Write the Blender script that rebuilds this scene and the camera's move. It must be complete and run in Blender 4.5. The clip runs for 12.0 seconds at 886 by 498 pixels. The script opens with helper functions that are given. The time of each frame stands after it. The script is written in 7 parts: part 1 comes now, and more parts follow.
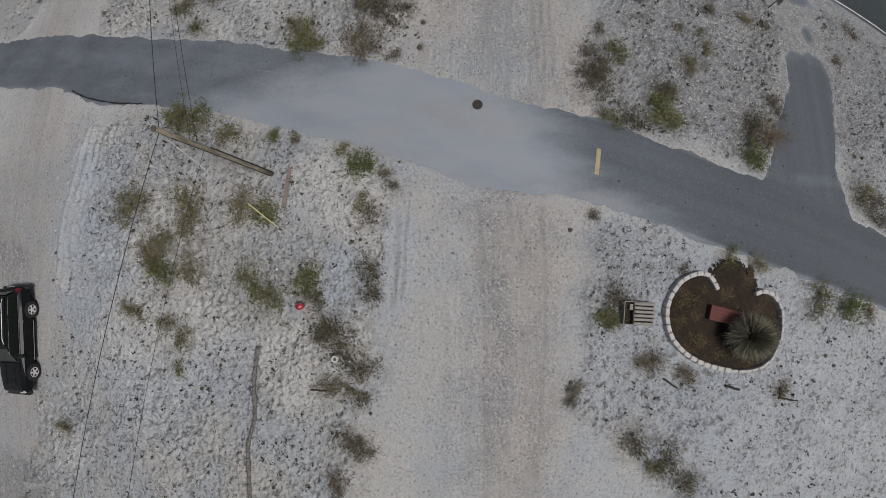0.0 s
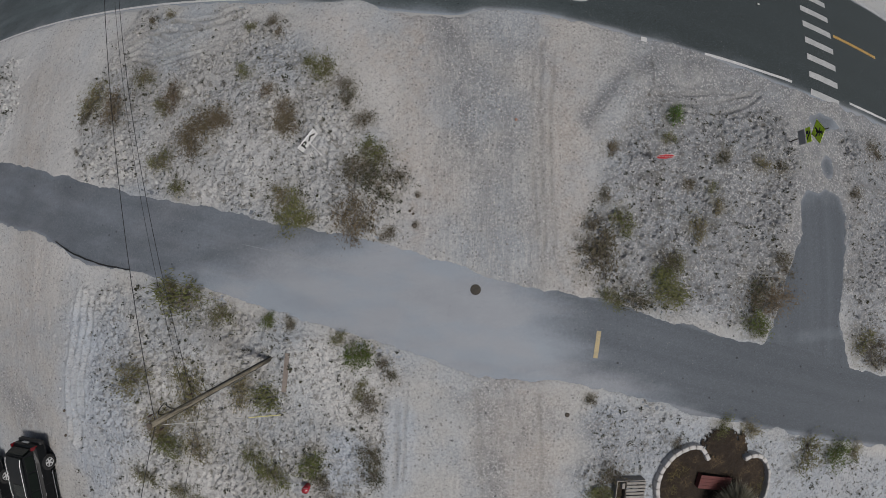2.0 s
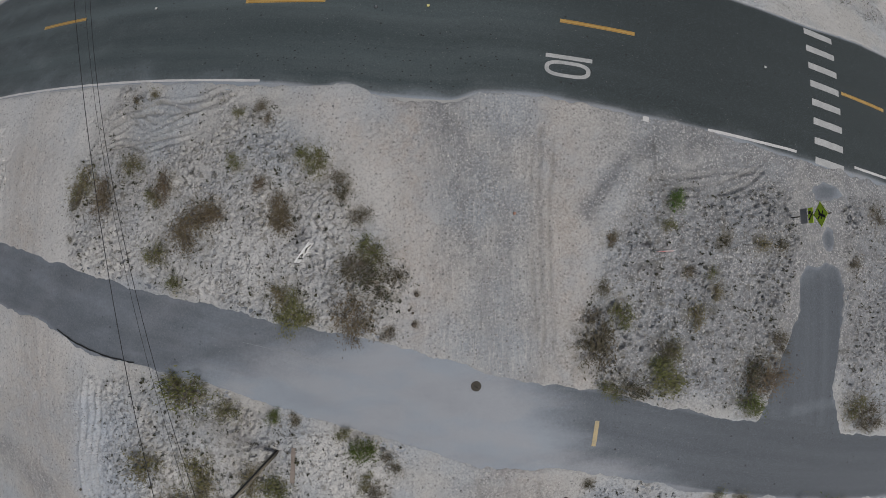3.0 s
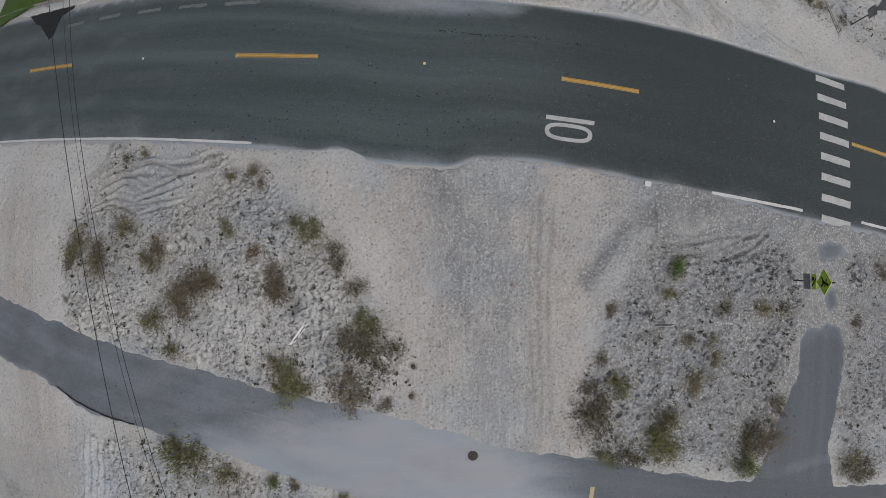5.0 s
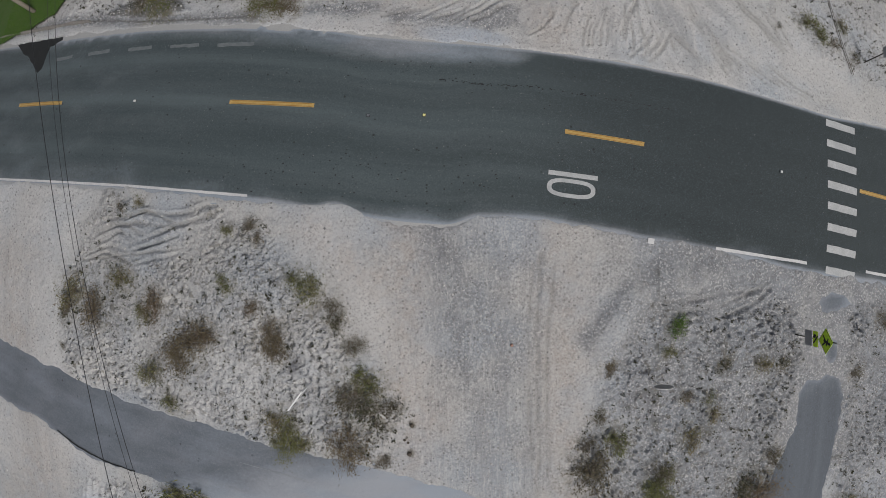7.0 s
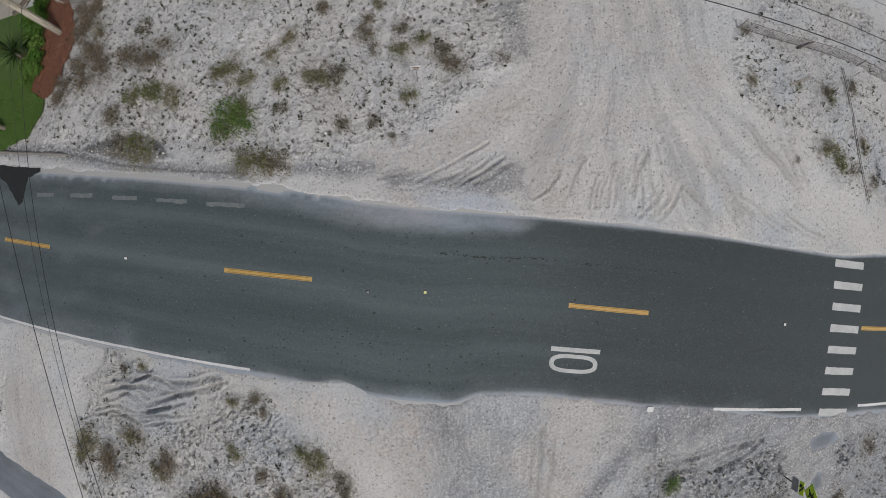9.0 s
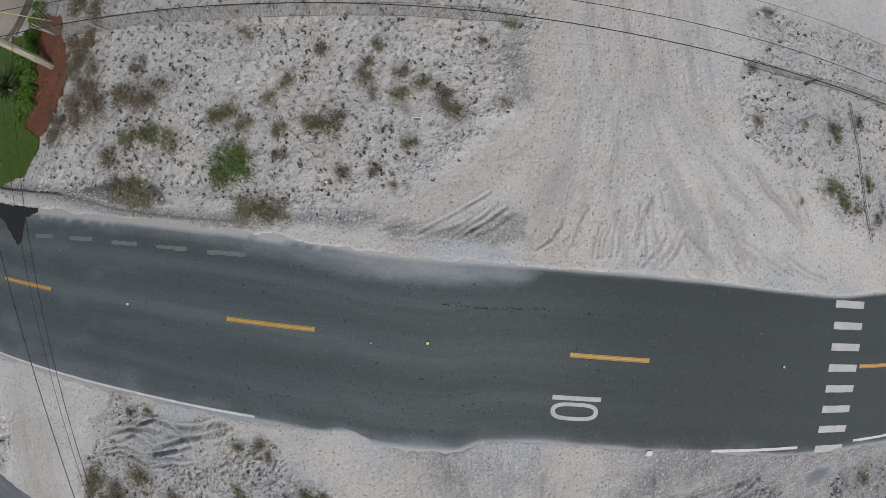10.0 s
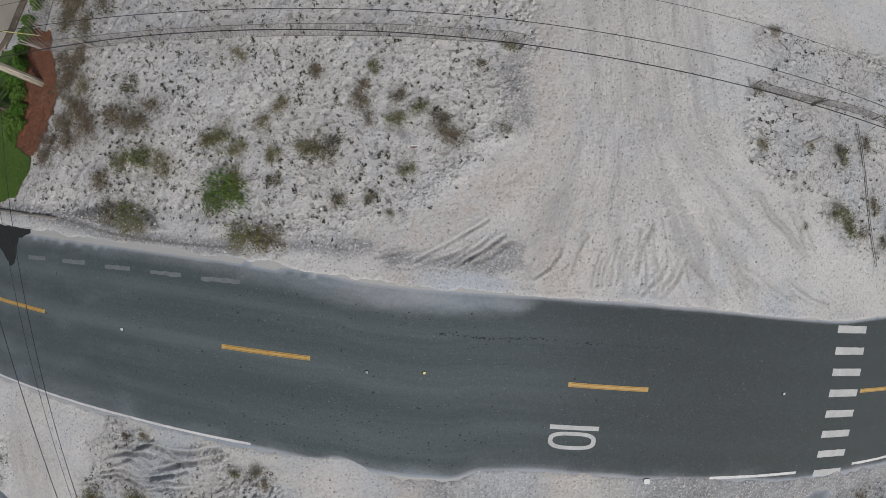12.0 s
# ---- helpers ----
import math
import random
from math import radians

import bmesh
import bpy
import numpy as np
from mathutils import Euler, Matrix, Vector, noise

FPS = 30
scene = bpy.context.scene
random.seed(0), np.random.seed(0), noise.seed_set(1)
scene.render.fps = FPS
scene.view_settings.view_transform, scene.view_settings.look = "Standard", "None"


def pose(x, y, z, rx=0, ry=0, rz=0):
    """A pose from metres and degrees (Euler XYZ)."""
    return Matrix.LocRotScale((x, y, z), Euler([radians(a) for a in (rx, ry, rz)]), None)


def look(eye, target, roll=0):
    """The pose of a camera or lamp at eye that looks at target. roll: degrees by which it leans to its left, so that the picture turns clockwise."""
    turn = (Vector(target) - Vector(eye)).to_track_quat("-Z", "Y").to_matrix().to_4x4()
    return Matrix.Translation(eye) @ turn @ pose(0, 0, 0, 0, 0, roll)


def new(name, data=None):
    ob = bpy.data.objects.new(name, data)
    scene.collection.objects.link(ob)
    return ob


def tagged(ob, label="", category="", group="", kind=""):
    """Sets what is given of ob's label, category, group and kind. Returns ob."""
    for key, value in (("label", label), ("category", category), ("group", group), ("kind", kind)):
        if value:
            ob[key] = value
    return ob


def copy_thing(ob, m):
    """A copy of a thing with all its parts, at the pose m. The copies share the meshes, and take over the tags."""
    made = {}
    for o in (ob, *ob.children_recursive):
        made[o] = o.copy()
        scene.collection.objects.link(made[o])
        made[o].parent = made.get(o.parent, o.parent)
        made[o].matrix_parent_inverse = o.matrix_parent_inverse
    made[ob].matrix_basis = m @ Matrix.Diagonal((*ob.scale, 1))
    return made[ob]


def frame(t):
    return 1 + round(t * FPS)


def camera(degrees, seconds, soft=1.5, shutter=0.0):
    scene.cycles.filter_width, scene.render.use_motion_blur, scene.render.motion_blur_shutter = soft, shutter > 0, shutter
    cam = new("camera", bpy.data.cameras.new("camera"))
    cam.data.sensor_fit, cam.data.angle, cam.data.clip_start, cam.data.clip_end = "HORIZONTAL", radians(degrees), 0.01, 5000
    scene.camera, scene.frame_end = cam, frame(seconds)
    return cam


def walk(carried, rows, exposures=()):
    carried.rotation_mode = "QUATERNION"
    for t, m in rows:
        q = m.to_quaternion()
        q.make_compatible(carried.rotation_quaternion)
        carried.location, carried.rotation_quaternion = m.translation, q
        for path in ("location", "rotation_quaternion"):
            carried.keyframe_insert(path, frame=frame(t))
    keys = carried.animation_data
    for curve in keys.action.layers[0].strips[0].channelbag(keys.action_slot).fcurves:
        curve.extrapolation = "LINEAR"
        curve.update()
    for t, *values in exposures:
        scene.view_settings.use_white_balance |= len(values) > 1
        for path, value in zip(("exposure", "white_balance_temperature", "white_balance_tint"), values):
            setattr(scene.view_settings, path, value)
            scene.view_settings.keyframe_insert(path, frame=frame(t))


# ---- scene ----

# ---- camera and its flight ----
cam = camera(96.0, 12.0, soft=0.5)
ROWS = [
    (0.0, 0.096, -15.047, 12.541, 15.23, 0.35, 0.26),
    (0.5, 0.123, -13.138, 13.049, 12.71, 0.57, 0.05),
    (1.0, 0.161, -11.224, 13.406, 11.21, 0.61, -0.03),
    (1.5, 0.170, -8.943, 13.774, 9.42, 0.60, -0.21),
    (2.0, 0.245, -6.277, 14.118, 7.11, 0.65, -0.47),
    (2.5, 0.334, -3.634, 14.395, 4.70, 0.78, -1.22),
    (3.0, 0.344, -1.636, 14.507, 2.88, 0.65, -1.72),
    (3.5, 0.389, -0.192, 14.527, 1.68, 0.67, -1.82),
    (5.5, 0.678, 1.981, 14.334, -0.28, 0.93, -1.69),
    (6.0, 0.702, 2.355, 14.282, -0.59, 0.91, -1.58),
    (6.5, 0.712, 3.149, 14.216, -1.25, 0.93, -1.46),
    (6.7, 0.715, 3.575, 14.190, -1.62, 0.92, -1.44),
    (8.3, 0.790, 9.900, 13.600, -7.10, 0.80, -1.64),
    (8.5, 0.811, 10.780, 13.461, -7.92, 0.73, -1.75),
    (9.0, 0.858, 12.722, 13.159, -9.73, 0.66, -2.25),
    (9.5, 0.837, 14.145, 12.881, -11.06, 0.55, -2.33),
    (10.0, 0.850, 15.083, 12.674, -11.96, 0.54, -2.40),
    (10.5, 0.919, 15.702, 12.506, -12.55, 0.57, -2.43),
    (11.0, 0.967, 16.084, 12.351, -13.00, 0.62, -2.46),
    (11.5, 0.991, 16.266, 12.247, -13.17, 0.62, -2.39),
    (12.0, 1.026, 16.337, 12.159, -13.19, 0.66, -2.30),
]
walk(cam, [(t, pose(x, y, z, rx, ry, rz)) for t, x, y, z, rx, ry, rz in ROWS],
     exposures=[(0.0, -0.69), (3.0, -0.70), (5.5, -0.58), (6.7, -0.53), (8.3, -0.38), (9.5, -0.31), (12.0, -0.25)])

# ---- daylight under thin cloud ----
world = bpy.data.worlds.new("overcast_sky")
scene.world = world
world.use_nodes = True
wn = world.node_tree
sky = wn.nodes.new("ShaderNodeTexSky")
sky.sky_type, sky.sun_disc = "NISHITA", False
sky.sun_elevation, sky.sun_rotation = radians(58), radians(135)
sky.air_density, sky.dust_density, sky.ozone_density = 1.0, 5.0, 1.0
wn.links.new(sky.outputs[0], wn.nodes["Background"].inputs[0])
wn.nodes["Background"].inputs[1].default_value = 0.065
sun = new("sun", bpy.data.lights.new("sun", "SUN"))
sun.data.energy, sun.data.angle, sun.data.color = 2.85, radians(14), (1.0, 0.985, 0.968)
sun.matrix_world = look((0, 0, 40), (-0.707 * 25, 0.707 * 25, 0))

# ---- helpers of this scene ----
def rise(x, y):
    """Height of the broad sandy rise; it levels out far away."""
    q = 0.008983 * x * x + 0.009787 * y * y
    return -np.where(q < 12.0, q, 12.0 + 6.0 * (1.0 - np.exp(-(np.maximum(q, 12.0) - 12.0) / 6.0)))


def gz(x, y):
    return float(rise(np.float64(x), np.float64(y)))


def stand(x, y, heading=0.0, dz=0.0, size=1.0):
    """A pose on the ground, square to the slope there, turned by heading degrees."""
    e = 0.05
    n = Vector((gz(x - e, y) - gz(x + e, y), gz(x, y - e) - gz(x, y + e), 2 * e)).normalized()
    turn = Vector((0, 0, 1)).rotation_difference(n).to_matrix().to_4x4()
    return Matrix.Translation((x, y, gz(x, y) + dz)) @ turn @ pose(0, 0, 0, 0, 0, heading) @ Matrix.Scale(size, 4)


def vnoise(x, y, size, seed):
    """Smooth value noise in -1..1 with cells of that size."""
    c, s = math.cos(1.7 * seed), math.sin(1.7 * seed)
    x, y = (c * x - s * y) / size, (s * x + c * y) / size
    i, j = np.floor(x), np.floor(y)
    u, v = x - i, y - j
    u, v = u * u * (3 - 2 * u), v * v * (3 - 2 * v)

    def h(a, b):
        s = np.sin(a * 127.1 + b * 311.7 + seed * 74.7) * 43758.5453
        return 2 * (s - np.floor(s)) - 1
    return (h(i, j) * (1 - u) + h(i + 1, j) * u) * (1 - v) + (h(i, j + 1) * (1 - u) + h(i + 1, j + 1) * u) * v


def inside(x, y, pts):
    """Signed distance to a closed outline, positive within it."""
    d = np.full(np.shape(x), 1e9)
    odd = np.zeros(np.shape(x), bool)
    for (ax, ay), (bx, by) in zip(pts, pts[1:] + pts[:1]):
        ex, ey = bx - ax, by - ay
        k = np.clip(((x - ax) * ex + (y - ay) * ey) / (ex * ex + ey * ey), 0, 1)
        d = np.minimum(d, (x - ax - k * ex) ** 2 + (y - ay - k * ey) ** 2)
        odd ^= ((ay > y) != (by > y)) & (x < ex * (y - ay) / (ey if ey else 1e-9) + ax)
    return np.where(odd, 1, -1) * np.sqrt(d)


def near_line(x, y, pts):
    """Distance to an open line of points."""
    d = np.full(np.shape(x), 1e9)
    for (ax, ay), (bx, by) in zip(pts, pts[1:]):
        ex, ey = bx - ax, by - ay
        k = np.clip(((x - ax) * ex + (y - ay) * ey) / (ex * ex + ey * ey), 0, 1)
        d = np.minimum(d, (x - ax - k * ex) ** 2 + (y - ay - k * ey) ** 2)
    return np.sqrt(d)


def window(X, Y, x0, x1, y0, y1):
    """The part of a grid, or the mask of a list of points, that lies in a box."""
    if np.ndim(X) == 2:
        i, j = np.searchsorted(Y[:, 0], (y0, y1)), np.searchsorted(X[0], (x0, x1))
        return slice(i[0], i[1]), slice(j[0], j[1])
    return (X > x0) & (X < x1) & (Y > y0) & (Y < y1)


def smooth(a, b, v):
    k = np.clip((v - a) / (b - a), 0, 1)
    return k * k * (3 - 2 * k)


def eased(pts):
    """A smooth function through a few points of an edge."""
    px, py = np.array(pts, float).T
    fx = np.arange(px[0], px[-1], 0.1)
    fy = np.interp(fx, px, py)
    pad = np.r_[fy[0] - (fy[15] - fy[0]) * np.arange(8, 0, -1) / 15, fy, fy[-1] + (fy[-1] - fy[-16]) * np.arange(1, 9) / 15]
    fy = np.convolve(pad, np.hanning(19)[1:-1] / np.hanning(19)[1:-1].sum(), "valid")
    return lambda x: np.interp(x, fx, fy)


# ---- materials ----
def nodes(name, rough=0.9, metal=0.0):
    m = bpy.data.materials.new(name)
    m.use_nodes = True
    b = m.node_tree.nodes["Principled BSDF"]
    b.inputs["Roughness"].default_value, b.inputs["Metallic"].default_value = rough, metal
    return m, m.node_tree, b


def add(nt, kind, ins=None, **props):
    n = nt.nodes.new(kind)
    for k, v in props.items():
        setattr(n, k, v)
    for k, v in (ins or {}).items():
        if isinstance(v, bpy.types.NodeSocket):
            nt.links.new(v, n.inputs[k])
        else:
            n.inputs[k].default_value = v
    return n


def coords(nt):
    return add(nt, "ShaderNodeTexCoord").outputs["Object"]


def fuzz(nt, at, scale, detail=3.0, rough=0.55):
    return add(nt, "ShaderNodeTexNoise", {"Vector": at, "Scale": scale, "Detail": detail, "Roughness": rough}).outputs["Fac"]


def step(nt, v, a, b, lo=0.0, hi=1.0):
    return add(nt, "ShaderNodeMapRange", {"Value": v, "From Min": a, "From Max": b, "To Min": lo, "To Max": hi}, interpolation_type="SMOOTHSTEP").outputs[0]


def blend(nt, f, a, b, how="MIX"):
    n = nt.nodes.new("ShaderNodeMix")
    n.data_type, n.blend_type = "RGBA", how
    for k, v in ((0, f), (6, a), (7, b)):
        if isinstance(v, bpy.types.NodeSocket):
            nt.links.new(v, n.inputs[k])
        else:
            n.inputs[k].default_value = (*v, 1) if isinstance(v, tuple) else v
    return n.outputs[2]


def sums(nt, how, a, b):
    n = nt.nodes.new("ShaderNodeMath")
    n.operation = how
    for k, v in ((0, a), (1, b)):
        if isinstance(v, bpy.types.NodeSocket):
            nt.links.new(v, n.inputs[k])
        else:
            n.inputs[k].default_value = v
    return n.outputs[0]


def attr(nt, name):
    return add(nt, "ShaderNodeAttribute", attribute_name=name).outputs["Fac"]


def bumped(nt, b, height, strength=0.4, distance=0.02):
    n = add(nt, "ShaderNodeBump", {"Height": height, "Strength": strength, "Distance": distance})
    nt.links.new(n.outputs[0], b.inputs["Normal"])


def worn(name, base, other, scale=3.0, grain=40.0, rough=0.8, metal=0.0, bump=0.2, spread=0.5):
    """A surface of two mixed tones with grain and a light relief."""
    m, nt, b = nodes(name, rough, metal)
    at = coords(nt)
    c = blend(nt, step(nt, fuzz(nt, at, scale), 0.5 - spread / 2, 0.5 + spread / 2), base, other)
    g = fuzz(nt, at, grain, 2)
    c = blend(nt, step(nt, g, 0.35, 0.65, 0.0, 0.35), c, tuple(v * 0.55 for v in base))
    nt.links.new(c, b.inputs["Base Color"])
    bumped(nt, b, g, bump, 0.01)
    return m


def leafy(name, a, b_, c_):
    """Foliage: each clump and leaf takes its own tone."""
    m, nt, b = nodes(name, 0.75)
    at = coords(nt)
    isl = add(nt, "ShaderNodeNewGeometry").outputs["Random Per Island"]
    ob = add(nt, "ShaderNodeObjectInfo").outputs["Random"]
    c = blend(nt, isl, a, b_)
    c = blend(nt, step(nt, sums(nt, "ADD", sums(nt, "MULTIPLY", ob, 0.5), fuzz(nt, at, 5.0)), 0.5, 1.0), c, c_)
    nt.links.new(c, b.inputs["Base Color"])
    b.inputs["Specular IOR Level"].default_value = 0.2
    return m


def sand_material():
    m, nt, b = nodes("pale_sand", 0.95)
    at = coords(nt)
    rough, warm, grey, lane = attr(nt, "rough"), attr(nt, "warm"), attr(nt, "gravel"), attr(nt, "lane")
    pale, scuff_shade, calm = attr(nt, "pale"), attr(nt, "scuff_shade"), attr(nt, "calm")
    big, mid, fine = fuzz(nt, at, 0.35, 4), fuzz(nt, at, 2.2, 4), fuzz(nt, at, 17.0, 3, 0.6)
    c = blend(nt, step(nt, big, 0.36, 0.62), (0.394, 0.421, 0.447), (0.458, 0.451, 0.434))
    c = blend(nt, sums(nt, "MULTIPLY", pale, step(nt, mid, 0.25, 0.6, 0.6, 1.0)), c, (0.625, 0.618, 0.605))
    c = blend(nt, sums(nt, "MULTIPLY", attr(nt, "cool"), step(nt, mid, 0.25, 0.65, 0.5, 0.95)), c, (0.425, 0.470, 0.530))
    c = blend(nt, sums(nt, "MULTIPLY", warm, step(nt, mid, 0.3, 0.7, 0.35, 0.85)), c, (0.430, 0.385, 0.345))
    c = blend(nt, sums(nt, "MULTIPLY", grey, step(nt, mid, 0.3, 0.65, 0.55, 1.0)), c, (0.190, 0.200, 0.213))
    c = blend(nt, sums(nt, "MULTIPLY", rough, step(nt, mid, 0.5, 0.7, 0.0, 0.3)), c, (0.320, 0.317, 0.305))
    # coarse trodden grain, strongest on the gravelled ground
    crumb = fuzz(nt, at, 6.5, 2, 0.55)
    grit = fuzz(nt, at, 11.0, 2, 0.6)
    much = sums(nt, "ADD", 0.40, sums(nt, "MULTIPLY", grey, 0.3))
    much = sums(nt, "MULTIPLY", much, step(nt, fuzz(nt, at, 1.1, 3), 0.35, 0.65, 0.6, 1.15))
    c = blend(nt, sums(nt, "MULTIPLY", much, step(nt, grit, 0.52, 0.64)), c, (0.205, 0.202, 0.200))
    c = blend(nt, sums(nt, "MULTIPLY", much, step(nt, grit, 0.47, 0.36)), c, (0.560, 0.553, 0.540))
    # long streaks left by wheels
    along = add(nt, "ShaderNodeSeparateXYZ", {"Vector": at}).outputs[1]
    across = sums(nt, "ADD", attr(nt, "track"), sums(nt, "MULTIPLY", fuzz(nt, at, 0.5, 3), 0.5))
    lines = add(nt, "ShaderNodeCombineXYZ", {"X": sums(nt, "MULTIPLY", across, 2.4), "Y": sums(nt, "MULTIPLY", along, 0.17)}).outputs[0]
    thread = fuzz(nt, lines, 3.2, 5, 0.65)
    c = blend(nt, sums(nt, "MULTIPLY", lane, step(nt, fuzz(nt, lines, 0.7, 5, 0.6), 0.44, 0.66, 0.0, 0.5)), c, (0.275, 0.278, 0.283))
    c = blend(nt, sums(nt, "MULTIPLY", lane, step(nt, thread, 0.54, 0.66, 0.0, 0.5)), c, (0.560, 0.545, 0.525))
    # tyre marks darkened: pressed soil, and rut shade put into the colour
    c = blend(nt, sums(nt, "MULTIPLY", scuff_shade, step(nt, crumb, 0.3, 0.6, 0.85, 0.55)), c, (0.235, 0.225, 0.205))
    # small stones
    cell = add(nt, "ShaderNodeTexVoronoi", {"Vector": at, "Scale": 6.0, "Randomness": 1.0})
    tint = add(nt, "ShaderNodeSeparateColor", {"Color": cell.outputs["Color"]}).outputs[0]
    pebble = sums(nt, "MULTIPLY", step(nt, cell.outputs["Distance"], 0.32, 0.18), step(nt, tint, 0.66, 0.8))
    c = blend(nt, sums(nt, "MULTIPLY", pebble, 0.6), c, (0.140, 0.135, 0.128))
    c = blend(nt, step(nt, fine, 0.50, 0.68, 0.0, 0.22), c, (0.260, 0.260, 0.257))
    c = blend(nt, sums(nt, "MULTIPLY", step(nt, grey, 0.90, 1.0), step(nt, crumb, 0.35, 0.6, 0.6, 0.95)), c, (0.13, 0.13, 0.122))
    # litter caught in the rough ground
    lit = fuzz(nt, at, 4.2, 3, 0.6)
    c = blend(nt, sums(nt, "MULTIPLY", rough, step(nt, lit, 0.57, 0.63, 0.0, 0.55)), c, (0.125, 0.116, 0.092))
    c = blend(nt, sums(nt, "MULTIPLY", attr(nt, "litter"), step(nt, fuzz(nt, at, 2.6, 5, 0.7), 0.40, 0.60)), c, (0.165, 0.148, 0.104))
    nt.links.new(c, b.inputs["Base Color"])
    h = sums(nt, "ADD", sums(nt, "MULTIPLY", fine, 0.10), sums(nt, "MULTIPLY", fuzz(nt, at, 4.2, 3, 0.5), sums(nt, "MULTIPLY", sums(nt, "ADD", sums(nt, "MULTIPLY", rough, 0.9), 0.35), sums(nt, "SUBTRACT", 1.0, sums(nt, "MULTIPLY", calm, 0.5)))))
    h = sums(nt, "ADD", h, sums(nt, "MULTIPLY", crumb, sums(nt, "ADD", 0.26, sums(nt, "MULTIPLY", grey, 0.35))))
    h = sums(nt, "ADD", h, sums(nt, "MULTIPLY", sums(nt, "MULTIPLY", step(nt, thread, 0.35, 0.65), lane), 0.14))
    # small pits and crumbs pressed into the rough sand
    bent = add(nt, "ShaderNodeVectorMath", {0: at, 1: add(nt, "ShaderNodeVectorMath", {0: add(nt, "ShaderNodeTexNoise", {"Vector": at, "Scale": 4.0}).outputs["Color"], 1: (0.12, 0.12, 0.0)}, operation="MULTIPLY").outputs[0]}, operation="ADD").outputs[0]
    for size, deep in ((4.8, 0.42), (9.0, 0.40)):
        v = add(nt, "ShaderNodeTexVoronoi", {"Vector": bent, "Scale": size})
        odd = add(nt, "ShaderNodeSeparateColor", {"Color": v.outputs["Color"]}).outputs[1]
        pit = sums(nt, "MULTIPLY", step(nt, v.outputs["Distance"], 0.12, 0.55), step(nt, odd, 0.25, 0.9, 0.3, 1.0))
        h = sums(nt, "ADD", h, sums(nt, "MULTIPLY", sums(nt, "MULTIPLY", pit, sums(nt, "MULTIPLY", sums(nt, "ADD", 0.12, rough), sums(nt, "MULTIPLY", step(nt, fuzz(nt, at, 0.9, 3), 0.36, 0.62, 0.25, 1.15), sums(nt, "SUBTRACT", 1.0, sums(nt, "MULTIPLY", calm, 0.6))))), deep))
    bumped(nt, b, h, 1.0, 0.095)
    return m


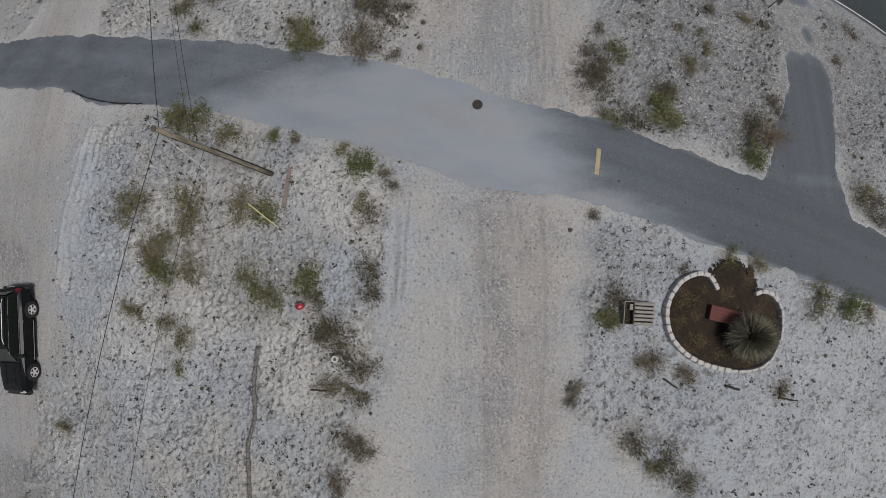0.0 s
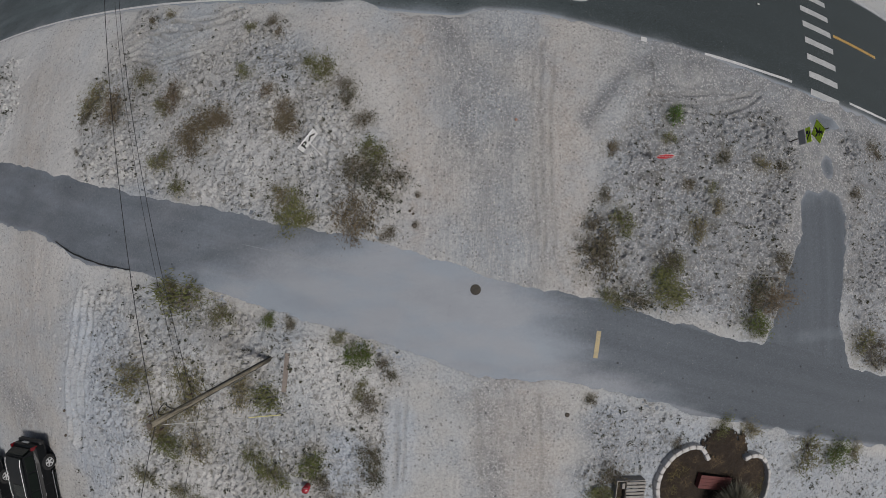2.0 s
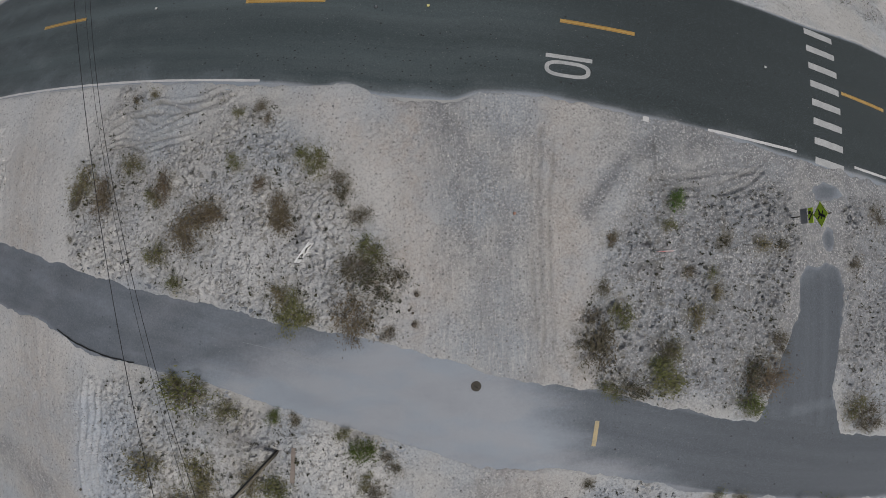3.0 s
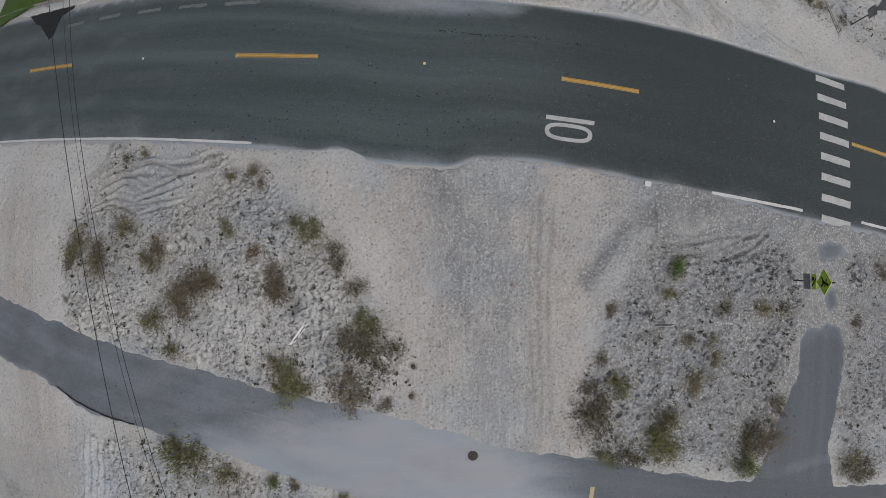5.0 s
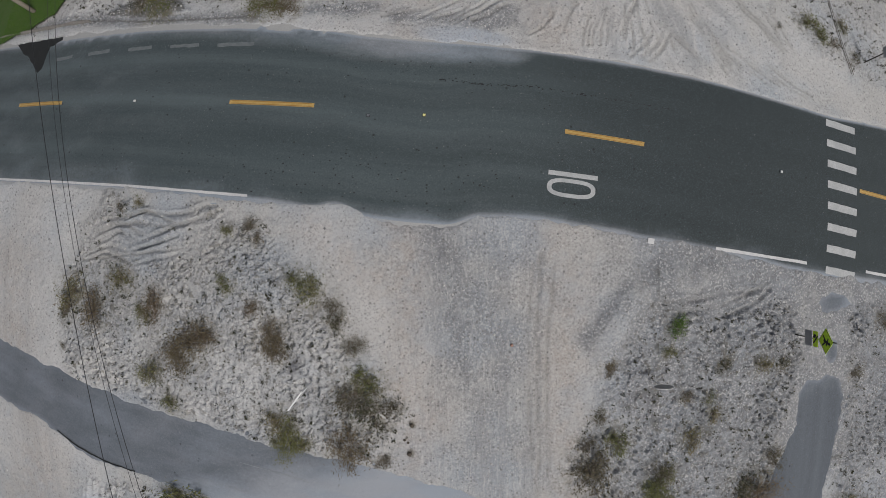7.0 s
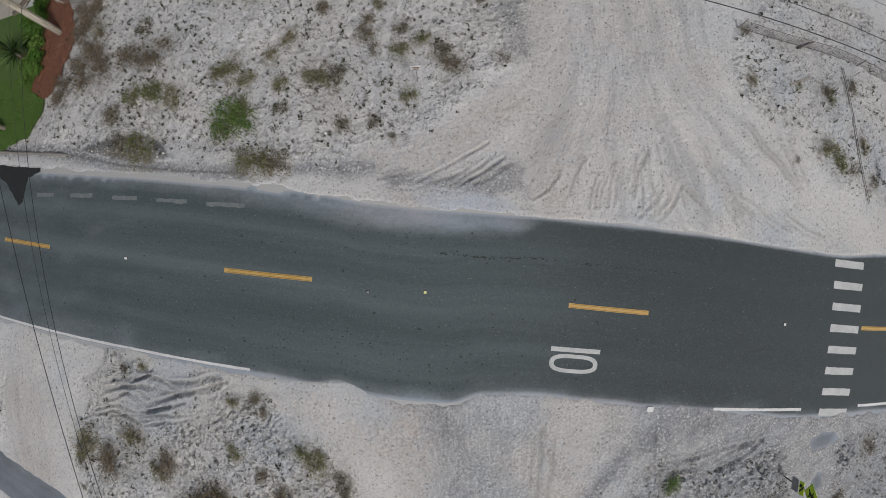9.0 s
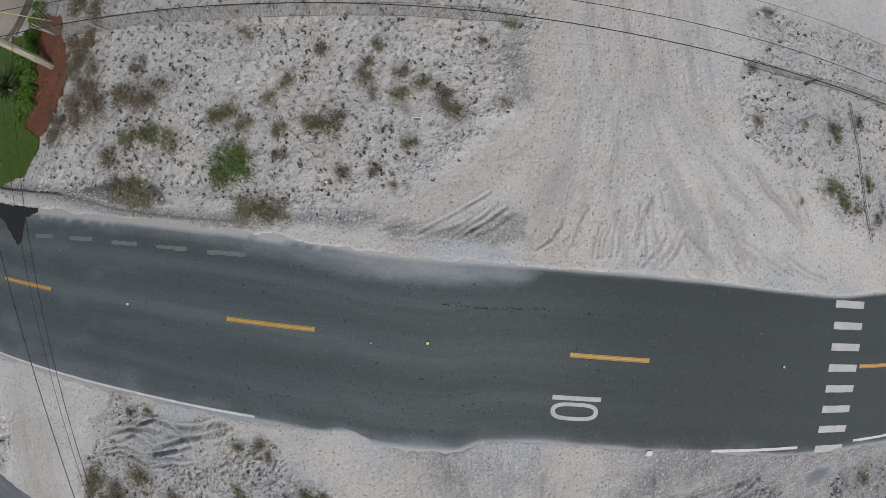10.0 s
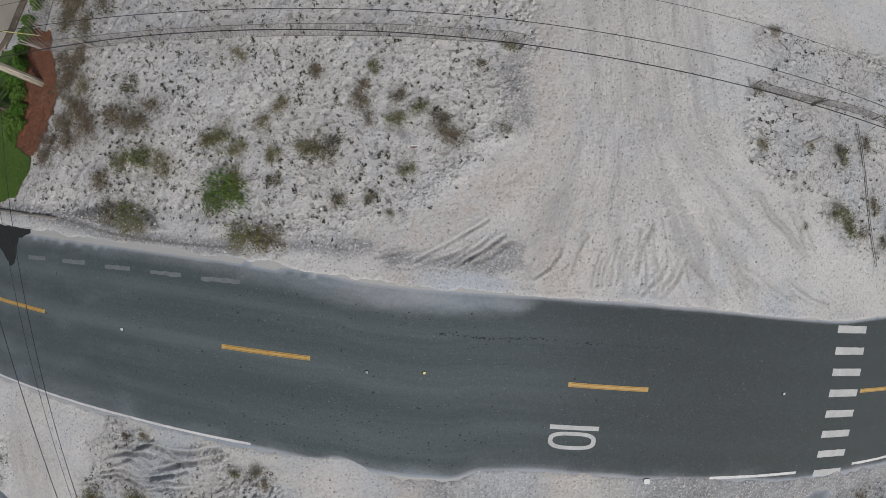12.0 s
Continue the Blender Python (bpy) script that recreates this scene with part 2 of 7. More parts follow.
def asphalt_material(name, dark, pale):
    m, nt, b = nodes(name, 0.85)
    at = coords(nt)
    dust, wear, fresh = attr(nt, "dust"), attr(nt, "wear"), attr(nt, "fresh")
    along = add(nt, "ShaderNodeSeparateXYZ", {"Vector": at}).outputs[0]
    stretch = add(nt, "ShaderNodeCombineXYZ", {"X": sums(nt, "MULTIPLY", along, 0.06), "Y": sums(nt, "MULTIPLY", attr(nt, "across"), 1.3)}).outputs[0]
    streak = fuzz(nt, stretch, 1.0, 5, 0.6)
    grain = fuzz(nt, at, 45.0, 3, 0.7)
    c = blend(nt, step(nt, streak, 0.34, 0.66), dark, pale)
    c = blend(nt, sums(nt, "MULTIPLY", wear, step(nt, streak, 0.3, 0.7, 0.4, 1.0)), c, tuple(v * 1.7 for v in pale))
    c = blend(nt, fresh, c, tuple(v * 0.52 for v in dark))
    c = blend(nt, step(nt, grain, 0.5, 0.75, 0.0, 0.5), c, tuple(v * 2.2 for v in pale))
    chips = add(nt, "ShaderNodeTexVoronoi", {"Vector": at, "Scale": 5.0})
    ct = add(nt, "ShaderNodeSeparateColor", {"Color": chips.outputs["Color"]}).outputs[1]
    spot = sums(nt, "MULTIPLY", step(nt, chips.outputs["Distance"], 0.16, 0.08), step(nt, ct, 0.8, 0.9))
    c = blend(nt, sums(nt, "MULTIPLY", spot, 0.6), c, (0.02, 0.02, 0.02))
    grit = fuzz(nt, at, 15.0, 3, 0.7)
    c = blend(nt, step(nt, grit, 0.54, 0.68, 0.0, 0.32), c, tuple(v * 1.9 for v in pale))
    c = blend(nt, step(nt, grit, 0.46, 0.34, 0.0, 0.32), c, tuple(v * 0.55 for v in dark))
    # scattered dark oil spots and pale chips
    drop = add(nt, "ShaderNodeTexVoronoi", {"Vector": at, "Scale": 2.6})
    dt = add(nt, "ShaderNodeSeparateColor", {"Color": drop.outputs["Color"]}).outputs[0]
    c = blend(nt, sums(nt, "MULTIPLY", sums(nt, "MULTIPLY", step(nt, drop.outputs["Distance"], 0.15, 0.08), step(nt, dt, 0.7, 0.8)), 0.7), c, (0.012, 0.012, 0.012))
    chip = add(nt, "ShaderNodeTexVoronoi", {"Vector": at, "Scale": 7.0})
    pt = add(nt, "ShaderNodeSeparateColor", {"Color": chip.outputs["Color"]}).outputs[2]
    c = blend(nt, sums(nt, "MULTIPLY", sums(nt, "MULTIPLY", step(nt, chip.outputs["Distance"], 0.17, 0.10), step(nt, pt, 0.80, 0.9)), 0.5), c, (0.30, 0.30, 0.29))
    drag = add(nt, "ShaderNodeMapping", {"Vector": at, "Rotation": (0, 0, radians(8)), "Scale": (0.45, 1.1, 1.0)}).outputs[0]
    streaks = sums(nt, "ADD", sums(nt, "MULTIPLY", sums(nt, "SUBTRACT", fuzz(nt, drag, 1.0, 4, 0.55), 0.5), 0.6), sums(nt, "MULTIPLY", sums(nt, "SUBTRACT", fuzz(nt, at, 9.0, 5, 0.7), 0.5), 0.3))
    d = step(nt, sums(nt, "ADD", dust, streaks), 0.08, 0.92)
    d = sums(nt, "MULTIPLY", d, step(nt, dust, 0.0, 0.2))
    film_ = blend(nt, step(nt, fuzz(nt, drag, 0.6, 4, 0.6), 0.42, 0.58), (0.375, 0.420, 0.475), (0.410, 0.432, 0.468))
    film_ = blend(nt, step(nt, grain, 0.45, 0.7, 0.0, 0.3), film_, (0.33, 0.325, 0.32))
    film_ = blend(nt, step(nt, dust, 0.85, 0.97), film_, (0.520, 0.510, 0.492))
    c = blend(nt, sums(nt, "MULTIPLY", d, step(nt, grain, 0.3, 0.7, 0.88, 0.6)), c, film_)
    nt.links.new(c, b.inputs["Base Color"])
    bumped(nt, b, grain, 0.35, 0.006)
    return m


SAND = sand_material()
ROAD = asphalt_material("road_asphalt", (0.051, 0.067, 0.071), (0.073, 0.091, 0.096))
PATH = asphalt_material("path_asphalt", (0.088, 0.101, 0.118), (0.112, 0.126, 0.145))
WHITE = worn("white_road_paint", (0.70, 0.70, 0.69), (0.58, 0.58, 0.58), 3.0, 30.0, 0.7)
WORNWHITE = worn("worn_white_road_paint", (0.52, 0.53, 0.525), (0.42, 0.43, 0.43), 2.5, 16.0, 0.75)
YELLOW = worn("yellow_road_paint", (0.58, 0.40, 0.14), (0.48, 0.30, 0.08), 4.0, 30.0, 0.7)
ORANGE_EDGE = worn("faded_orange_paint", (0.30, 0.15, 0.03), (0.40, 0.21, 0.04), 4.0, 30.0, 0.7)
PALE_YELLOW = worn("worn_pale_yellow_paint", (0.55, 0.44, 0.24), (0.42, 0.36, 0.24), 4.0, 25.0, 0.75)
SMEAR = worn("pale_scrape", (0.31, 0.33, 0.35), (0.24, 0.26, 0.28), 5.0, 30.0, 0.85)
GHOST = worn("worn_off_paint", (0.19, 0.21, 0.215), (0.14, 0.155, 0.16), 5.0, 30.0, 0.85)


# ---- mesh helpers ----
def link(name, bm, material, parent=None, label="", smooth_faces=False):
    me = bpy.data.meshes.new(name)
    bm.to_mesh(me)
    bm.free()
    if smooth_faces:
        me.polygons.foreach_set("use_smooth", [True] * len(me.polygons))
    me.materials.append(material)
    ob = new(name, me)
    if parent:
        ob.parent = parent
    if label:
        ob["label"] = label
    return ob


part = link


def raw(name, verts, faces, material, parent=None, label="", smooth_faces=False, mats=()):
    me = bpy.data.meshes.new(name)
    me.from_pydata([tuple(v) for v in verts], [], [tuple(f) for f in faces])
    if smooth_faces:
        me.polygons.foreach_set("use_smooth", [True] * len(me.polygons))
    me.materials.append(material)
    for extra in mats:
        me.materials.append(extra)
    ob = new(name, me)
    if parent:
        ob.parent = parent
    if label:
        ob["label"] = label
    return ob


def thing(name, m, label, category, group="", kind=""):
    ob = new(name)
    ob.empty_display_size = 0.2
    ob.matrix_world = m
    return tagged(ob, label, category, group, kind)


def sheet(name, xs, ys, height, material, fields=None, keep=None):
    """A grid mesh over xs and ys with a height and named fields per point."""
    X, Y = np.meshgrid(xs, ys) if np.ndim(ys) == 1 else (np.broadcast_to(xs, np.shape(ys)), ys)
    Z = height(X, Y)
    ny, nx = X.shape
    co = np.stack([X, Y, Z], -1).reshape(-1, 3)
    a = (np.arange(ny - 1)[:, None] * nx + np.arange(nx - 1)).ravel()
    quads = np.stack([a, a + 1, a + nx + 1, a + nx], 1)
    if keep is not None:
        quads = quads[keep(X, Y).ravel()[quads].all(1)]
    me = bpy.data.meshes.new(name)
    me.vertices.add(len(co))
    me.vertices.foreach_set("co", co.ravel())
    me.loops.add(quads.size)
    me.loops.foreach_set("vertex_index", quads.ravel())
    me.polygons.add(len(quads))
    me.polygons.foreach_set("loop_start", np.arange(0, quads.size, 4))
    me.polygons.foreach_set("use_smooth", np.ones(len(quads), bool))
    me.update(calc_edges=True)
    me.validate()
    for k, fn in (fields or {}).items():
        me.attributes.new(k, "FLOAT", "POINT").data.foreach_set("value", fn(X, Y).ravel().astype(np.float32))
    me.materials.append(material)
    return new(name, me)


# ---- where the shrubs stand: x, y, radius, kind ----
SHRUBS_SW = [
    (-9.7, -6.1, 1.17, 'o'), (-10.4, -5.9, 0.72, 'o'), (-8.4, -6.8, 0.57, 'o'), (-3.0, -8.2, 0.59, 'g'), (-3.7, -7.6, 0.38, 'o'), (-2.7, -10.0, 0.51, 'd'), (-3.0, -9.6, 0.37, 'o'),
    (-7.5, -9.6, 0.63, 'o'), (-6.6, -9.9, 0.62, 'g'), (-9.8, -9.2, 0.87, 'o'), (-12.5, -9.4, 0.89, 'o'), (-11.0, -10.8, 0.86, 'o'), (-10.7, -11.9, 0.63, 'g'), (-11.3, -11.4, 0.53, 'b'),
    (-9.5, -11.9, 0.62, 'o'), (-9.6, -10.2, 0.74, 'o'), (-7.2, -12.2, 0.61, 'o'), (-6.5, -12.8, 0.70, 'o'), (-4.9, -12.4, 0.60, 'g'), (-6.4, -7.0, 0.31, 'g'), (-5.6, -7.1, 0.31, 'd'),
    (-1.9, -9.0, 0.31, 'd'), (-2.1, -8.6, 0.25, 'd'),
]
SHRUBS_SW_LOW = [
    (-4.6, -13.0, 0.49, 'd'), (-2.7, -11.9, 0.49, 'd'), (-2.7, -12.7, 0.49, 'd'), (-3.7, -14.4, 0.98, 'd'), (-2.9, -15.4, 0.69, 'd'), (-4.3, -14.2, 0.49, 'd'), (-4.0, -16.0, 0.50, 'b'),
    (-3.1, -16.4, 0.50, 'd'), (-3.4, -18.0, 0.61, 'd'), (-3.8, -19.5, 0.52, 'b'), (-2.9, -18.4, 0.41, 'd'), (-12.1, -13.3, 0.53, 'o'), (-9.8, -14.4, 0.52, 'o'), (-15.8, -17.9, 0.42, 'o'),
    (-10.0, -15.5, 0.31, 'o'), (-10.5, -13.8, 0.42, 'o'),
]
SHRUBS_SE = [
    (6.3, -13.3, 0.70, 'd'), (6.0, -13.6, 0.50, 'g'), (7.6, -15.2, 0.60, 'b'), (7.0, -18.0, 0.62, 'd'), (8.4, -18.7, 0.74, 'd'), (9.2, -19.6, 0.65, 'd'), (7.9, -19.0, 0.42, 'o'),
    (12.2, -11.4, 0.53, 'o'), (10.9, -11.3, 0.42, 'o'), (15.2, -12.5, 0.89, 'o'), (16.8, -13.0, 0.68, 'g'), (18.0, -13.0, 0.58, 'o'), (9.0, -11.9, 0.31, 'd'), (5.5, -10.0, 0.25, 'd'),
    (9.0, -15.6, 0.41, 'b'), (4.8, -16.1, 0.30, 'd'), (4.6, -16.5, 0.30, 'd'), (13.3, -16.2, 0.39, 'b'), (18.5, -8.6, 0.88, 'd'), (17.9, -8.3, 0.62, 'o'), (19.2, -9.1, 0.63, 'd'),
    (17.9, -1.9, 0.34, 'd'), (19.4, 0.1, 0.48, 'd'),
]
SHRUBS_NW = [
    (-14.8, 2.5, 0.84, 'o'), (-13.8, 1.7, 0.82, 'b'), (-15.1, 1.8, 0.60, 'd'), (-10.8, 1.9, 0.58, 'b'), (-11.3, 1.6, 0.45, 'o'), (-12.4, 3.0, 0.58, 'o'), (-9.3, 0.5, 0.98, 'b'),
    (-9.8, -0.1, 0.66, 'b'), (-8.8, 0.8, 0.65, 'b'), (-5.9, 0.7, 0.68, 'b'), (-5.8, 0.2, 0.53, 'b'), (-6.7, 1.8, 0.34, 'b'), (-4.4, 2.5, 0.68, 'o'), (-4.9, 2.8, 0.43, 'o'),
    (-11.0, -0.7, 0.56, 'o'), (-10.3, -1.9, 0.44, 'o'), (-6.7, 4.9, 0.27, 'd'), (-6.4, 4.4, 0.25, 'd'), (-12.4, 5.8, 0.26, 'd'), (-11.5, 5.9, 0.25, 'o'), (-7.6, 4.7, 0.25, 'o'),
    (-7.7, 2.7, 0.39, 'o'),
]
SHRUBS_NW_EAST = [
    (-3.4, 1.4, 0.42, 'd'), (-3.6, 1.9, 0.32, 'd'), (-2.8, 0.4, 0.37, 'd'), (-2.8, -1.3, 0.83, 'd'), (-2.2, -2.1, 0.73, 'd'), (-2.4, -0.9, 0.62, 'o'), (-1.6, -1.8, 0.41, 'd'),
    (-5.4, -3.1, 0.64, 'g'), (-5.9, -2.5, 0.64, 'o'), (-5.0, -3.3, 0.42, 'o'), (-3.1, -3.4, 0.84, 'b'), (-1.9, -4.0, 0.32, 'd'), (-5.9, -3.3, 0.32, 'o'), (-0.8, -2.5, 0.12, 'd'),
    (-0.9, -3.6, 0.13, 'd'), (-1.0, -3.0, 0.10, 'd'), (-15.6, 0.1, 0.19, 'd'),
]
SHRUBS_NE = [
    (9.1, 0.7, 0.42, 'G'), (8.8, -0.2, 0.30, 'o'), (6.5, -0.7, 0.33, 'b'), (11.2, -0.8, 0.31, 'd'), (9.5, -2.0, 0.26, 'd'), (10.5, -2.1, 0.31, 'o'), (10.7, -2.8, 0.36, 'o'),
    (6.7, -3.4, 0.55, 'o'), (5.6, -3.5, 0.35, 'd'), (5.8, -4.8, 0.86, 'd'), (5.6, -4.6, 0.56, 'd'), (9.8, -3.6, 0.50, 'o'), (8.6, -5.1, 0.58, 'd'), (8.5, -6.2, 0.62, 'g'), (8.3, -5.5, 0.5, 'g'),
    (8.8, -4.9, 0.46, 'o'), (13.0, -6.4, 0.91, 'b'), (12.3, -6.1, 0.71, 'd'), (13.7, -5.0, 0.55, 'd'), (12.2, -7.3, 0.66, 'g'), (7.0, -6.3, 0.72, 'd'), (6.1, -2.5, 0.30, 'd'),
    (13.9, -1.1, 0.34, 'd'), (12.9, -1.0, 0.40, 'o'), (6.2, -6.3, 0.47, 'o'),
]
SHRUBS_N = [
    (-6.9, 20.4, 0.40, 'o'), (-3.8, 19.6, 0.30, 'b'), (-5.1, 18.5, 0.38, 'o'), (-5.9, 17.8, 0.33, 'o'), (-2.0, 19.0, 0.29, 'b'), (-2.1, 18.4, 0.41, 'b'), (-1.8, 17.8, 0.28, 'd'),
    (-1.6, 19.7, 0.30, 'o'), (-0.7, 18.5, 0.33, 'd'), (0.1, 18.1, 0.33, 'o'), (-0.7, 17.7, 0.36, 'o'), (1.2, 17.0, 0.44, 'b'), (0.8, 17.6, 0.40, 'd'), (3.1, 17.2, 0.28, 'd'),
    (2.4, 19.6, 0.21, 'd'), (-3.5, 16.7, 0.70, 'd'), (-4.1, 16.8, 0.51, 'o'), (-5.5, 16.6, 0.37, 'o'), (-5.4, 15.7, 0.32, 'd'), (-0.5, 15.9, 0.36, 'o'), (-1.8, 15.0, 0.24, 'd'),
    (-3.0, 15.0, 0.32, 'd'), (-1.1, 14.4, 0.16, 'd'), (3.5, 20.2, 0.26, 'o'),
]
SHRUBS_N_WEST = [
    (-7.3, 15.4, 0.82, 'G'), (-7.8, 14.9, 0.51, 'G'), (-7.0, 15.7, 0.51, 'g'), (-7.6, 17.3, 0.63, 'o'), (-6.9, 16.9, 0.41, 'o'), (-8.1, 17.3, 0.38, 'b'), (-10.6, 18.7, 0.49, 'b'),
    (-11.4, 18.2, 0.78, 'b'), (-12.5, 18.4, 0.57, 'b'), (-10.9, 16.7, 0.65, 'g'), (-11.9, 16.6, 0.55, 'o'), (-10.0, 16.3, 0.53, 'o'), (-13.0, 15.9, 0.49, 'b'), (-11.8, 19.7, 0.42, 'd'),
    (-14.9, 20.4, 0.75, 'b'), (-14.0, 18.2, 0.81, 'b'), (-14.7, 19.0, 0.60, 'b'), (-14.9, 17.6, 0.58, 'b'), (-6.5, 13.7, 0.81, 'o'), (-5.6, 13.6, 0.60, 'b'), (-11.3, 14.3, 0.86, 'o'),
    (-12.4, 14.6, 0.54, 'd'),
]
SHRUBS_N_EAST = [
    (16.9, 13.4, 0.49, 'o'), (17.5, 12.8, 0.45, 'g'), (18.3, 12.5, 0.37, 'd'), (15.2, 13.0, 0.17, 'd'), (17.4, 15.9, 0.42, 'd'), (17.5, 15.5, 0.32, 'o'), (13.4, 16.3, 0.30, 'o'),
    (15.8, 16.1, 0.23, 'o'), (18.9, 16.0, 0.38, 'd'), (19.1, 13.4, 0.37, 'o'), (13.5, 18.4, 0.23, 'd'), (14.8, 20.8, 0.30, 'd'), (19.5, 11.9, 0.33, 'd'),
]
SHRUBS_GARDEN = [(-15.7, 22.9, 0.7, "b"), (-15.0, 23.6, 0.8, "b"), (-14.6, 22.4, 0.6, "b"), (-15.9, 24.2, 0.8, "b"), (-13.6, 23.2, 0.5, "d"), (-15.5, 21.0, 0.5, "b"), (-16.2, 17.0, 0.5, "b"),
                 (-15.3, 19.9, 0.6, "b"), (-15.2, 18.3, 0.6, "b"), (-14.6, 21.2, 0.6, "b"), (-15.9, 17.5, 0.5, "b"), (-14.2, 19.7, 0.5, "o")]
TUFTS = [(9.05, -12.9, 0.42, "t"), (9.45, -14.5, 0.5, "t"), (10.4, -14.95, 0.3, "t"), (12.65, -13.8, 0.45, "t"), (9.0, -13.7, 0.3, "t"), (11.9, -15.0, 0.35, "t")]
SHRUBS = [SHRUBS_SW, SHRUBS_SW_LOW, SHRUBS_SE, SHRUBS_NW, SHRUBS_NW_EAST, SHRUBS_NE, SHRUBS_N, SHRUBS_N_WEST, SHRUBS_N_EAST, SHRUBS_GARDEN]


# ---- plan of the ground ----
PAVE = -0.012  # level of the asphalt below the sand
path_n = eased([(-160, 20), (-30, 2.2), (-24, 1.15), (-20.3, 0.1), (-17, -0.75), (-13.3, -1.85), (-8.2, -3.0), (-4.8, -3.8), (-2, -4.35), (0.3, -5.05),
                (3.3, -6.05), (5.65, -6.35), (7.84, -6.97), (9.5, -7.45), (12.3, -8.28), (17.5, -9.5), (20, -10.0), (27, -11.3), (160, -36)])
path_s = eased([(-160, 15), (-30, -1.0), (-22.3, -2.0), (-19.3, -2.9), (-17.6, -3.2), (-16.6, -3.7), (-15.6, -4.27), (-13.9, -4.85), (-11.3, -5.24), (-8.5, -5.9),
                (-5.65, -6.7), (-3, -7.6), (-0.5, -8.4), (1.3, -9.0), (4.45, -9.3), (6.6, -9.72), (10, -10.7), (13.8, -11.67), (19.1, -12.9), (27, -14.5), (160, -39)])
road_n = eased([(-160, 33), (-30, 15.5), (-23, 14.75), (-18.5, 14.05), (-12, 13.5), (-7.35, 13.0), (-4.0, 12.42), (-2.4, 12.06), (-0.6, 11.8), (1.75, 11.52), (4.1, 11.25),
                (7.2, 10.85), (10.5, 10.3), (14.4, 9.5), (17.2, 8.95), (20.5, 8.7), (27, 7.8), (160, -14)])
road_s = eased([(-160, 26), (-30, 8.4), (-20, 7.35), (-13, 6.65), (-7, 5.95), (-5.5, 5.72), (-4.2, 5.48), (-3.3, 5.72), (-2.6, 5.16), (-0.8, 4.84), (0.95, 4.68), (1.5, 5.1), (4, 4.9),
                (7.2, 4.28), (8.4, 4.0), (11.2, 3.5), (15.2, 2.5), (19.8, 1.75), (27, 0.4), (160, -21)])
SPUR = [(12.0, -8.9), (12.8, -8.2), (13.4, -7.0), (13.75, -6.2), (14.15, -5.0), (14.85, -3.8), (14.8, -2.6), (15.15, -1.95), (15.7, -2.1), (16.1, -1.75),
        (16.9, -2.1), (17.3, -3.0), (17.05, -4.4), (16.75, -5.8), (16.5, -7.1), (16.9, -8.2), (17.4, -9.8), (14, -10)]
ISLE_SW = [(-16.0, -5.6), (-11.0, -5.5), (-5.6, -6.9), (-1.8, -8.1), (-1.9, -10.5), (-1.9, -12.8), (-2.5, -15.2), (-2.9, -17.6), (-3.6, -24.0),
           (-22.0, -26), (-19.0, -21.2), (-17.0, -16.7), (-16.1, -13.5), (-16.0, -9.8)]
ISLE_SE = [(5.1, -9.6), (7.7, -10.2), (12.4, -11.3), (16.8, -12.4), (24, -14.2), (30.0, -30), (9.5, -28), (8.5, -20.2), (6.6, -18.0), (4.4, -16.7), (4.8, -14.4), (5.2, -12.0)]
ISLE_NW = [(-15.6, 3.7), (-12.9, 6.2), (-7.0, 5.4), (-4.1, 3.0), (-2.9, 0.3), (-1.0, -2.0), (-1.7, -4.2), (-4.8, -3.8), (-7.9, -3.0), (-11.6, -2.2), (-15.7, -0.8)]
ISLE_NE = [(5.5, -6.3), (5.2, -3.9), (6.5, -0.6), (8.1, 1.6), (14.0, 1.5), (14.8, -0.3), (14.3, -3.4), (13.0, -7.9)]
ISLE_E = [(17.7, 1.2), (26, 0.2), (26, -10.8), (17.5, -9.2), (16.9, -7.0), (17.5, -4.1)]
ISLE_N = [(-19.5, 14.6), (-19, 28), (-5.2, 29), (3.6, 28.0), (4.5, 20.2), (4.2, 18.8), (3.3, 17.2), (1.1, 15.3), (-0.9, 14.2), (-5.1, 13.5), (-14.4, 14.3)]
ISLE_FAR = [(13.0, 18.6), (13.9, 20.9), (16.3, 20.8), (24, 19), (24, 9.8), (19.8, 10.7), (16.8, 12.0), (14.5, 13.7), (12.8, 15.8)]
ISLE_WEST = [(-30, 7.5), (-21, 6.0), (-20.5, 3.0), (-21.5, 1.0), (-30, 2.0)]
ISLES = [ISLE_SW, ISLE_SE, ISLE_NW, ISLE_NE, ISLE_E, ISLE_N, ISLE_FAR, ISLE_WEST]
PLANTER = [(10.27, -12.52), (9.92, -12.0), (9.33, -11.98), (8.63, -12.37), (8.17, -13.23), (8.28, -14.04), (8.63, -14.58), (9.56, -15.15),
           (11.15, -15.45), (12.29, -15.24), (12.94, -14.5), (13.12, -13.43), (12.81, -12.69), (12.28, -12.49), (11.89, -12.62)]

GRAVEL_BANK = [(-14.6, 14.55), (-14.2, 14.75), (-12.65, 14.98), (-11.3, 14.96), (-10.3, 14.5), (-9.7, 13.95), (-11.2, 13.85), (-12.9, 14.15)]
SPILL = [(10.2, -12.6), (10.05, -11.8), (10.6, -11.35), (11.5, -11.45), (12.1, -12.0), (12.15, -12.8), (11.2, -13.2)]
YARDS = [SPILL, [(-40, 14.6), (-19.4, 14.9), (-17.6, 15.2), (-16.6, 17.0), (-15.5, 18.6), (-15.5, 20.0), (-16.0, 21.8), (-16.6, 28), (-40, 34)]]


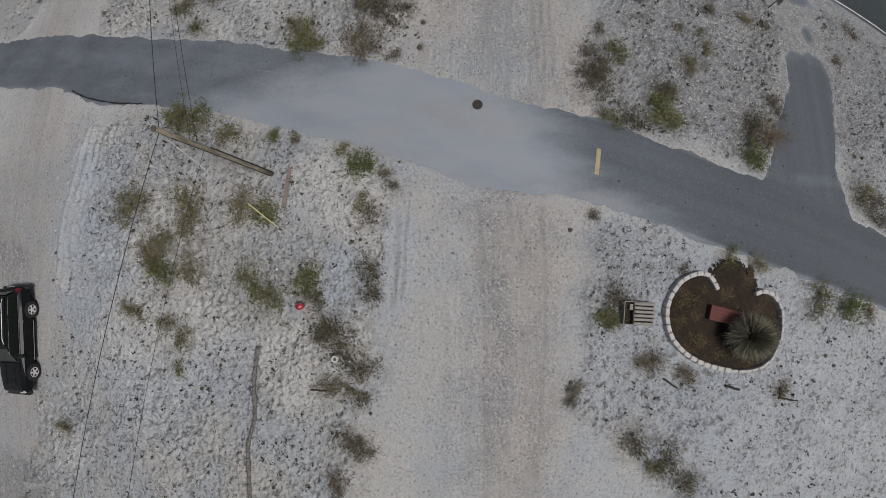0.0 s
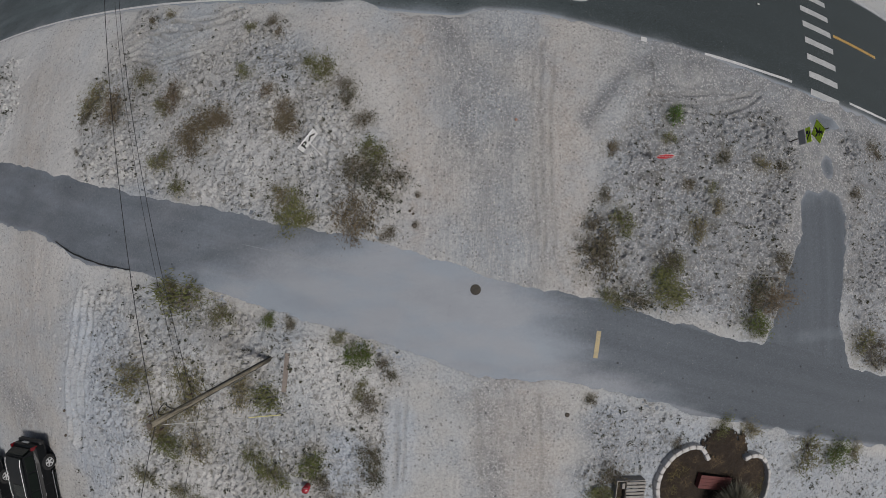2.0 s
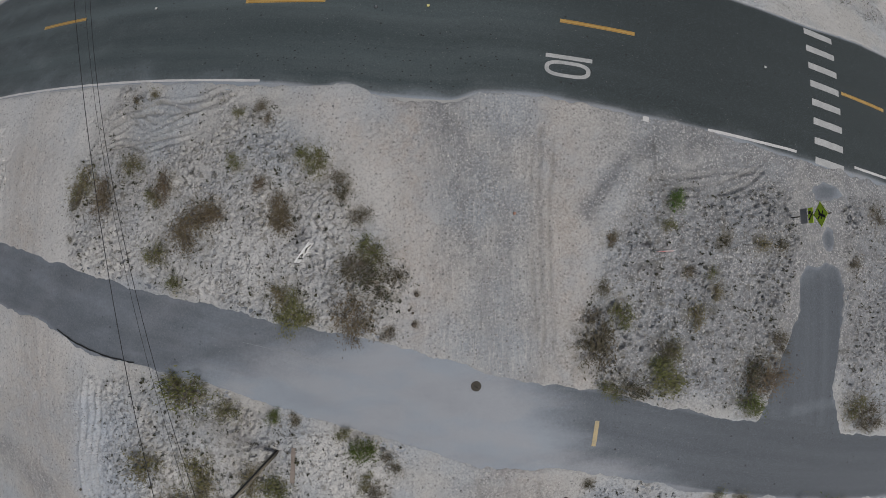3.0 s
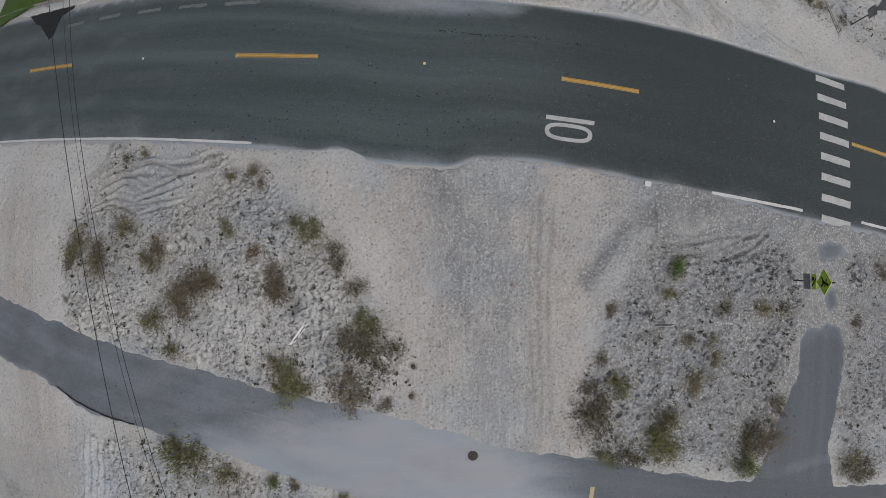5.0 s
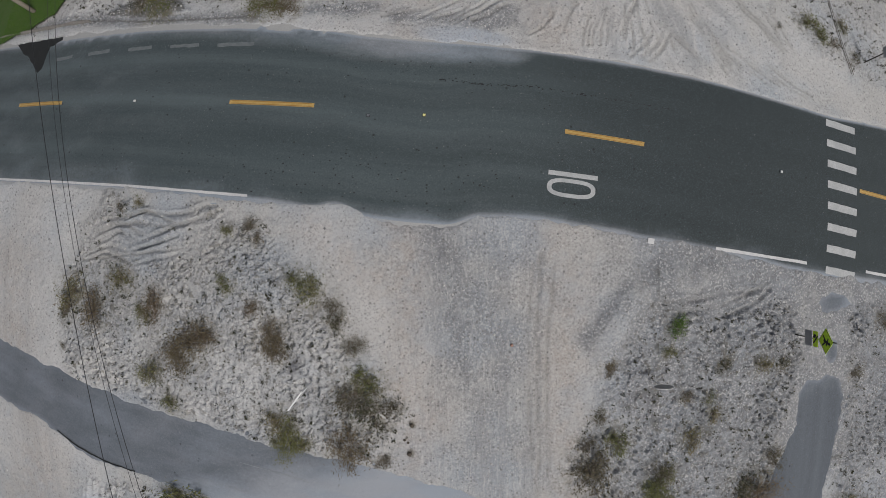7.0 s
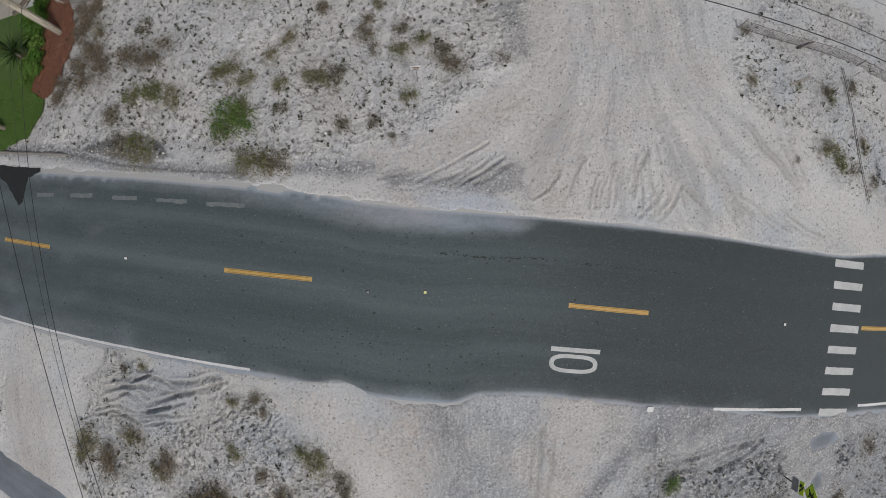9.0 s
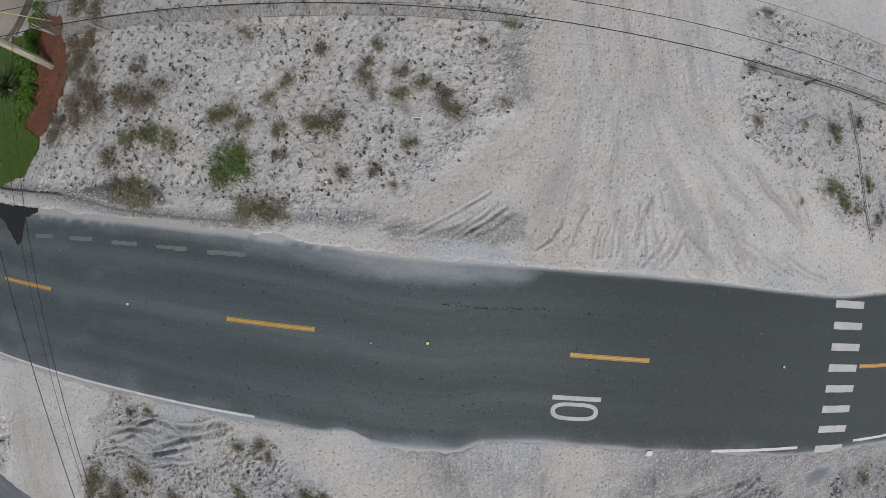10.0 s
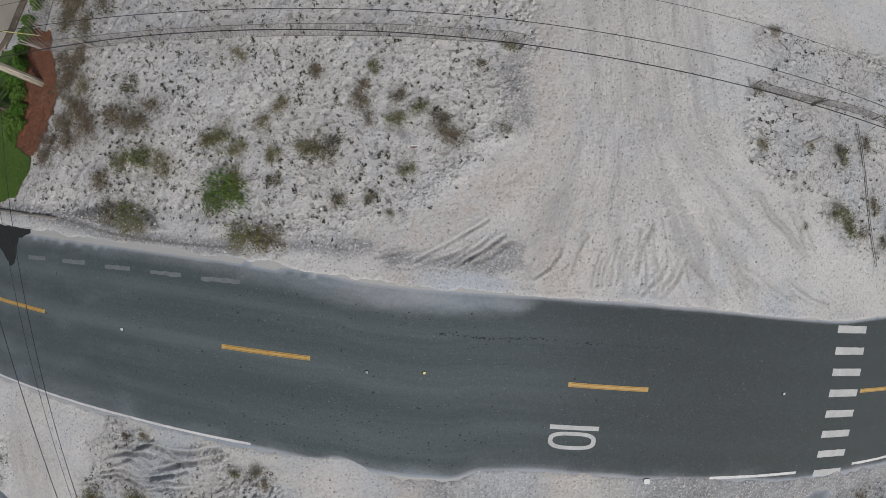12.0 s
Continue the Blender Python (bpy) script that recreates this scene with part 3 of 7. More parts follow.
def paved(X, Y):
    """Signed distance into the paved strips, with crumbling edges."""
    wob = 0.11 * vnoise(X, Y, 0.9, 3) + 0.07 * vnoise(X, Y, 0.33, 4) + 0.03 * vnoise(X, Y, 0.15, 5)
    d = np.maximum(np.minimum(path_n(X) - Y, Y - path_s(X)), np.minimum(road_n(X) - Y, Y - road_s(X)))
    d = np.maximum(d, inside(X, Y, SPUR))
    for cx, cy, a, b in ((16.45, -0.9, 0.26, 0.5), (16.6, 1.15, 0.72, 0.36)):
        d = np.maximum(d, (1 - np.hypot((X - cx) / a, (Y - cy) / b)) * min(a, b))
    return d + wob * (1 - 0.6 * smooth(8, 9, Y) * smooth(2, 4.5, X))


def roughness(X, Y):
    r = np.full(np.shape(X), -9.0)
    for isle in ISLES:
        r = np.maximum(r, inside(X, Y, isle))
    r = r + 0.5 * vnoise(X, Y, 1.3, 11) + 0.25 * vnoise(X, Y, 0.5, 12)
    flat = (1 - smooth(-15.8, -12.8, X + 0.6 * vnoise(X, Y, 1.1, 13))) * smooth(-4, -6, Y) * smooth(-16, -13, Y)
    drag = np.maximum(smooth(1.0, 0.6, np.hypot((X + 11.2) / 4.0, (Y - 4.6) / 1.2)), smooth(1.0, 0.6, np.hypot((X - 11.2) / 2.6, (Y - 1.6) / 0.7)))
    return smooth(-0.25, 0.5, r) * (1 - 0.7 * flat) * (1 - 0.75 * drag)


RUTS = [([(-0.1, 4.7), (0.4, 1.1), (1.1, -1.0), (1.3, -3.9)], 0.3, 0.02), ([(2.2, 4.6), (1.95, -1.0), (2.05, -5.2)], 0.25, 0.015),
        ([(4.0, 3.6), (3.75, 0.9), (3.8, -2.0), (3.7, -5.7)], 0.10, 0.03), ([(3.7, 3.2), (3.45, 0.5), (3.5, -4.0)], 0.08, 0.022), ([(4.4, 3.0), (4.1, 0.0), (4.15, -4.5)], 0.08, 0.02),
        ([(0.4, -10), (0.6, -15), (0.9, -24)], 0.3, 0.018), ([(2.6, -10), (2.9, -15), (2.8, -24)], 0.3, 0.018), ([(1.3, -9.6), (1.5, -15), (1.7, -24)], 0.12, 0.015), ([(3.6, -9.8), (3.7, -13), (3.4, -20)], 0.1, 0.018),
        ([(-14.9, -5.9), (-15.3, -7.6), (-15.8, -9.6), (-15.9, -12.1)], 0.13, 0.15), ([(-14.55, -6.0), (-14.95, -7.7), (-15.4, -9.6), (-15.5, -12.4)], 0.13, 0.15),
        ([(-14.2, -6.2), (-14.6, -7.8), (-15.05, -9.8), (-15.1, -11)], 0.11, 0.12), ([(-1.6, -10.2), (-1.9, -13.2)], 0.12, 0.05), ([(-1.3, -10.0), (-1.6, -13.0)], 0.08, 0.04),
        ([(6.6, 18.7), (5.3, 15.7), (3.7, 13.2)], 0.2, 0.02), ([(7.4, 18.7), (6.3, 15.7), (5.4, 12.2)], 0.2, 0.02),
        ([(8.4, 1.6), (10.8, 1.8), (13.2, 1.9)], 0.1, 0.09), ([(9.6, 0.9), (11.6, 1.0), (13.1, 1.8)], 0.09, 0.10), ([(9.2, 1.25), (11.2, 1.4), (13.0, 2.1)], 0.08, 0.075)]
rut_rng = random.Random(17)
for k in range(9):  # wheels dragged sideways through the soft top of the north-western island
    y0, x0 = 3.75 + 0.22 * k, -14.9 + 0.25 * k + rut_rng.uniform(-0.3, 0.3)
    n = rut_rng.uniform(3.2, 5.6)
    sway = rut_rng.uniform(-0.25, 0.25)
    RUTS.append(([(x0, y0 - 0.25), (x0 + 0.35 * n, y0 + 0.1 + sway), (x0 + 0.6 * n, y0 - 0.2 - 0.5 * sway), (x0 + n, y0 + 0.15)], rut_rng.uniform(0.06, 0.10), rut_rng.uniform(0.07, 0.11)))
FAN = [[(9.2, 12.8), (10.5, 11.4), (11.3, 10.6)], [(10.85, 13.8), (11.5, 12.2), (12.3, 10.8)], [(12.25, 11.85), (13.35, 10.85), (14.6, 10.25)], [(11.2, 12.8), (12.0, 11.55), (12.7, 10.8)],
       [(12.6, 14.7), (13.7, 13.3), (15.1, 11.8)], [(14.3, 14.0), (14.8, 12.9), (15.2, 11.9)], [(8.55, 13.65), (8.05, 12.85), (7.65, 12.05)], [(9.65, 12.5), (9.1, 11.7), (8.45, 11.05)], [(13.9, 11.25), (14.65, 10.7), (16.0, 9.95)]]
for line in FAN:  # wheels turning out of the sandy drive, each mark with its neighbours
    for n in range(3):
        dx, dy = rut_rng.uniform(-0.5, 0.5), rut_rng.uniform(-0.25, 0.3)
        if n == 0:
            dx = dy = 0.0
        cut = rut_rng.uniform(0.0, 0.35)
        pts = [(x + dx, y + dy) for x, y in line]
        pts[0] = (pts[0][0] + cut * (pts[1][0] - pts[0][0]), pts[0][1] + cut * (pts[1][1] - pts[0][1]))
        RUTS.append((pts, rut_rng.uniform(0.05, 0.11), rut_rng.uniform(0.015, 0.035)))
for k in range(14):  # lighter marks running up the drive
    a = 5.2 + 0.34 * k + rut_rng.uniform(-0.25, 0.25)
    y0 = float(road_n(a)) + rut_rng.uniform(0.2, 1.2)
    n = rut_rng.uniform(0.8, 2.4)
    lean = 0.45 - 0.05 * k + rut_rng.uniform(-0.08, 0.08)
    RUTS.append(([(a, y0), (a + 0.5 * lean * n, y0 + 0.5 * n), (a + lean * n * 1.1, y0 + n)], rut_rng.uniform(0.035, 0.06), rut_rng.uniform(0.015, 0.035)))
for (ax, ay), (bx, by) in (((-0.3, 12.75), (2.4, 14.0)), ((0.4, 12.7), (1.7, 13.15)), ((1.4, 12.7), (2.95, 13.45)), ((1.8, 12.6), (3.2, 13.25)), ((3.85, 12.0), (5.0, 12.75)), ((0.9, 12.6), (2.3, 13.35)), ((-1.8, 12.95), (0.4, 13.3))):
    for n in range(2):  # scrapes beside the dusty northern edge of the road
        d = rut_rng.uniform(-0.1, 0.12) * n
        RUTS.append(([(ax + d, ay - d), ((ax + bx) / 2 + d, (ay + by) / 2 - 0.04 - d), (bx + d, by - d)], rut_rng.uniform(0.04, 0.08), rut_rng.uniform(0.025, 0.06)))


def dents(X, Y, size, seed, share):
    """Small round pits with raised rims, one to a cell at most."""
    i, j = np.floor(X / size), np.floor(Y / size)
    X, Y = X + 0.22 * size * vnoise(X, Y, 0.7 * size, seed + 60), Y + 0.22 * size * vnoise(X, Y, 0.7 * size, seed + 61)
    out = np.zeros(np.shape(X))

    def h(a, b, k):
        v = np.sin(a * 127.1 + b * 311.7 + (seed + k) * 74.7) * 43758.5453
        return v - np.floor(v)
    for di in (-1, 0, 1):
        for dj in (-1, 0, 1):
            a, b = i + di, j + dj
            r = size * (0.20 + 0.22 * h(a, b, 1))
            k = np.hypot(X - (a + h(a, b, 2)) * size, (Y - (b + h(a, b, 3)) * size) * (0.75 + 0.5 * h(a, b, 5))) / r
            out += (h(a, b, 4) < share) * (0.18 * np.exp(-(k - 1.35) ** 2 * 5) - np.exp(-k * k * 1.6)) * (0.4 + 0.9 * h(a, b, 6) ** 2)
    return out


def calmness(X, Y):
    """Where the wind has smoothed the sand."""
    return np.maximum(smooth(0, 1.0, inside(X, Y, ISLE_N)), 0.9 * smooth(0, 0.6, inside(X, Y, ISLE_FAR)))


def relief(X, Y):
    """The lie of the sand over the broad rise: hummocks, footprints, wheel ruts, and the beds of the paving."""
    r = roughness(X, Y)
    d = paved(X, Y)
    off = smooth(0.05, 0.9, -d)
    near = smooth(0.03, 0.35, -d)
    north = calmness(X, Y)
    lump = (0.05 + 0.03 * north) * vnoise(X, Y, 1.9, 21) + 0.022 * vnoise(X, Y, 0.7, 22)
    tread = 0.12 + 0.88 * smooth(-0.3, 0.4, vnoise(X, Y, 1.7, 25) + 0.4 * vnoise(X, Y, 3.5, 105))
    tread = tread * (1 - 0.82 * north) * (1 - 0.5 * smooth(0, 0.8, inside(X, Y, ISLE_SE)))
    pits = tread * (0.12 * dents(X, Y, 0.34, 2, 0.7) + 0.18 * dents(X, Y, 0.23, 9, 0.75)) + 0.022 * vnoise(X, Y, 0.27, 24) - 0.05 * north * np.maximum(0, -dents(X, Y, 0.42, 14, 0.55))
    churn = smooth(1.0, 0.3, np.hypot((X - 8.2) / 4.8, (Y + 17.0) / 2.6)) + 0.8 * smooth(1.0, 0.3, np.hypot((X + 10.5) / 4.5, (Y + 18.0) / 3.2)) + 0.25 * smooth(1.0, 0.4, np.hypot((X + 8.5) / 4.0, (Y + 1.2) / 1.8)) + 0.45 * smooth(0.1, 0.8, inside(X, Y, ISLE_E)) + 0.4 * smooth(0.1, 0.8, inside(X, Y, ISLE_NE))
    crest = 1 - 2 * np.abs(vnoise(X + 0.5 * Y, Y - 0.2 * X, 0.42, 96))
    pits = pits + np.clip(churn, 0, 1) * (0.09 * crest + 0.035 * (1 - 2 * np.abs(vnoise(X, Y, 0.24, 97))))
    open_ = smooth(0.35, 0.7, -d)
    z = off * r * lump + near * r * pits + open_ * (1 - r) * (0.014 * vnoise(X, Y, 0.6, 26) + 0.010 * vnoise(X, Y, 0.24, 27) + 0.028 * dents(X, Y, 0.25, 5, 0.5))
    for pts, w, deep in RUTS:
        px, py = zip(*pts)
        box_ = window(X, Y, min(px) - 0.8, max(px) + 0.8, min(py) - 0.8, max(py) + 0.8)
        if not X[box_].size:
            continue
        x, y = X[box_], Y[box_]
        k = near_line(x + 0.08 * vnoise(x, y, 0.8, 31), y + 0.08 * vnoise(x, y, 0.8, 32), pts) / w
        z[box_] += near[box_] * deep * (0.7 * np.exp(-(k - 1.6) ** 2 * 3) - np.exp(-k * k * 1.5)) * (0.55 + 0.45 * vnoise(x, y, 0.7, 33))
    bank = np.exp(-(near_line(X, Y, [(6.2, 0.2), (7.2, 1.7), (8.6, 2.5), (10.5, 2.6)]) / 0.55) ** 2)
    z = z + 0.16 * bank * near
    apron = road_n(X) + np.interp(X, [-22, -14, -4, 0, 2, 3.4, 4.2], [0.35, 0.4, 0.52, 0.72, 0.78, 0.45, 0.2])
    z = z * np.where(Y < 7.0, 1.0, smooth(-0.05, 0.12, Y - apron - 0.05 * vnoise(X, Y, 0.4, 101))) - 0.02 * np.exp(-((Y - apron) / 0.05) ** 2) * (X > -1.5) * (X < 3.6)
    mound = inside(X, Y, GRAVEL_BANK)
    z = z * (1 - smooth(-0.1, 0.2, mound)) + 0.10 * smooth(-0.1, 0.35, mound) + 0.02 * smooth(0, 0.2, mound) * vnoise(X, Y, 0.16, 34)
    for yard in YARDS:
        z = z * smooth(0.35, 0.0, inside(X, Y, yard))
    bed = inside(X, Y, PLANTER)
    z = z * (1 - smooth(-0.3, 0.1, bed)) - 0.04 * smooth(-0.1, 0.1, bed)
    lip = 0.012 * np.exp(-((d + 0.22) / 0.12) ** 2)
    return z + lip - 0.08 * smooth(-0.08, 0.03, d)


def warmth(X, Y):
    """Pinkish, trodden sand along the vehicle ways."""
    w = np.where(Y > -7, np.maximum(np.exp(-((X - 4.7) / 1.4) ** 2), np.exp(-((X + 0.9) / 1.0) ** 2)), 1.15 * np.exp(-((X - 3.0) / 1.8) ** 2)) * 0.9
    w = np.maximum(w, 0.8 * np.exp(-((X + 18.5) / 2.2) ** 2) * smooth(8, 4, Y))
    w = np.maximum(w, 0.4 * np.exp(-((X - 8) / 3.6) ** 2) * smooth(11, 13, Y))
    w = np.maximum(w, 0.9 * np.exp(-(near_line(X, Y, [(-4.5, 4.9), (-1.2, 2.4), (-0.2, -2)]) / 1.0) ** 2))
    w = np.maximum(w, 0.9 * np.exp(-(near_line(X, Y, [(-2, 13.4), (1, 14.0), (3.6, 15.6)]) / 1.0) ** 2))
    w = np.clip(w + 0.3 * vnoise(X, Y, 2.0, 41) - 0.05, 0, 1) * (1 - 0.6 * roughness(X, Y))
    return np.maximum(w, 0.25 * smooth(0, 1, inside(X, Y, ISLE_N) + 0.4 * vnoise(X, Y, 1.5, 45)))


def dark_ground(X, Y):
    """Darker gravel worn bare, and some other darker patches of ground."""
    g = 0.95 * np.exp(-(near_line(X, Y, [(0.0, 4.8), (0.8, 3.45), (1.1, 1.9), (0.9, 0.3), (1.3, -1.2)]) / (0.6 + 0.09 * Y * (Y > 0))) ** 2) * smooth(-6, 1.5, Y) * (0.75 + 0.14 * smooth(1, 4, Y))
    g = np.maximum(g, 0.8 * smooth(0, 0.3, inside(X, Y, [(0.6, 12.4), (2.7, 13.4), (3.7, 12.8), (4.05, 12.0), (2.2, 12.05)]) + 0.15 * vnoise(X, Y, 0.4, 46)))
    g = np.maximum(g, 1.0 * smooth(-0.1, 0.1, inside(X, Y, GRAVEL_BANK) + 0.12 * vnoise(X, Y, 0.3, 47)))
    g = np.maximum(g, 0.55 * np.exp(-(near_line(X, Y, [(1.6, 4.4), (1.9, 0), (2.0, -5)]) / 0.5) ** 2))
    g = np.maximum(g, 0.6 * np.exp(-(near_line(X, Y, [(1.4, -10), (2.2, -14), (1.9, -18)]) / 0.8) ** 2))
    g = np.maximum(g, 0.8 * np.exp(-(near_line(X, Y, [(-1.2, 12.8), (1.5, 12.6), (3.4, 13.0)]) / 0.35) ** 2))
    g = np.maximum(g, 0.9 * np.exp(-(near_line(X, Y, [(-4.6, 13.4), (-2.0, 13.3)]) / 0.35) ** 2))
    g = np.maximum(g, 0.98 * np.exp(-(near_line(X, Y, [(-24, 15.3), (-19.1, 14.82), (-16.8, 14.65), (-14.7, 14.35), (-12.4, 13.85), (-9, 13.45), (-6.9, 13.3)]) / 0.3) ** 2))
    g = np.maximum(g, 0.7 * np.exp(-(near_line(X, Y, [(3.6, 19.0), (3.7, 17.6)]) / 0.6) ** 2))
    # darker soft-edged patch north of the parked vehicles
    g = np.maximum(g, 0.6 * np.exp(-(near_line(X, Y, [(-21.5, -9.6), (-18.6, -11.2)]) / 0.9) ** 2))
    for isle, k in ((ISLE_NE, 0.86), (ISLE_E, 0.76), (ISLE_NW, 0.3), (ISLE_SE, 0.12), (ISLE_FAR, 0.3)):
        g = np.maximum(g, k * smooth(-0.2, 0.7, inside(X, Y, isle) + 0.5 * vnoise(X, Y, 0.8, 44)) * (0.72 + 0.4 * vnoise(X, Y, 1.1, 103) + 0.2 * vnoise(X, Y, 0.4, 104)))
    g = np.maximum(g, (0.36 + 0.14 * smooth(-4, 0, Y)) * np.exp(-((X - 2.2 - 0.5 * vnoise(X, Y, 1.5, 49)) / 1.9) ** 2) * smooth(6, 4, Y))
    g = np.maximum(g, 0.9 * smooth(5, 9, X) * smooth(5.5, 4, Y) * smooth(-9, -5, Y))
    g = np.maximum(g, 0.5 * smooth(1.0, 0.3, np.hypot((X - 6.6) / 2.6, (Y + 11.6) / 2.2)))
    # darker patch of ground in the south-western corner
    g = np.maximum(g, 0.75 * smooth(1.0, 0.5, np.hypot((X + 19.2) / 2.6, (Y + 20.8) / 2.2) + 0.2 * vnoise(X, Y, 0.9, 102)))
    # darker band along the north-western side of the bank
    g = np.maximum(g, 0.9 * np.exp(-(near_line(X, Y, [(5.6, 0.4), (6.4, 1.5), (7.3, 2.3)]) / 0.4) ** 2))
    return np.clip(g + 0.2 * vnoise(X, Y, 0.7, 43) * (g > 0.1) * (g < 0.85), 0, 1)


def paleness(X, Y):
    """Clean pale sand: the northern lot and drive, the western lane, and patches on the islands."""
    p = np.maximum((0.62 - 0.25 * smooth(9, 16, X)) * smooth(9, 13, Y + 0.05 * X), 0.72 * smooth(-12.5, -15.5, X) * smooth(-8, -4, Y))
    p = np.maximum(p, 0.62 * smooth(0, 0.8, inside(X, Y, ISLE_NW)) * smooth(3.5, 0, Y))
    p = np.maximum(p, 0.6 * smooth(10, 15, X) * smooth(-12, -16, Y))
    p = np.maximum(p, 0.7 * smooth(0, 0.6, inside(X, Y, ISLE_SW)) * smooth(-0.1, 0.5, vnoise(X, Y, 2.6, 93)))
    p = np.maximum(p, 0.45 * np.exp(-(near_line(X, Y, [(-4.0, 4.4), (-1.6, 1.5), (-0.4, -2.0)]) / 0.8) ** 2))
    return np.clip(p + 0.25 * vnoise(X, Y, 1.5, 94) * (p > 0.05), 0, 1) * (1 - 0.9 * smooth(0.3, 0.7, dark_ground(X, Y)))


def open_sand(x, y):
    return (paved(x, y) < -0.12) & (inside(x, y, PLANTER) < -0.25)


def litter(X, Y):
    """Dry leaves and bits gathered under and round the shrubs."""
    k = np.zeros(np.shape(X))
    for x, y, r, kind in sum(SHRUBS, []):
        box_ = window(X, Y, x - 3 * r, x + 3 * r, y - 3 * r, y + 3 * r)
        if X[box_].size:
            k[box_] = np.maximum(k[box_], 0.75 * np.exp(-((X[box_] - x) ** 2 + (Y[box_] - y) ** 2) / (1.25 * r) ** 2))
    return k * open_sand(X, Y)


def coolness(X, Y):
    """Bluish grey silt washed over the sand."""
    k = smooth(1.0, 0.5, np.hypot((X + 14.3) / 2.6, (Y + 10.5) / 5.5) + 0.2 * vnoise(X, Y, 1.2, 98))
    k = np.maximum(k, smooth(1.0, 0.4, np.hypot((X + 3.6) / 1.3, (Y + 12.2) / 1.6) + 0.2 * vnoise(X, Y, 0.7, 99)))
    k = np.maximum(k, 0.8 * smooth(0, 0.8, inside(X, Y, ISLE_SE)))
    k = np.maximum(k, 0.7 * smooth(1.0, 0.4, np.hypot((X + 10.5) / 3.5, (Y + 16.5) / 3.0) + 0.3 * vnoise(X, Y, 1.5, 100)))
    k = np.maximum(k, 0.6 * smooth(0.1, 0.8, inside(X, Y, ISLE_E)) + 0.5 * smooth(0.1, 0.8, inside(X, Y, ISLE_NE)))
    k = np.maximum(k, 0.9 * smooth(1.0, 0.6, np.hypot((X - 1.4) / 2.3, (Y - road_n(X) - 0.35) / 0.5)))
    k = np.maximum(k, 0.7 * smooth(1.0, 0.3, np.hypot((X + 1.6) / 1.0, (Y + 11.5) / 2.5)))
    return np.clip(k, 0, 1)


def scuff_shades(X, Y):
    """Darker floors of the tyre marks: pressed soil, with the ruts' shade painted in."""
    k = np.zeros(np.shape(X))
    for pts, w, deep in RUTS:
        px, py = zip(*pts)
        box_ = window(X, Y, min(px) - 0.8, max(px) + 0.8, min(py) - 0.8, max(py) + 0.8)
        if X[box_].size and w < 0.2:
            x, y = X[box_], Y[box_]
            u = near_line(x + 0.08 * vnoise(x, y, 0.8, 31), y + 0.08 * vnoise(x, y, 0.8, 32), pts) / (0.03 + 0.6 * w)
            # deeper ruts get a weaker painted shade along their floors
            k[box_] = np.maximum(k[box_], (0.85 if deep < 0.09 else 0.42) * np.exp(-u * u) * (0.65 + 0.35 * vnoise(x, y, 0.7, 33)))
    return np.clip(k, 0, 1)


def lane_marks(X, Y):
    """Where wheels have drawn long streaks along the sandy ways."""
    way = (0.75 - 0.3 * smooth(-7, -10, Y)) * np.exp(-((X - 1.9) / 3.2) ** 4) * smooth(7, 4, Y) + 0.5 * np.exp(-((X + 18.5) / 2.0) ** 4) * smooth(7, 4, Y)
    fan = np.exp(-((X - 8.8) / (3.4 + 3.0 * smooth(17, 12, Y))) ** 4) * smooth(9, 11, Y)
    return np.maximum(way, fan) * (1 - roughness(X, Y))


def across_track(X, Y):
    """How far across its way a point lies; the ways flare where they meet the road."""
    south = np.where(X < -13, X + 18.5, (X - 1.9) / (1 + 0.35 * smooth(0, 5.5, Y) + 0.3 * smooth(-4, -8, Y) * smooth(-14, -9, Y)))
    return np.where(Y > 9, (X - 7.6) / (1 + 1.6 * smooth(17.5, 11, Y)), south)


def spread(a, b, fine, out):
    s = fine * np.cumsum(1.12 ** np.arange(1, 80))
    s = s[s < out]
    return np.r_[a - s[::-1], np.arange(a, b, fine), b + np.r_[0, s]]


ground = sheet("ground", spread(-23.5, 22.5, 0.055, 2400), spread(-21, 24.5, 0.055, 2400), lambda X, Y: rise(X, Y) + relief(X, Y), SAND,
               {"rough": roughness, "warm": warmth, "gravel": dark_ground, "lane": lane_marks, "track": across_track, "pale": paleness, "scuff_shade": scuff_shades, "litter": litter, "cool": coolness, "calm": calmness})
tagged(ground, "pale pitted sand with wheel ruts and gravel", "ground", kind="structure")


# ---- asphalt ----
def ribbon(name, lower, upper, material, dust, wear, fresh, label):
    xs = np.r_[np.arange(-150, -30, 2.0), np.arange(-30, 28, 0.14), np.arange(28, 150, 2.0)]
    v = np.linspace(0, 1, 48)[:, None]
    ys = (lower(xs) - 0.35) * (1 - v) + (upper(xs) + 0.35) * v
    ob = sheet(name, xs, ys, lambda X, Y: rise(X, Y) + PAVE, material, {"dust": dust, "wear": wear, "fresh": fresh, "across": lambda X, Y: Y - 0.5 * (lower(X) + upper(X))})
    return tagged(ob, label, "road", kind="structure")


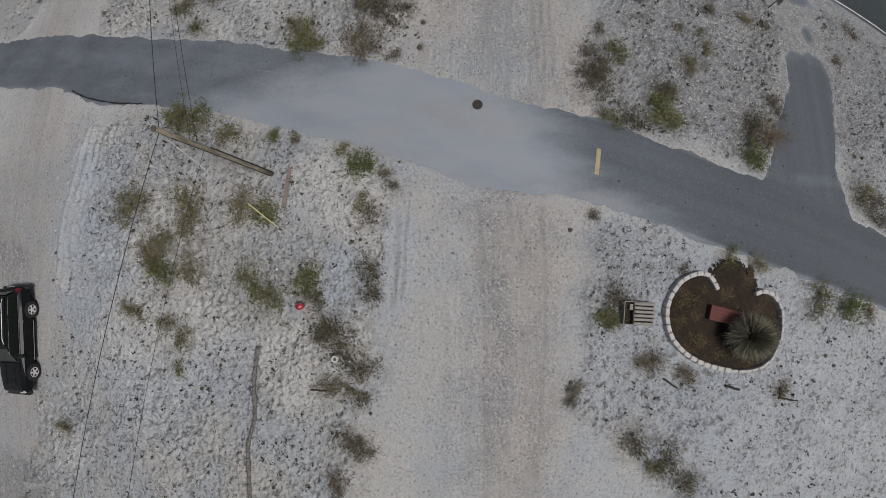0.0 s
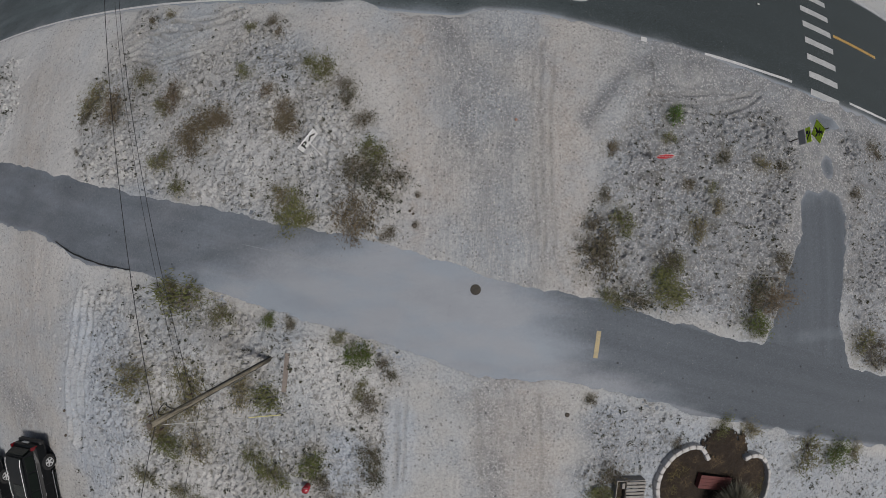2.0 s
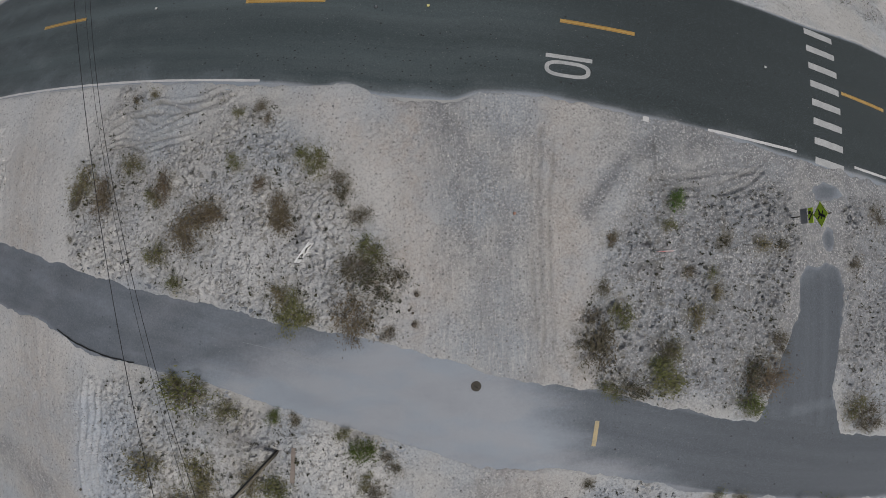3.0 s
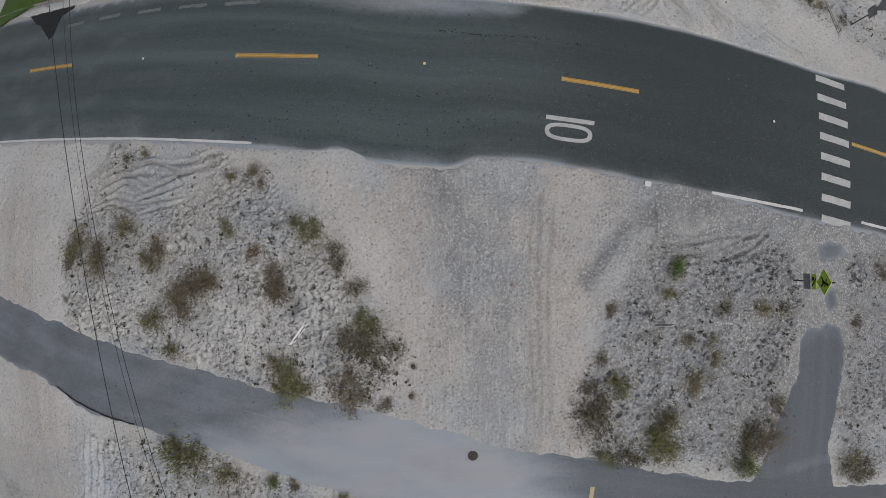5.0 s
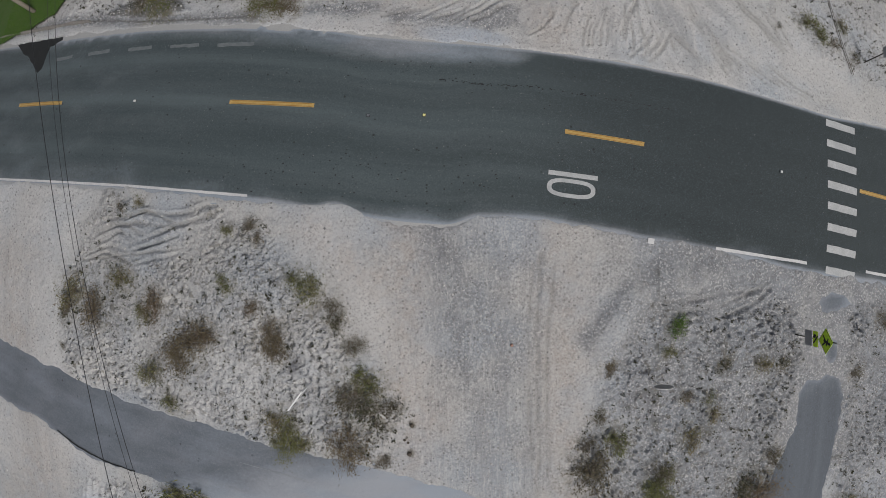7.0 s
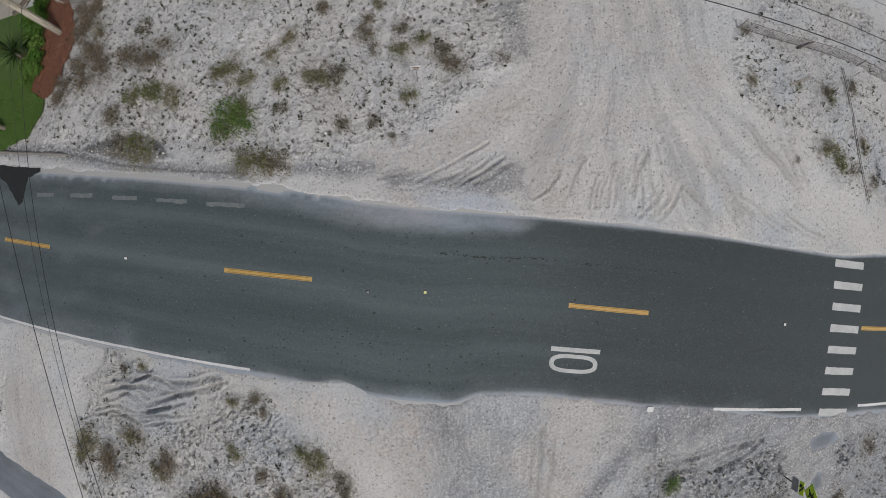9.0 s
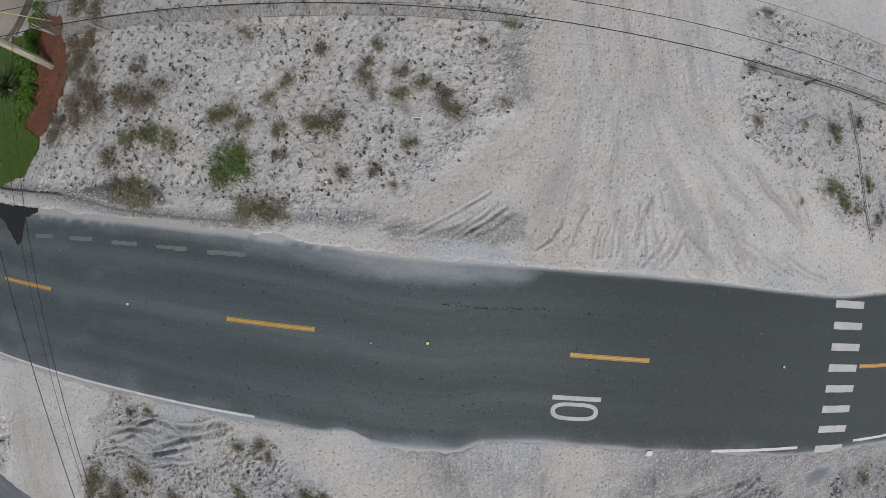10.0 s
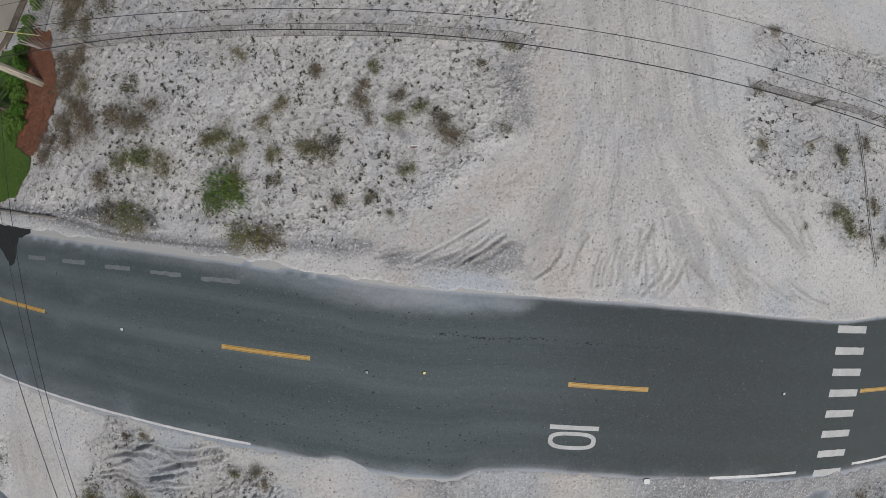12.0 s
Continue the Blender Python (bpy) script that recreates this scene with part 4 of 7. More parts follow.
def path_dust(X, Y):
    """A pale film where vehicles cross, drawn out along the southern edge."""
    v = np.clip((Y - path_s(X)) / np.maximum(path_n(X) - path_s(X), 0.1), 0, 1)
    west, east = -9.8 + 6.5 * v, 5.8 - 2.2 * v
    film_ = 0.82 * smooth(west - 4.5, west + 2.5, X) * smooth(east + 2.8, east - 2.2, X)
    tail = 0.72 * smooth(0.45, 0.0, v) * smooth(-15, -8, X) * smooth(13, 4, X)
    edge = 0.5 * np.exp(-v * 3.2 / 0.09) + 0.3 * np.exp(-(1 - v) * 3.2 / 0.06) * (X < 11)
    return np.clip(np.maximum(np.maximum(film_, tail), np.maximum(edge, 0.30 * smooth(-2, -7, X))), 0, 1)


def road_dust(X, Y):
    """A crisp strip of sand along the northern edge, a thin haze below it, and little along the southern one."""
    deep = road_n(X) - Y
    low = Y - road_s(X)
    wide = np.interp(X, [-20, -14, -9, -5, -2.5, 0, 2, 4, 9, 20], [0.26, 0.28, 0.24, 0.14, 0.06, 0.05, 0.05, 0.04, 0.03, 0.03]) + 0.03 * vnoise(X, Y, 0.5, 48) + 0.03 * vnoise(X, Y, 0.2, 49)
    strip_ = smooth(0.06, -0.04, deep - wide)
    reach = np.interp(X, [-22, -14, -9, -6, -3, 0, 3, 3.8, 4.3, 24], [0.6, 0.7, 0.9, 1.2, 1.5, 1.5, 1.3, 0.9, 0.3, 0.2])
    haze = np.interp(X, [-22, -9, -5, 0, 3.4, 4.2, 24], [0.28, 0.34, 0.5, 0.62, 0.58, 0.3, 0.2]) * smooth(1.0, 0.15, deep / reach)
    south = 0.6 * np.exp(-np.maximum(low, 0) / 0.07) + 0.22 * np.exp(-((X + 0.2) / 2.4) ** 2) * smooth(0.9, 0.1, low) + 0.16 * smooth(1.2, 0.1, low)
    return np.clip(np.maximum(np.maximum(strip_, haze), south) + 0.17 * smooth(-2, -16, X), 0, 1)


def road_wear(X, Y):
    v = (Y - road_s(X)) / (road_n(X) - road_s(X))
    lanes = np.exp(-((v - 0.53) / 0.06) ** 2) + 0.8 * np.exp(-((v - 0.78) / 0.05) ** 2) + 0.7 * np.exp(-((v - 0.22) / 0.06) ** 2)
    return np.clip(0.6 * lanes, 0, 1)


road = ribbon("road", road_s, road_n, ROAD, road_dust, road_wear, lambda X, Y: 0.9 * smooth(-3, 12, X + 1.5 * vnoise(X, Y, 4.0, 92)), "dark grey asphalt road with sand blown on its edges")
path = ribbon("path", path_s, path_n, PATH, path_dust, lambda X, Y: 0 * X + 0.15, lambda X, Y: 0.35 * smooth(7, 12, X), "grey asphalt path, dusted white where vehicles cross it")
spur = sheet("path_spur", np.arange(11.6, 18.2, 0.12), np.arange(-10.0, 1.8, 0.12), lambda X, Y: rise(X, Y) + PAVE - 0.004, PATH,
             {"dust": lambda X, Y: np.clip(0.2 * np.exp(-np.maximum(paved(X, Y), 0) / 0.05) + 0.22 * np.exp(-((Y + 7.9) / 0.5) ** 2) + 0.2 * smooth(-4, -2, Y) + 0.08 * smooth(-1.8, -1.3, Y), 0, 1) * smooth(-8.9, -8.0, Y),
              "wear": lambda X, Y: 0 * X + 0.15, "fresh": lambda X, Y: 0 * X + 0.2, "across": lambda X, Y: X - 15.5},
             keep=lambda X, Y: (Y > path_n(X) - 0.6) & ((inside(X, Y, SPUR) > -0.45) | (np.hypot((X - 16.45) / 0.5, (Y + 0.9) / 0.8) < 1) | (np.hypot((X - 16.6) / 1.0, (Y - 1.15) / 0.6) < 1)))
tagged(spur, "narrow grey asphalt spur leading to the crossing", "path", kind="structure")


# ---- road markings ----
def strip(name, a, b, width, material, parent, lift=0.006, label="", bow=None, jag=0.0):
    """A painted stripe between two points, lying on the curve of the road."""
    a, b = np.array(a, float), np.array(b, float)
    n = max(3, int(np.hypot(*(b - a)) / 0.25) + 1)
    d = (b - a) / np.hypot(*(b - a))
    side = np.array((-d[1], d[0])) * width / 2
    verts, faces = [], []
    for i in range(n + 1):
        c = a + (b - a) * i / n
        if bow is not None:
            c[1] = bow(c[0])
        for s in (1, -1):
            p = c + side * s * (1 + jag * random.uniform(-1, 1))
            verts.append((p[0], p[1], gz(*p) + PAVE + lift))
    for i in range(n):
        faces.append((2 * i + 1, 2 * i + 3, 2 * i + 2, 2 * i))
    return raw(name, verts, faces, material, parent, label)


for (a, b) in (((-19.3, 10.9), (-16.25, 10.6)), ((-7.7, 9.73), (-4.25, 9.35)), ((5.1, 8.07), (8.15, 7.57)), ((18.4, 5.77), (21.3, 5.26)), ((-31.5, 12.4), (-28.5, 12.0))):
    dash = strip("lane_dash", a, b, 0.17, YELLOW, road, 0.006, "worn yellow centre dash")
    d = Vector((b[0] - a[0], b[1] - a[1])).normalized()
    for s in (0.055, -0.055):
        off = Vector((-d.y, d.x)) * s
        strip("dash_edge", (a[0] + off.x + d.x * 0.1, a[1] + off.y + d.y * 0.1), (b[0] + off.x - d.x * 0.1, b[1] + off.y - d.y * 0.1), 0.022, ORANGE_EDGE, dash, 0.010)
for i in range(8):
    k = i / 7
    strip("crossing_bar", (16.87 - 0.77 * k, 8.72 - 6.2 * k), (18.56 - 0.82 * k, 8.4 - 6.24 * k), 0.31, WORNWHITE, road, 0.006, "", None, 0.05)
edge_at = eased([(-31, 8.5), (-20.2, 7.45), (-12.1, 6.63), (-6.8, 6.0), (0, 5.2), (10.8, 3.58), (15.1, 2.84), (18.4, 2.32), (19.8, 2.06), (28, 0.7)])
strip("edge_line", (-30, 8.4), (-6.83, 6.0), 0.10, WHITE, road, 0.007, "white edge line", edge_at, 0.12)
strip("edge_line", (10.85, 3.57), (15.1, 2.84), 0.12, WHITE, road, 0.007, "white edge line", edge_at, 0.12)
strip("edge_line", (18.45, 2.31), (26.5, 0.95), 0.12, WHITE, road, 0.007, "white edge line", edge_at, 0.12)
strip("edge_line", (8.05, 3.95), (8.3, 3.91), 0.2, WHITE, road, 0.04, "", None, 0.1)
for (a, b) in (((-17.14, 12.82), (-16.08, 12.79)), ((-15.09, 12.73), (-13.84, 12.7)), ((-12.82, 12.58), (-11.57, 12.52)), ((-10.65, 12.41), (-9.27, 12.33)), ((-8.43, 12.21), (-6.82, 12.1))):
    strip("old_dash", a, b, 0.16, GHOST, road, 0.005, "worn-off pale dash", None, 0.3)
# the numeral: a bar for the one, a long ring for the nought
strip("numeral_one", (4.40, 6.55), (6.24, 6.28), 0.17, WORNWHITE, road, 0.006, "white painted numeral 1")


def nought():
    c, d = np.array((5.22, 5.92)), np.array((0.989, -0.147))
    n = np.array((0.147, 0.989))
    verts, faces, seg = [], [], 56
    for i in range(seg):
        t = 2 * math.pi * i / seg
        for a, b in ((0.91, 0.345), (0.74, 0.20)):
            ct, st = math.cos(t), math.sin(t)
            p = c + d * a * math.copysign(abs(ct) ** 0.62, ct) + n * b * math.copysign(abs(st) ** 0.8, st)
            verts.append((p[0], p[1], gz(*p) + PAVE + 0.006))
    for i in range(seg):
        j = (i + 1) % seg
        faces.append((2 * i, 2 * j, 2 * j + 1, 2 * i + 1))
    raw("numeral_nought", verts, faces, WORNWHITE, road, "white painted numeral 0")


nought()
strip("path_dash", (5.80, -7.5), (5.66, -8.49), 0.17, PALE_YELLOW, path, 0.008, "worn pale yellow dash", None, 0.06)



strip("scratch", (-7.55, -4.16), (-5.7, -4.58), 0.022, SMEAR, path, 0.008, "thin pale scratch", None, 0.7)
strip("scratch", (-5.75, -4.56), (-4.8, -4.86), 0.05, SMEAR, path, 0.009, "pale smear", None, 0.8)


def tar_drips():
    """Small dark spots of tar in broken rows along the lanes."""
    rng = random.Random(41)
    rows = [([(0.3, 10.18), (2.15, 9.91), (4.2, 9.8), (6.3, 9.43), (9.5, 8.95)], 0.025, 110), ([(-9.8, 7.31), (-2.85, 6.56), (2.55, 5.69)], 0.5, 90), ([(-17, 9.4), (-8, 8.2), (2, 6.9), (12, 5.2)], 0.8, 70), ([(-12, 11.6), (-2, 10.6), (9, 8.8)], 0.5, 50)]
    verts, faces = [], []
    for line, wide, n in rows:
        for _ in range(n):
            i = rng.randrange(len(line) - 1)
            k = rng.random()
            x = line[i][0] + (line[i + 1][0] - line[i][0]) * k
            y = line[i][1] + (line[i + 1][1] - line[i][1]) * k + rng.gauss(0, wide)
            if y < float(road_s(x)) + 0.25:
                continue
            r = rng.uniform(0.012, 0.026)
            b = len(verts)
            for j in range(7):
                t = 2 * math.pi * j / 7
                px, py = x + 1.5 * r * rng.uniform(0.7, 1.3) * math.cos(t), y + r * rng.uniform(0.7, 1.3) * math.sin(t)
                verts.append((px, py, gz(px, py) + PAVE + 0.004))
            faces.append(tuple(range(b, b + 7)))
    raw("tar_drips", verts, faces, DRIP_AND_EDGE, road, "small dark tar spots")


DRIP_AND_EDGE = worn("tar_spots_and_dark_edge", (0.012, 0.013, 0.014), (0.02, 0.021, 0.022), 6.0, 40.0, 0.8)
tar_drips()
# thin dark strip just inside the path's southern edge, in the tar spots' colour
strip("broken_edge", (-16.5, -3.7), (-12.4, -5.0), 0.055, DRIP_AND_EDGE, path, 0.016, "thin dark line along the edge of the asphalt", lambda x: path_s(x) + 0.05, 0.7)

# ---- materials of the things ----
def bark(name, dark, mid, fleck):
    """Loose shredded bark with paler straw lying on it."""
    m, nt, b = nodes(name, 0.95)
    at = coords(nt)
    c = blend(nt, step(nt, fuzz(nt, at, 14.0, 4, 0.7), 0.35, 0.65), dark, mid)
    c = blend(nt, sums(nt, "MULTIPLY", step(nt, fuzz(nt, at, 1.4, 3), 0.52, 0.68), step(nt, fuzz(nt, at, 22.0, 3, 0.7), 0.45, 0.65)), c, fleck)
    nt.links.new(c, b.inputs["Base Color"])
    bumped(nt, b, fuzz(nt, at, 20.0, 4, 0.7), 1.0, 0.03)
    return m


OLIVE = leafy("olive_foliage", (0.080, 0.095, 0.026), (0.155, 0.160, 0.062), (0.18, 0.155, 0.085))
GREEN = leafy("green_foliage", (0.055, 0.085, 0.018), (0.11, 0.135, 0.038), (0.15, 0.15, 0.065))
BRIGHT = leafy("fresh_green_foliage", (0.065, 0.13, 0.020), (0.12, 0.19, 0.045), (0.09, 0.12, 0.04))
BROWN = leafy("dry_brown_foliage", (0.098, 0.070, 0.042), (0.180, 0.138, 0.092), (0.14, 0.116, 0.068))
DARK = leafy("dark_foliage", (0.034, 0.040, 0.020), (0.080, 0.080, 0.045), (0.105, 0.09, 0.06))
SPRIG = leafy("small_dry_growth", (0.024, 0.026, 0.016), (0.068, 0.067, 0.040), (0.10, 0.088, 0.058))
HEDGE = leafy("hedge_leaves", (0.040, 0.105, 0.014), (0.085, 0.175, 0.026), (0.10, 0.18, 0.036))
PALM = leafy("palm_fronds", (0.022, 0.060, 0.012), (0.05, 0.11, 0.02), (0.06, 0.10, 0.03))
LAWN = leafy("lawn_grass", (0.045, 0.095, 0.015), (0.075, 0.14, 0.025), (0.085, 0.12, 0.035))
STRAW = leafy("dry_straw", (0.10, 0.095, 0.032), (0.20, 0.165, 0.075), (0.16, 0.13, 0.05))
SPIKE = leafy("grey_green_spikes", (0.19, 0.182, 0.135), (0.30, 0.285, 0.215), (0.36, 0.29, 0.18))
TWIG = worn("grey_twigs", (0.15, 0.12, 0.09), (0.22, 0.19, 0.155), 8.0, 60.0, 0.9)
WOOD = worn("weathered_pole_wood", (0.27, 0.24, 0.19), (0.19, 0.165, 0.13), 2.0, 35.0, 0.85, 0, 0.5)
DARKWOOD = worn("dark_weathered_wood", (0.085, 0.07, 0.055), (0.15, 0.125, 0.10), 4.0, 35.0, 0.9, 0, 0.4)
GREYWOOD = worn("grey_weathered_wood", (0.36, 0.34, 0.31), (0.27, 0.25, 0.225), 5.0, 45.0, 0.9, 0, 0.4)
def grained(name, base, dark):
    """Old timber split and streaked along its length."""
    m, nt, b = nodes(name, 0.9)
    at = add(nt, "ShaderNodeMapping", {"Vector": coords(nt), "Scale": (14.0, 14.0, 0.7)}).outputs[0]
    g = fuzz(nt, at, 1.6, 4, 0.65)
    c = blend(nt, step(nt, g, 0.40, 0.60), base, dark)
    nt.links.new(c, b.inputs["Base Color"])
    bumped(nt, b, g, 0.7, 0.02)
    return m


GRAINWOOD = grained("weathered_split_timber", (0.50, 0.46, 0.38), (0.20, 0.18, 0.14))
POLEWOOD = grained("weathered_pole_timber", (0.30, 0.265, 0.20), (0.14, 0.12, 0.09))
PALEWOOD = worn("pale_new_wood", (0.50, 0.44, 0.34), (0.40, 0.35, 0.27), 3.0, 40.0, 0.85, 0, 0.3)
REDWOOD = worn("red_stained_wood", (0.16, 0.042, 0.037), (0.11, 0.034, 0.031), 4.0, 30.0, 0.7, 0, 0.3)
BLOCK = worn("pale_concrete_block", (0.62, 0.60, 0.58), (0.50, 0.475, 0.45), 6.0, 35.0, 0.9, 0, 0.4)
MULCH = bark("dark_brown_mulch", (0.016, 0.0105, 0.007), (0.037, 0.024, 0.014), (0.13, 0.09, 0.047))
REDMULCH = bark("red_brown_mulch", (0.105, 0.040, 0.022), (0.215, 0.085, 0.044), (0.24, 0.13, 0.08))
CONCRETE = worn("worn_concrete", (0.47, 0.43, 0.355), (0.39, 0.355, 0.295), 1.5, 30.0, 0.9)
TAR = worn("fresh_black_tar", (0.012, 0.014, 0.014), (0.018, 0.020, 0.020), 2.0, 40.0, 0.95)
RUST = worn("dark_iron", (0.055, 0.05, 0.042), (0.085, 0.075, 0.06), 8.0, 40.0, 0.7, 0.4)
CABLE = nodes("black_cable", 0.6)[0]
CABLE.node_tree.nodes["Principled BSDF"].inputs["Base Color"].default_value = (0.02, 0.02, 0.022, 1)


def plain(name, colour, rough=0.5, metal=0.0, coat=0.0):
    m, nt, b = nodes(name, rough, metal)
    at = coords(nt)
    c = blend(nt, step(nt, fuzz(nt, at, 6.0, 4), 0.3, 0.7), colour, tuple(v * 0.85 for v in colour))
    nt.links.new(c, b.inputs["Base Color"])
    b.inputs["Coat Weight"].default_value = coat
    b.inputs["Specular IOR Level"].default_value = 0.22 if colour[0] < 0.015 else 0.5
    return m


CARPAINT = plain("black_car_paint", (0.006, 0.007, 0.008), 0.35, 0.0, 0.0)
GLASS = plain("dark_tinted_glass", (0.006, 0.010, 0.007), 0.15)
RUBBER = plain("tyre_rubber", (0.018, 0.018, 0.018), 0.85)
ALLOY = plain("silver_alloy", (0.70, 0.70, 0.70), 0.45, 0.2)
CHROME = plain("bright_trim", (0.72, 0.72, 0.73), 0.2, 1.0)
REDLENS = plain("red_lamp_lens", (0.17, 0.008, 0.012), 0.2)
CLEARLENS = plain("clear_lamp_lens", (0.6, 0.6, 0.6), 0.1)
PLASTIC = plain("black_plastic", (0.02, 0.02, 0.021), 0.6)
SIGNWHITE = plain("white_sign_board", (0.72, 0.72, 0.70), 0.5)
SIGNBRIGHT = plain("bright_white_sign_sheet", (0.9, 0.9, 0.89), 0.45)
SIGNBLACK = plain("black_sign_ink", (0.02, 0.02, 0.02), 0.5)
SIGNRED = plain("red_sign_board", (0.78, 0.02, 0.035), 0.5)
SIGNLIME = plain("yellow_green_sign_sheet", (0.74, 1.0, 0.05), 0.45)
STEEL = plain("galvanised_steel", (0.36, 0.37, 0.38), 0.45, 0.7)
PALESTEEL = plain("bright_wire_strand", (0.62, 0.62, 0.60), 0.5)
YELLOWGUARD = plain("yellow_plastic_guard", (0.80, 0.74, 0.32), 0.5)
PIPEWHITE = plain("white_plastic_pipe", (0.78, 0.78, 0.77), 0.4)
REDPAINT = plain("faded_red_paint", (0.50, 0.045, 0.065), 0.6)
PORCELAIN = plain("brown_porcelain", (0.07, 0.042, 0.032), 0.3)


# ---- shape helpers ----
def box(bm, sx, sy, sz, m=None, bevel=0.0):
    g = bmesh.ops.create_cube(bm, size=1.0, matrix=(m or Matrix()) @ Matrix.Diagonal((sx, sy, sz, 1)))
    if bevel:
        es = {e for v in g["verts"] for e in v.link_edges}
        bmesh.ops.bevel(bm, geom=list(es), offset=bevel, segments=2, affect="EDGES", profile=0.6)
    return g["verts"]


def boxed(sx, sy, sz, m=None, bevel=0.0):
    bm = bmesh.new()
    box(bm, sx, sy, sz, m, bevel)
    return bm


def tube(points, radii, sides=8, caps=True):
    """A tube along points with a radius at each."""
    bm = bmesh.new()
    rings = []
    pts = [Vector(p) for p in points]
    for i, p in enumerate(pts):
        d = (pts[min(i + 1, len(pts) - 1)] - pts[max(i - 1, 0)]).normalized()
        u = d.cross(Vector((0, 0, 1)) if abs(d.z) < 0.9 else Vector((1, 0, 0))).normalized()
        w = d.cross(u)
        r = radii[i] if hasattr(radii, "__len__") else radii
        rings.append([bm.verts.new(p + (u * math.cos(2 * math.pi * k / sides) + w * math.sin(2 * math.pi * k / sides)) * r) for k in range(sides)])
    for a, b in zip(rings, rings[1:]):
        for k in range(sides):
            bm.faces.new((a[k], a[(k + 1) % sides], b[(k + 1) % sides], b[k]))
    if caps:
        bm.faces.new(rings[0][::-1])
        bm.faces.new(rings[-1])
    return bm


def loft(sections):
    """A skin over closed rings of equal length, closed at both ends."""
    bm = bmesh.new()
    rings = [[bm.verts.new(p) for p in ring] for ring in sections]
    n = len(rings[0])
    for a, b in zip(rings, rings[1:]):
        for k in range(n):
            bm.faces.new((a[k], a[(k + 1) % n], b[(k + 1) % n], b[k]))
    bm.faces.new(rings[0][::-1])
    bm.faces.new(rings[-1])
    bmesh.ops.recalc_face_normals(bm, faces=bm.faces)
    return bm


def disc(radius, depth, sides=24, bevel=0.0):
    bm = bmesh.new()
    bmesh.ops.create_cone(bm, cap_ends=True, segments=sides, radius1=radius, radius2=radius - bevel, depth=depth)
    return bm


# ---- shrubs ----
def foliage(rng, radius, height, clumps, leaves, length, width, droop=0.3, spread_k=0.32):
    """Many small folded leaves gathered in uneven clumps."""
    verts, faces = [], []
    heads = []
    for _ in range(clumps):
        a, r = rng.uniform(0, 2 * math.pi), radius * math.sqrt(rng.uniform(0, 1)) * 0.82
        heads.append((r * math.cos(a), r * math.sin(a), height * rng.uniform(0.35, 1.0) * (1 - 0.6 * (r / radius) ** 2), rng.uniform(0.5, 1.2)))
    for i in range(leaves):
        hx, hy, hz, s = heads[int(rng.uniform(0, clumps))] if clumps else (0, 0, 0, 1)
        k = spread_k * radius * s
        p = Vector((hx + rng.gauss(0, k), hy + rng.gauss(0, k), max(0.01, hz + rng.gauss(0, 0.35 * k))))
        a, tilt = rng.uniform(0, 2 * math.pi), rng.uniform(-droop, 0.9)
        d = Vector((math.cos(a) * math.cos(tilt), math.sin(a) * math.cos(tilt), math.sin(tilt))) * length * rng.uniform(0.6, 1.3)
        w = Vector((-math.sin(a), math.cos(a), rng.uniform(-0.5, 0.5))) * width * rng.uniform(0.6, 1.3)
        b = len(verts)
        verts += [p, p + d * 0.5 + w, p + d, p + d * 0.5 - w]
        faces += [(b, b + 1, b + 2), (b, b + 2, b + 3)]
    return verts, faces, heads


def twigs(rng, heads, extra, radius, height, thick):
    """Thin forked stems from the root to the clumps, and bare ones between."""
    verts, faces = [], []

    def rod(a, b, r):
        d = (b - a).normalized()
        u = d.orthogonal().normalized()
        w = d.cross(u)
        k = len(verts)
        for p, q in ((a, r), (b, r * 0.45)):
            for j in range(3):
                t = 2.0944 * j
                verts.append(p + (u * math.cos(t) + w * math.sin(t)) * q)
        for j in range(3):
            faces.append((k + j, k + (j + 1) % 3, k + 3 + (j + 1) % 3, k + 3 + j))
    for hx, hy, hz, s in heads:
        root = Vector((rng.gauss(0, 0.06), rng.gauss(0, 0.06), 0)) * radius
        mid = Vector((hx * 0.5, hy * 0.5, hz * 0.7)) + Vector((rng.gauss(0, 0.05), rng.gauss(0, 0.05), 0)) * radius
        tip = Vector((hx, hy, hz))
        rod(root, mid, thick)
        rod(mid, tip, thick * 0.7)
        for _ in range(extra):
            rod(mid.lerp(tip, rng.uniform(0, 1)), tip + Vector((rng.gauss(0, 0.28), rng.gauss(0, 0.28), rng.gauss(0, 0.1))) * radius, thick * 0.45)
    return verts, faces


KINDS = {  # leaf stuff, clumps, leaves, length, width, height, twigs per clump
    "o": (OLIVE, 18, 430, 0.16, 0.022, 0.42, 3, "low olive shrub with sparse dry leaves on sand"),
    "g": (GREEN, 16, 620, 0.17, 0.030, 0.50, 2, "dense low green shrub growing in sand"),
    "G": (BRIGHT, 20, 480, 0.26, 0.026, 0.50, 2, "fresh green leafy plant growing in sand"),
    "b": (BROWN, 20, 640, 0.15, 0.017, 0.42, 5, "dry brown brushy shrub on sand"),
    "t": (STRAW, 5, 110, 0.55, 0.014, 0.30, 0, "straw-coloured dry grass tuft growing from dark mulch"),
    "d": (DARK, 14, 400, 0.14, 0.025, 0.42, 5, "dark straggly shrub with bare twigs"),
}
protos = {}


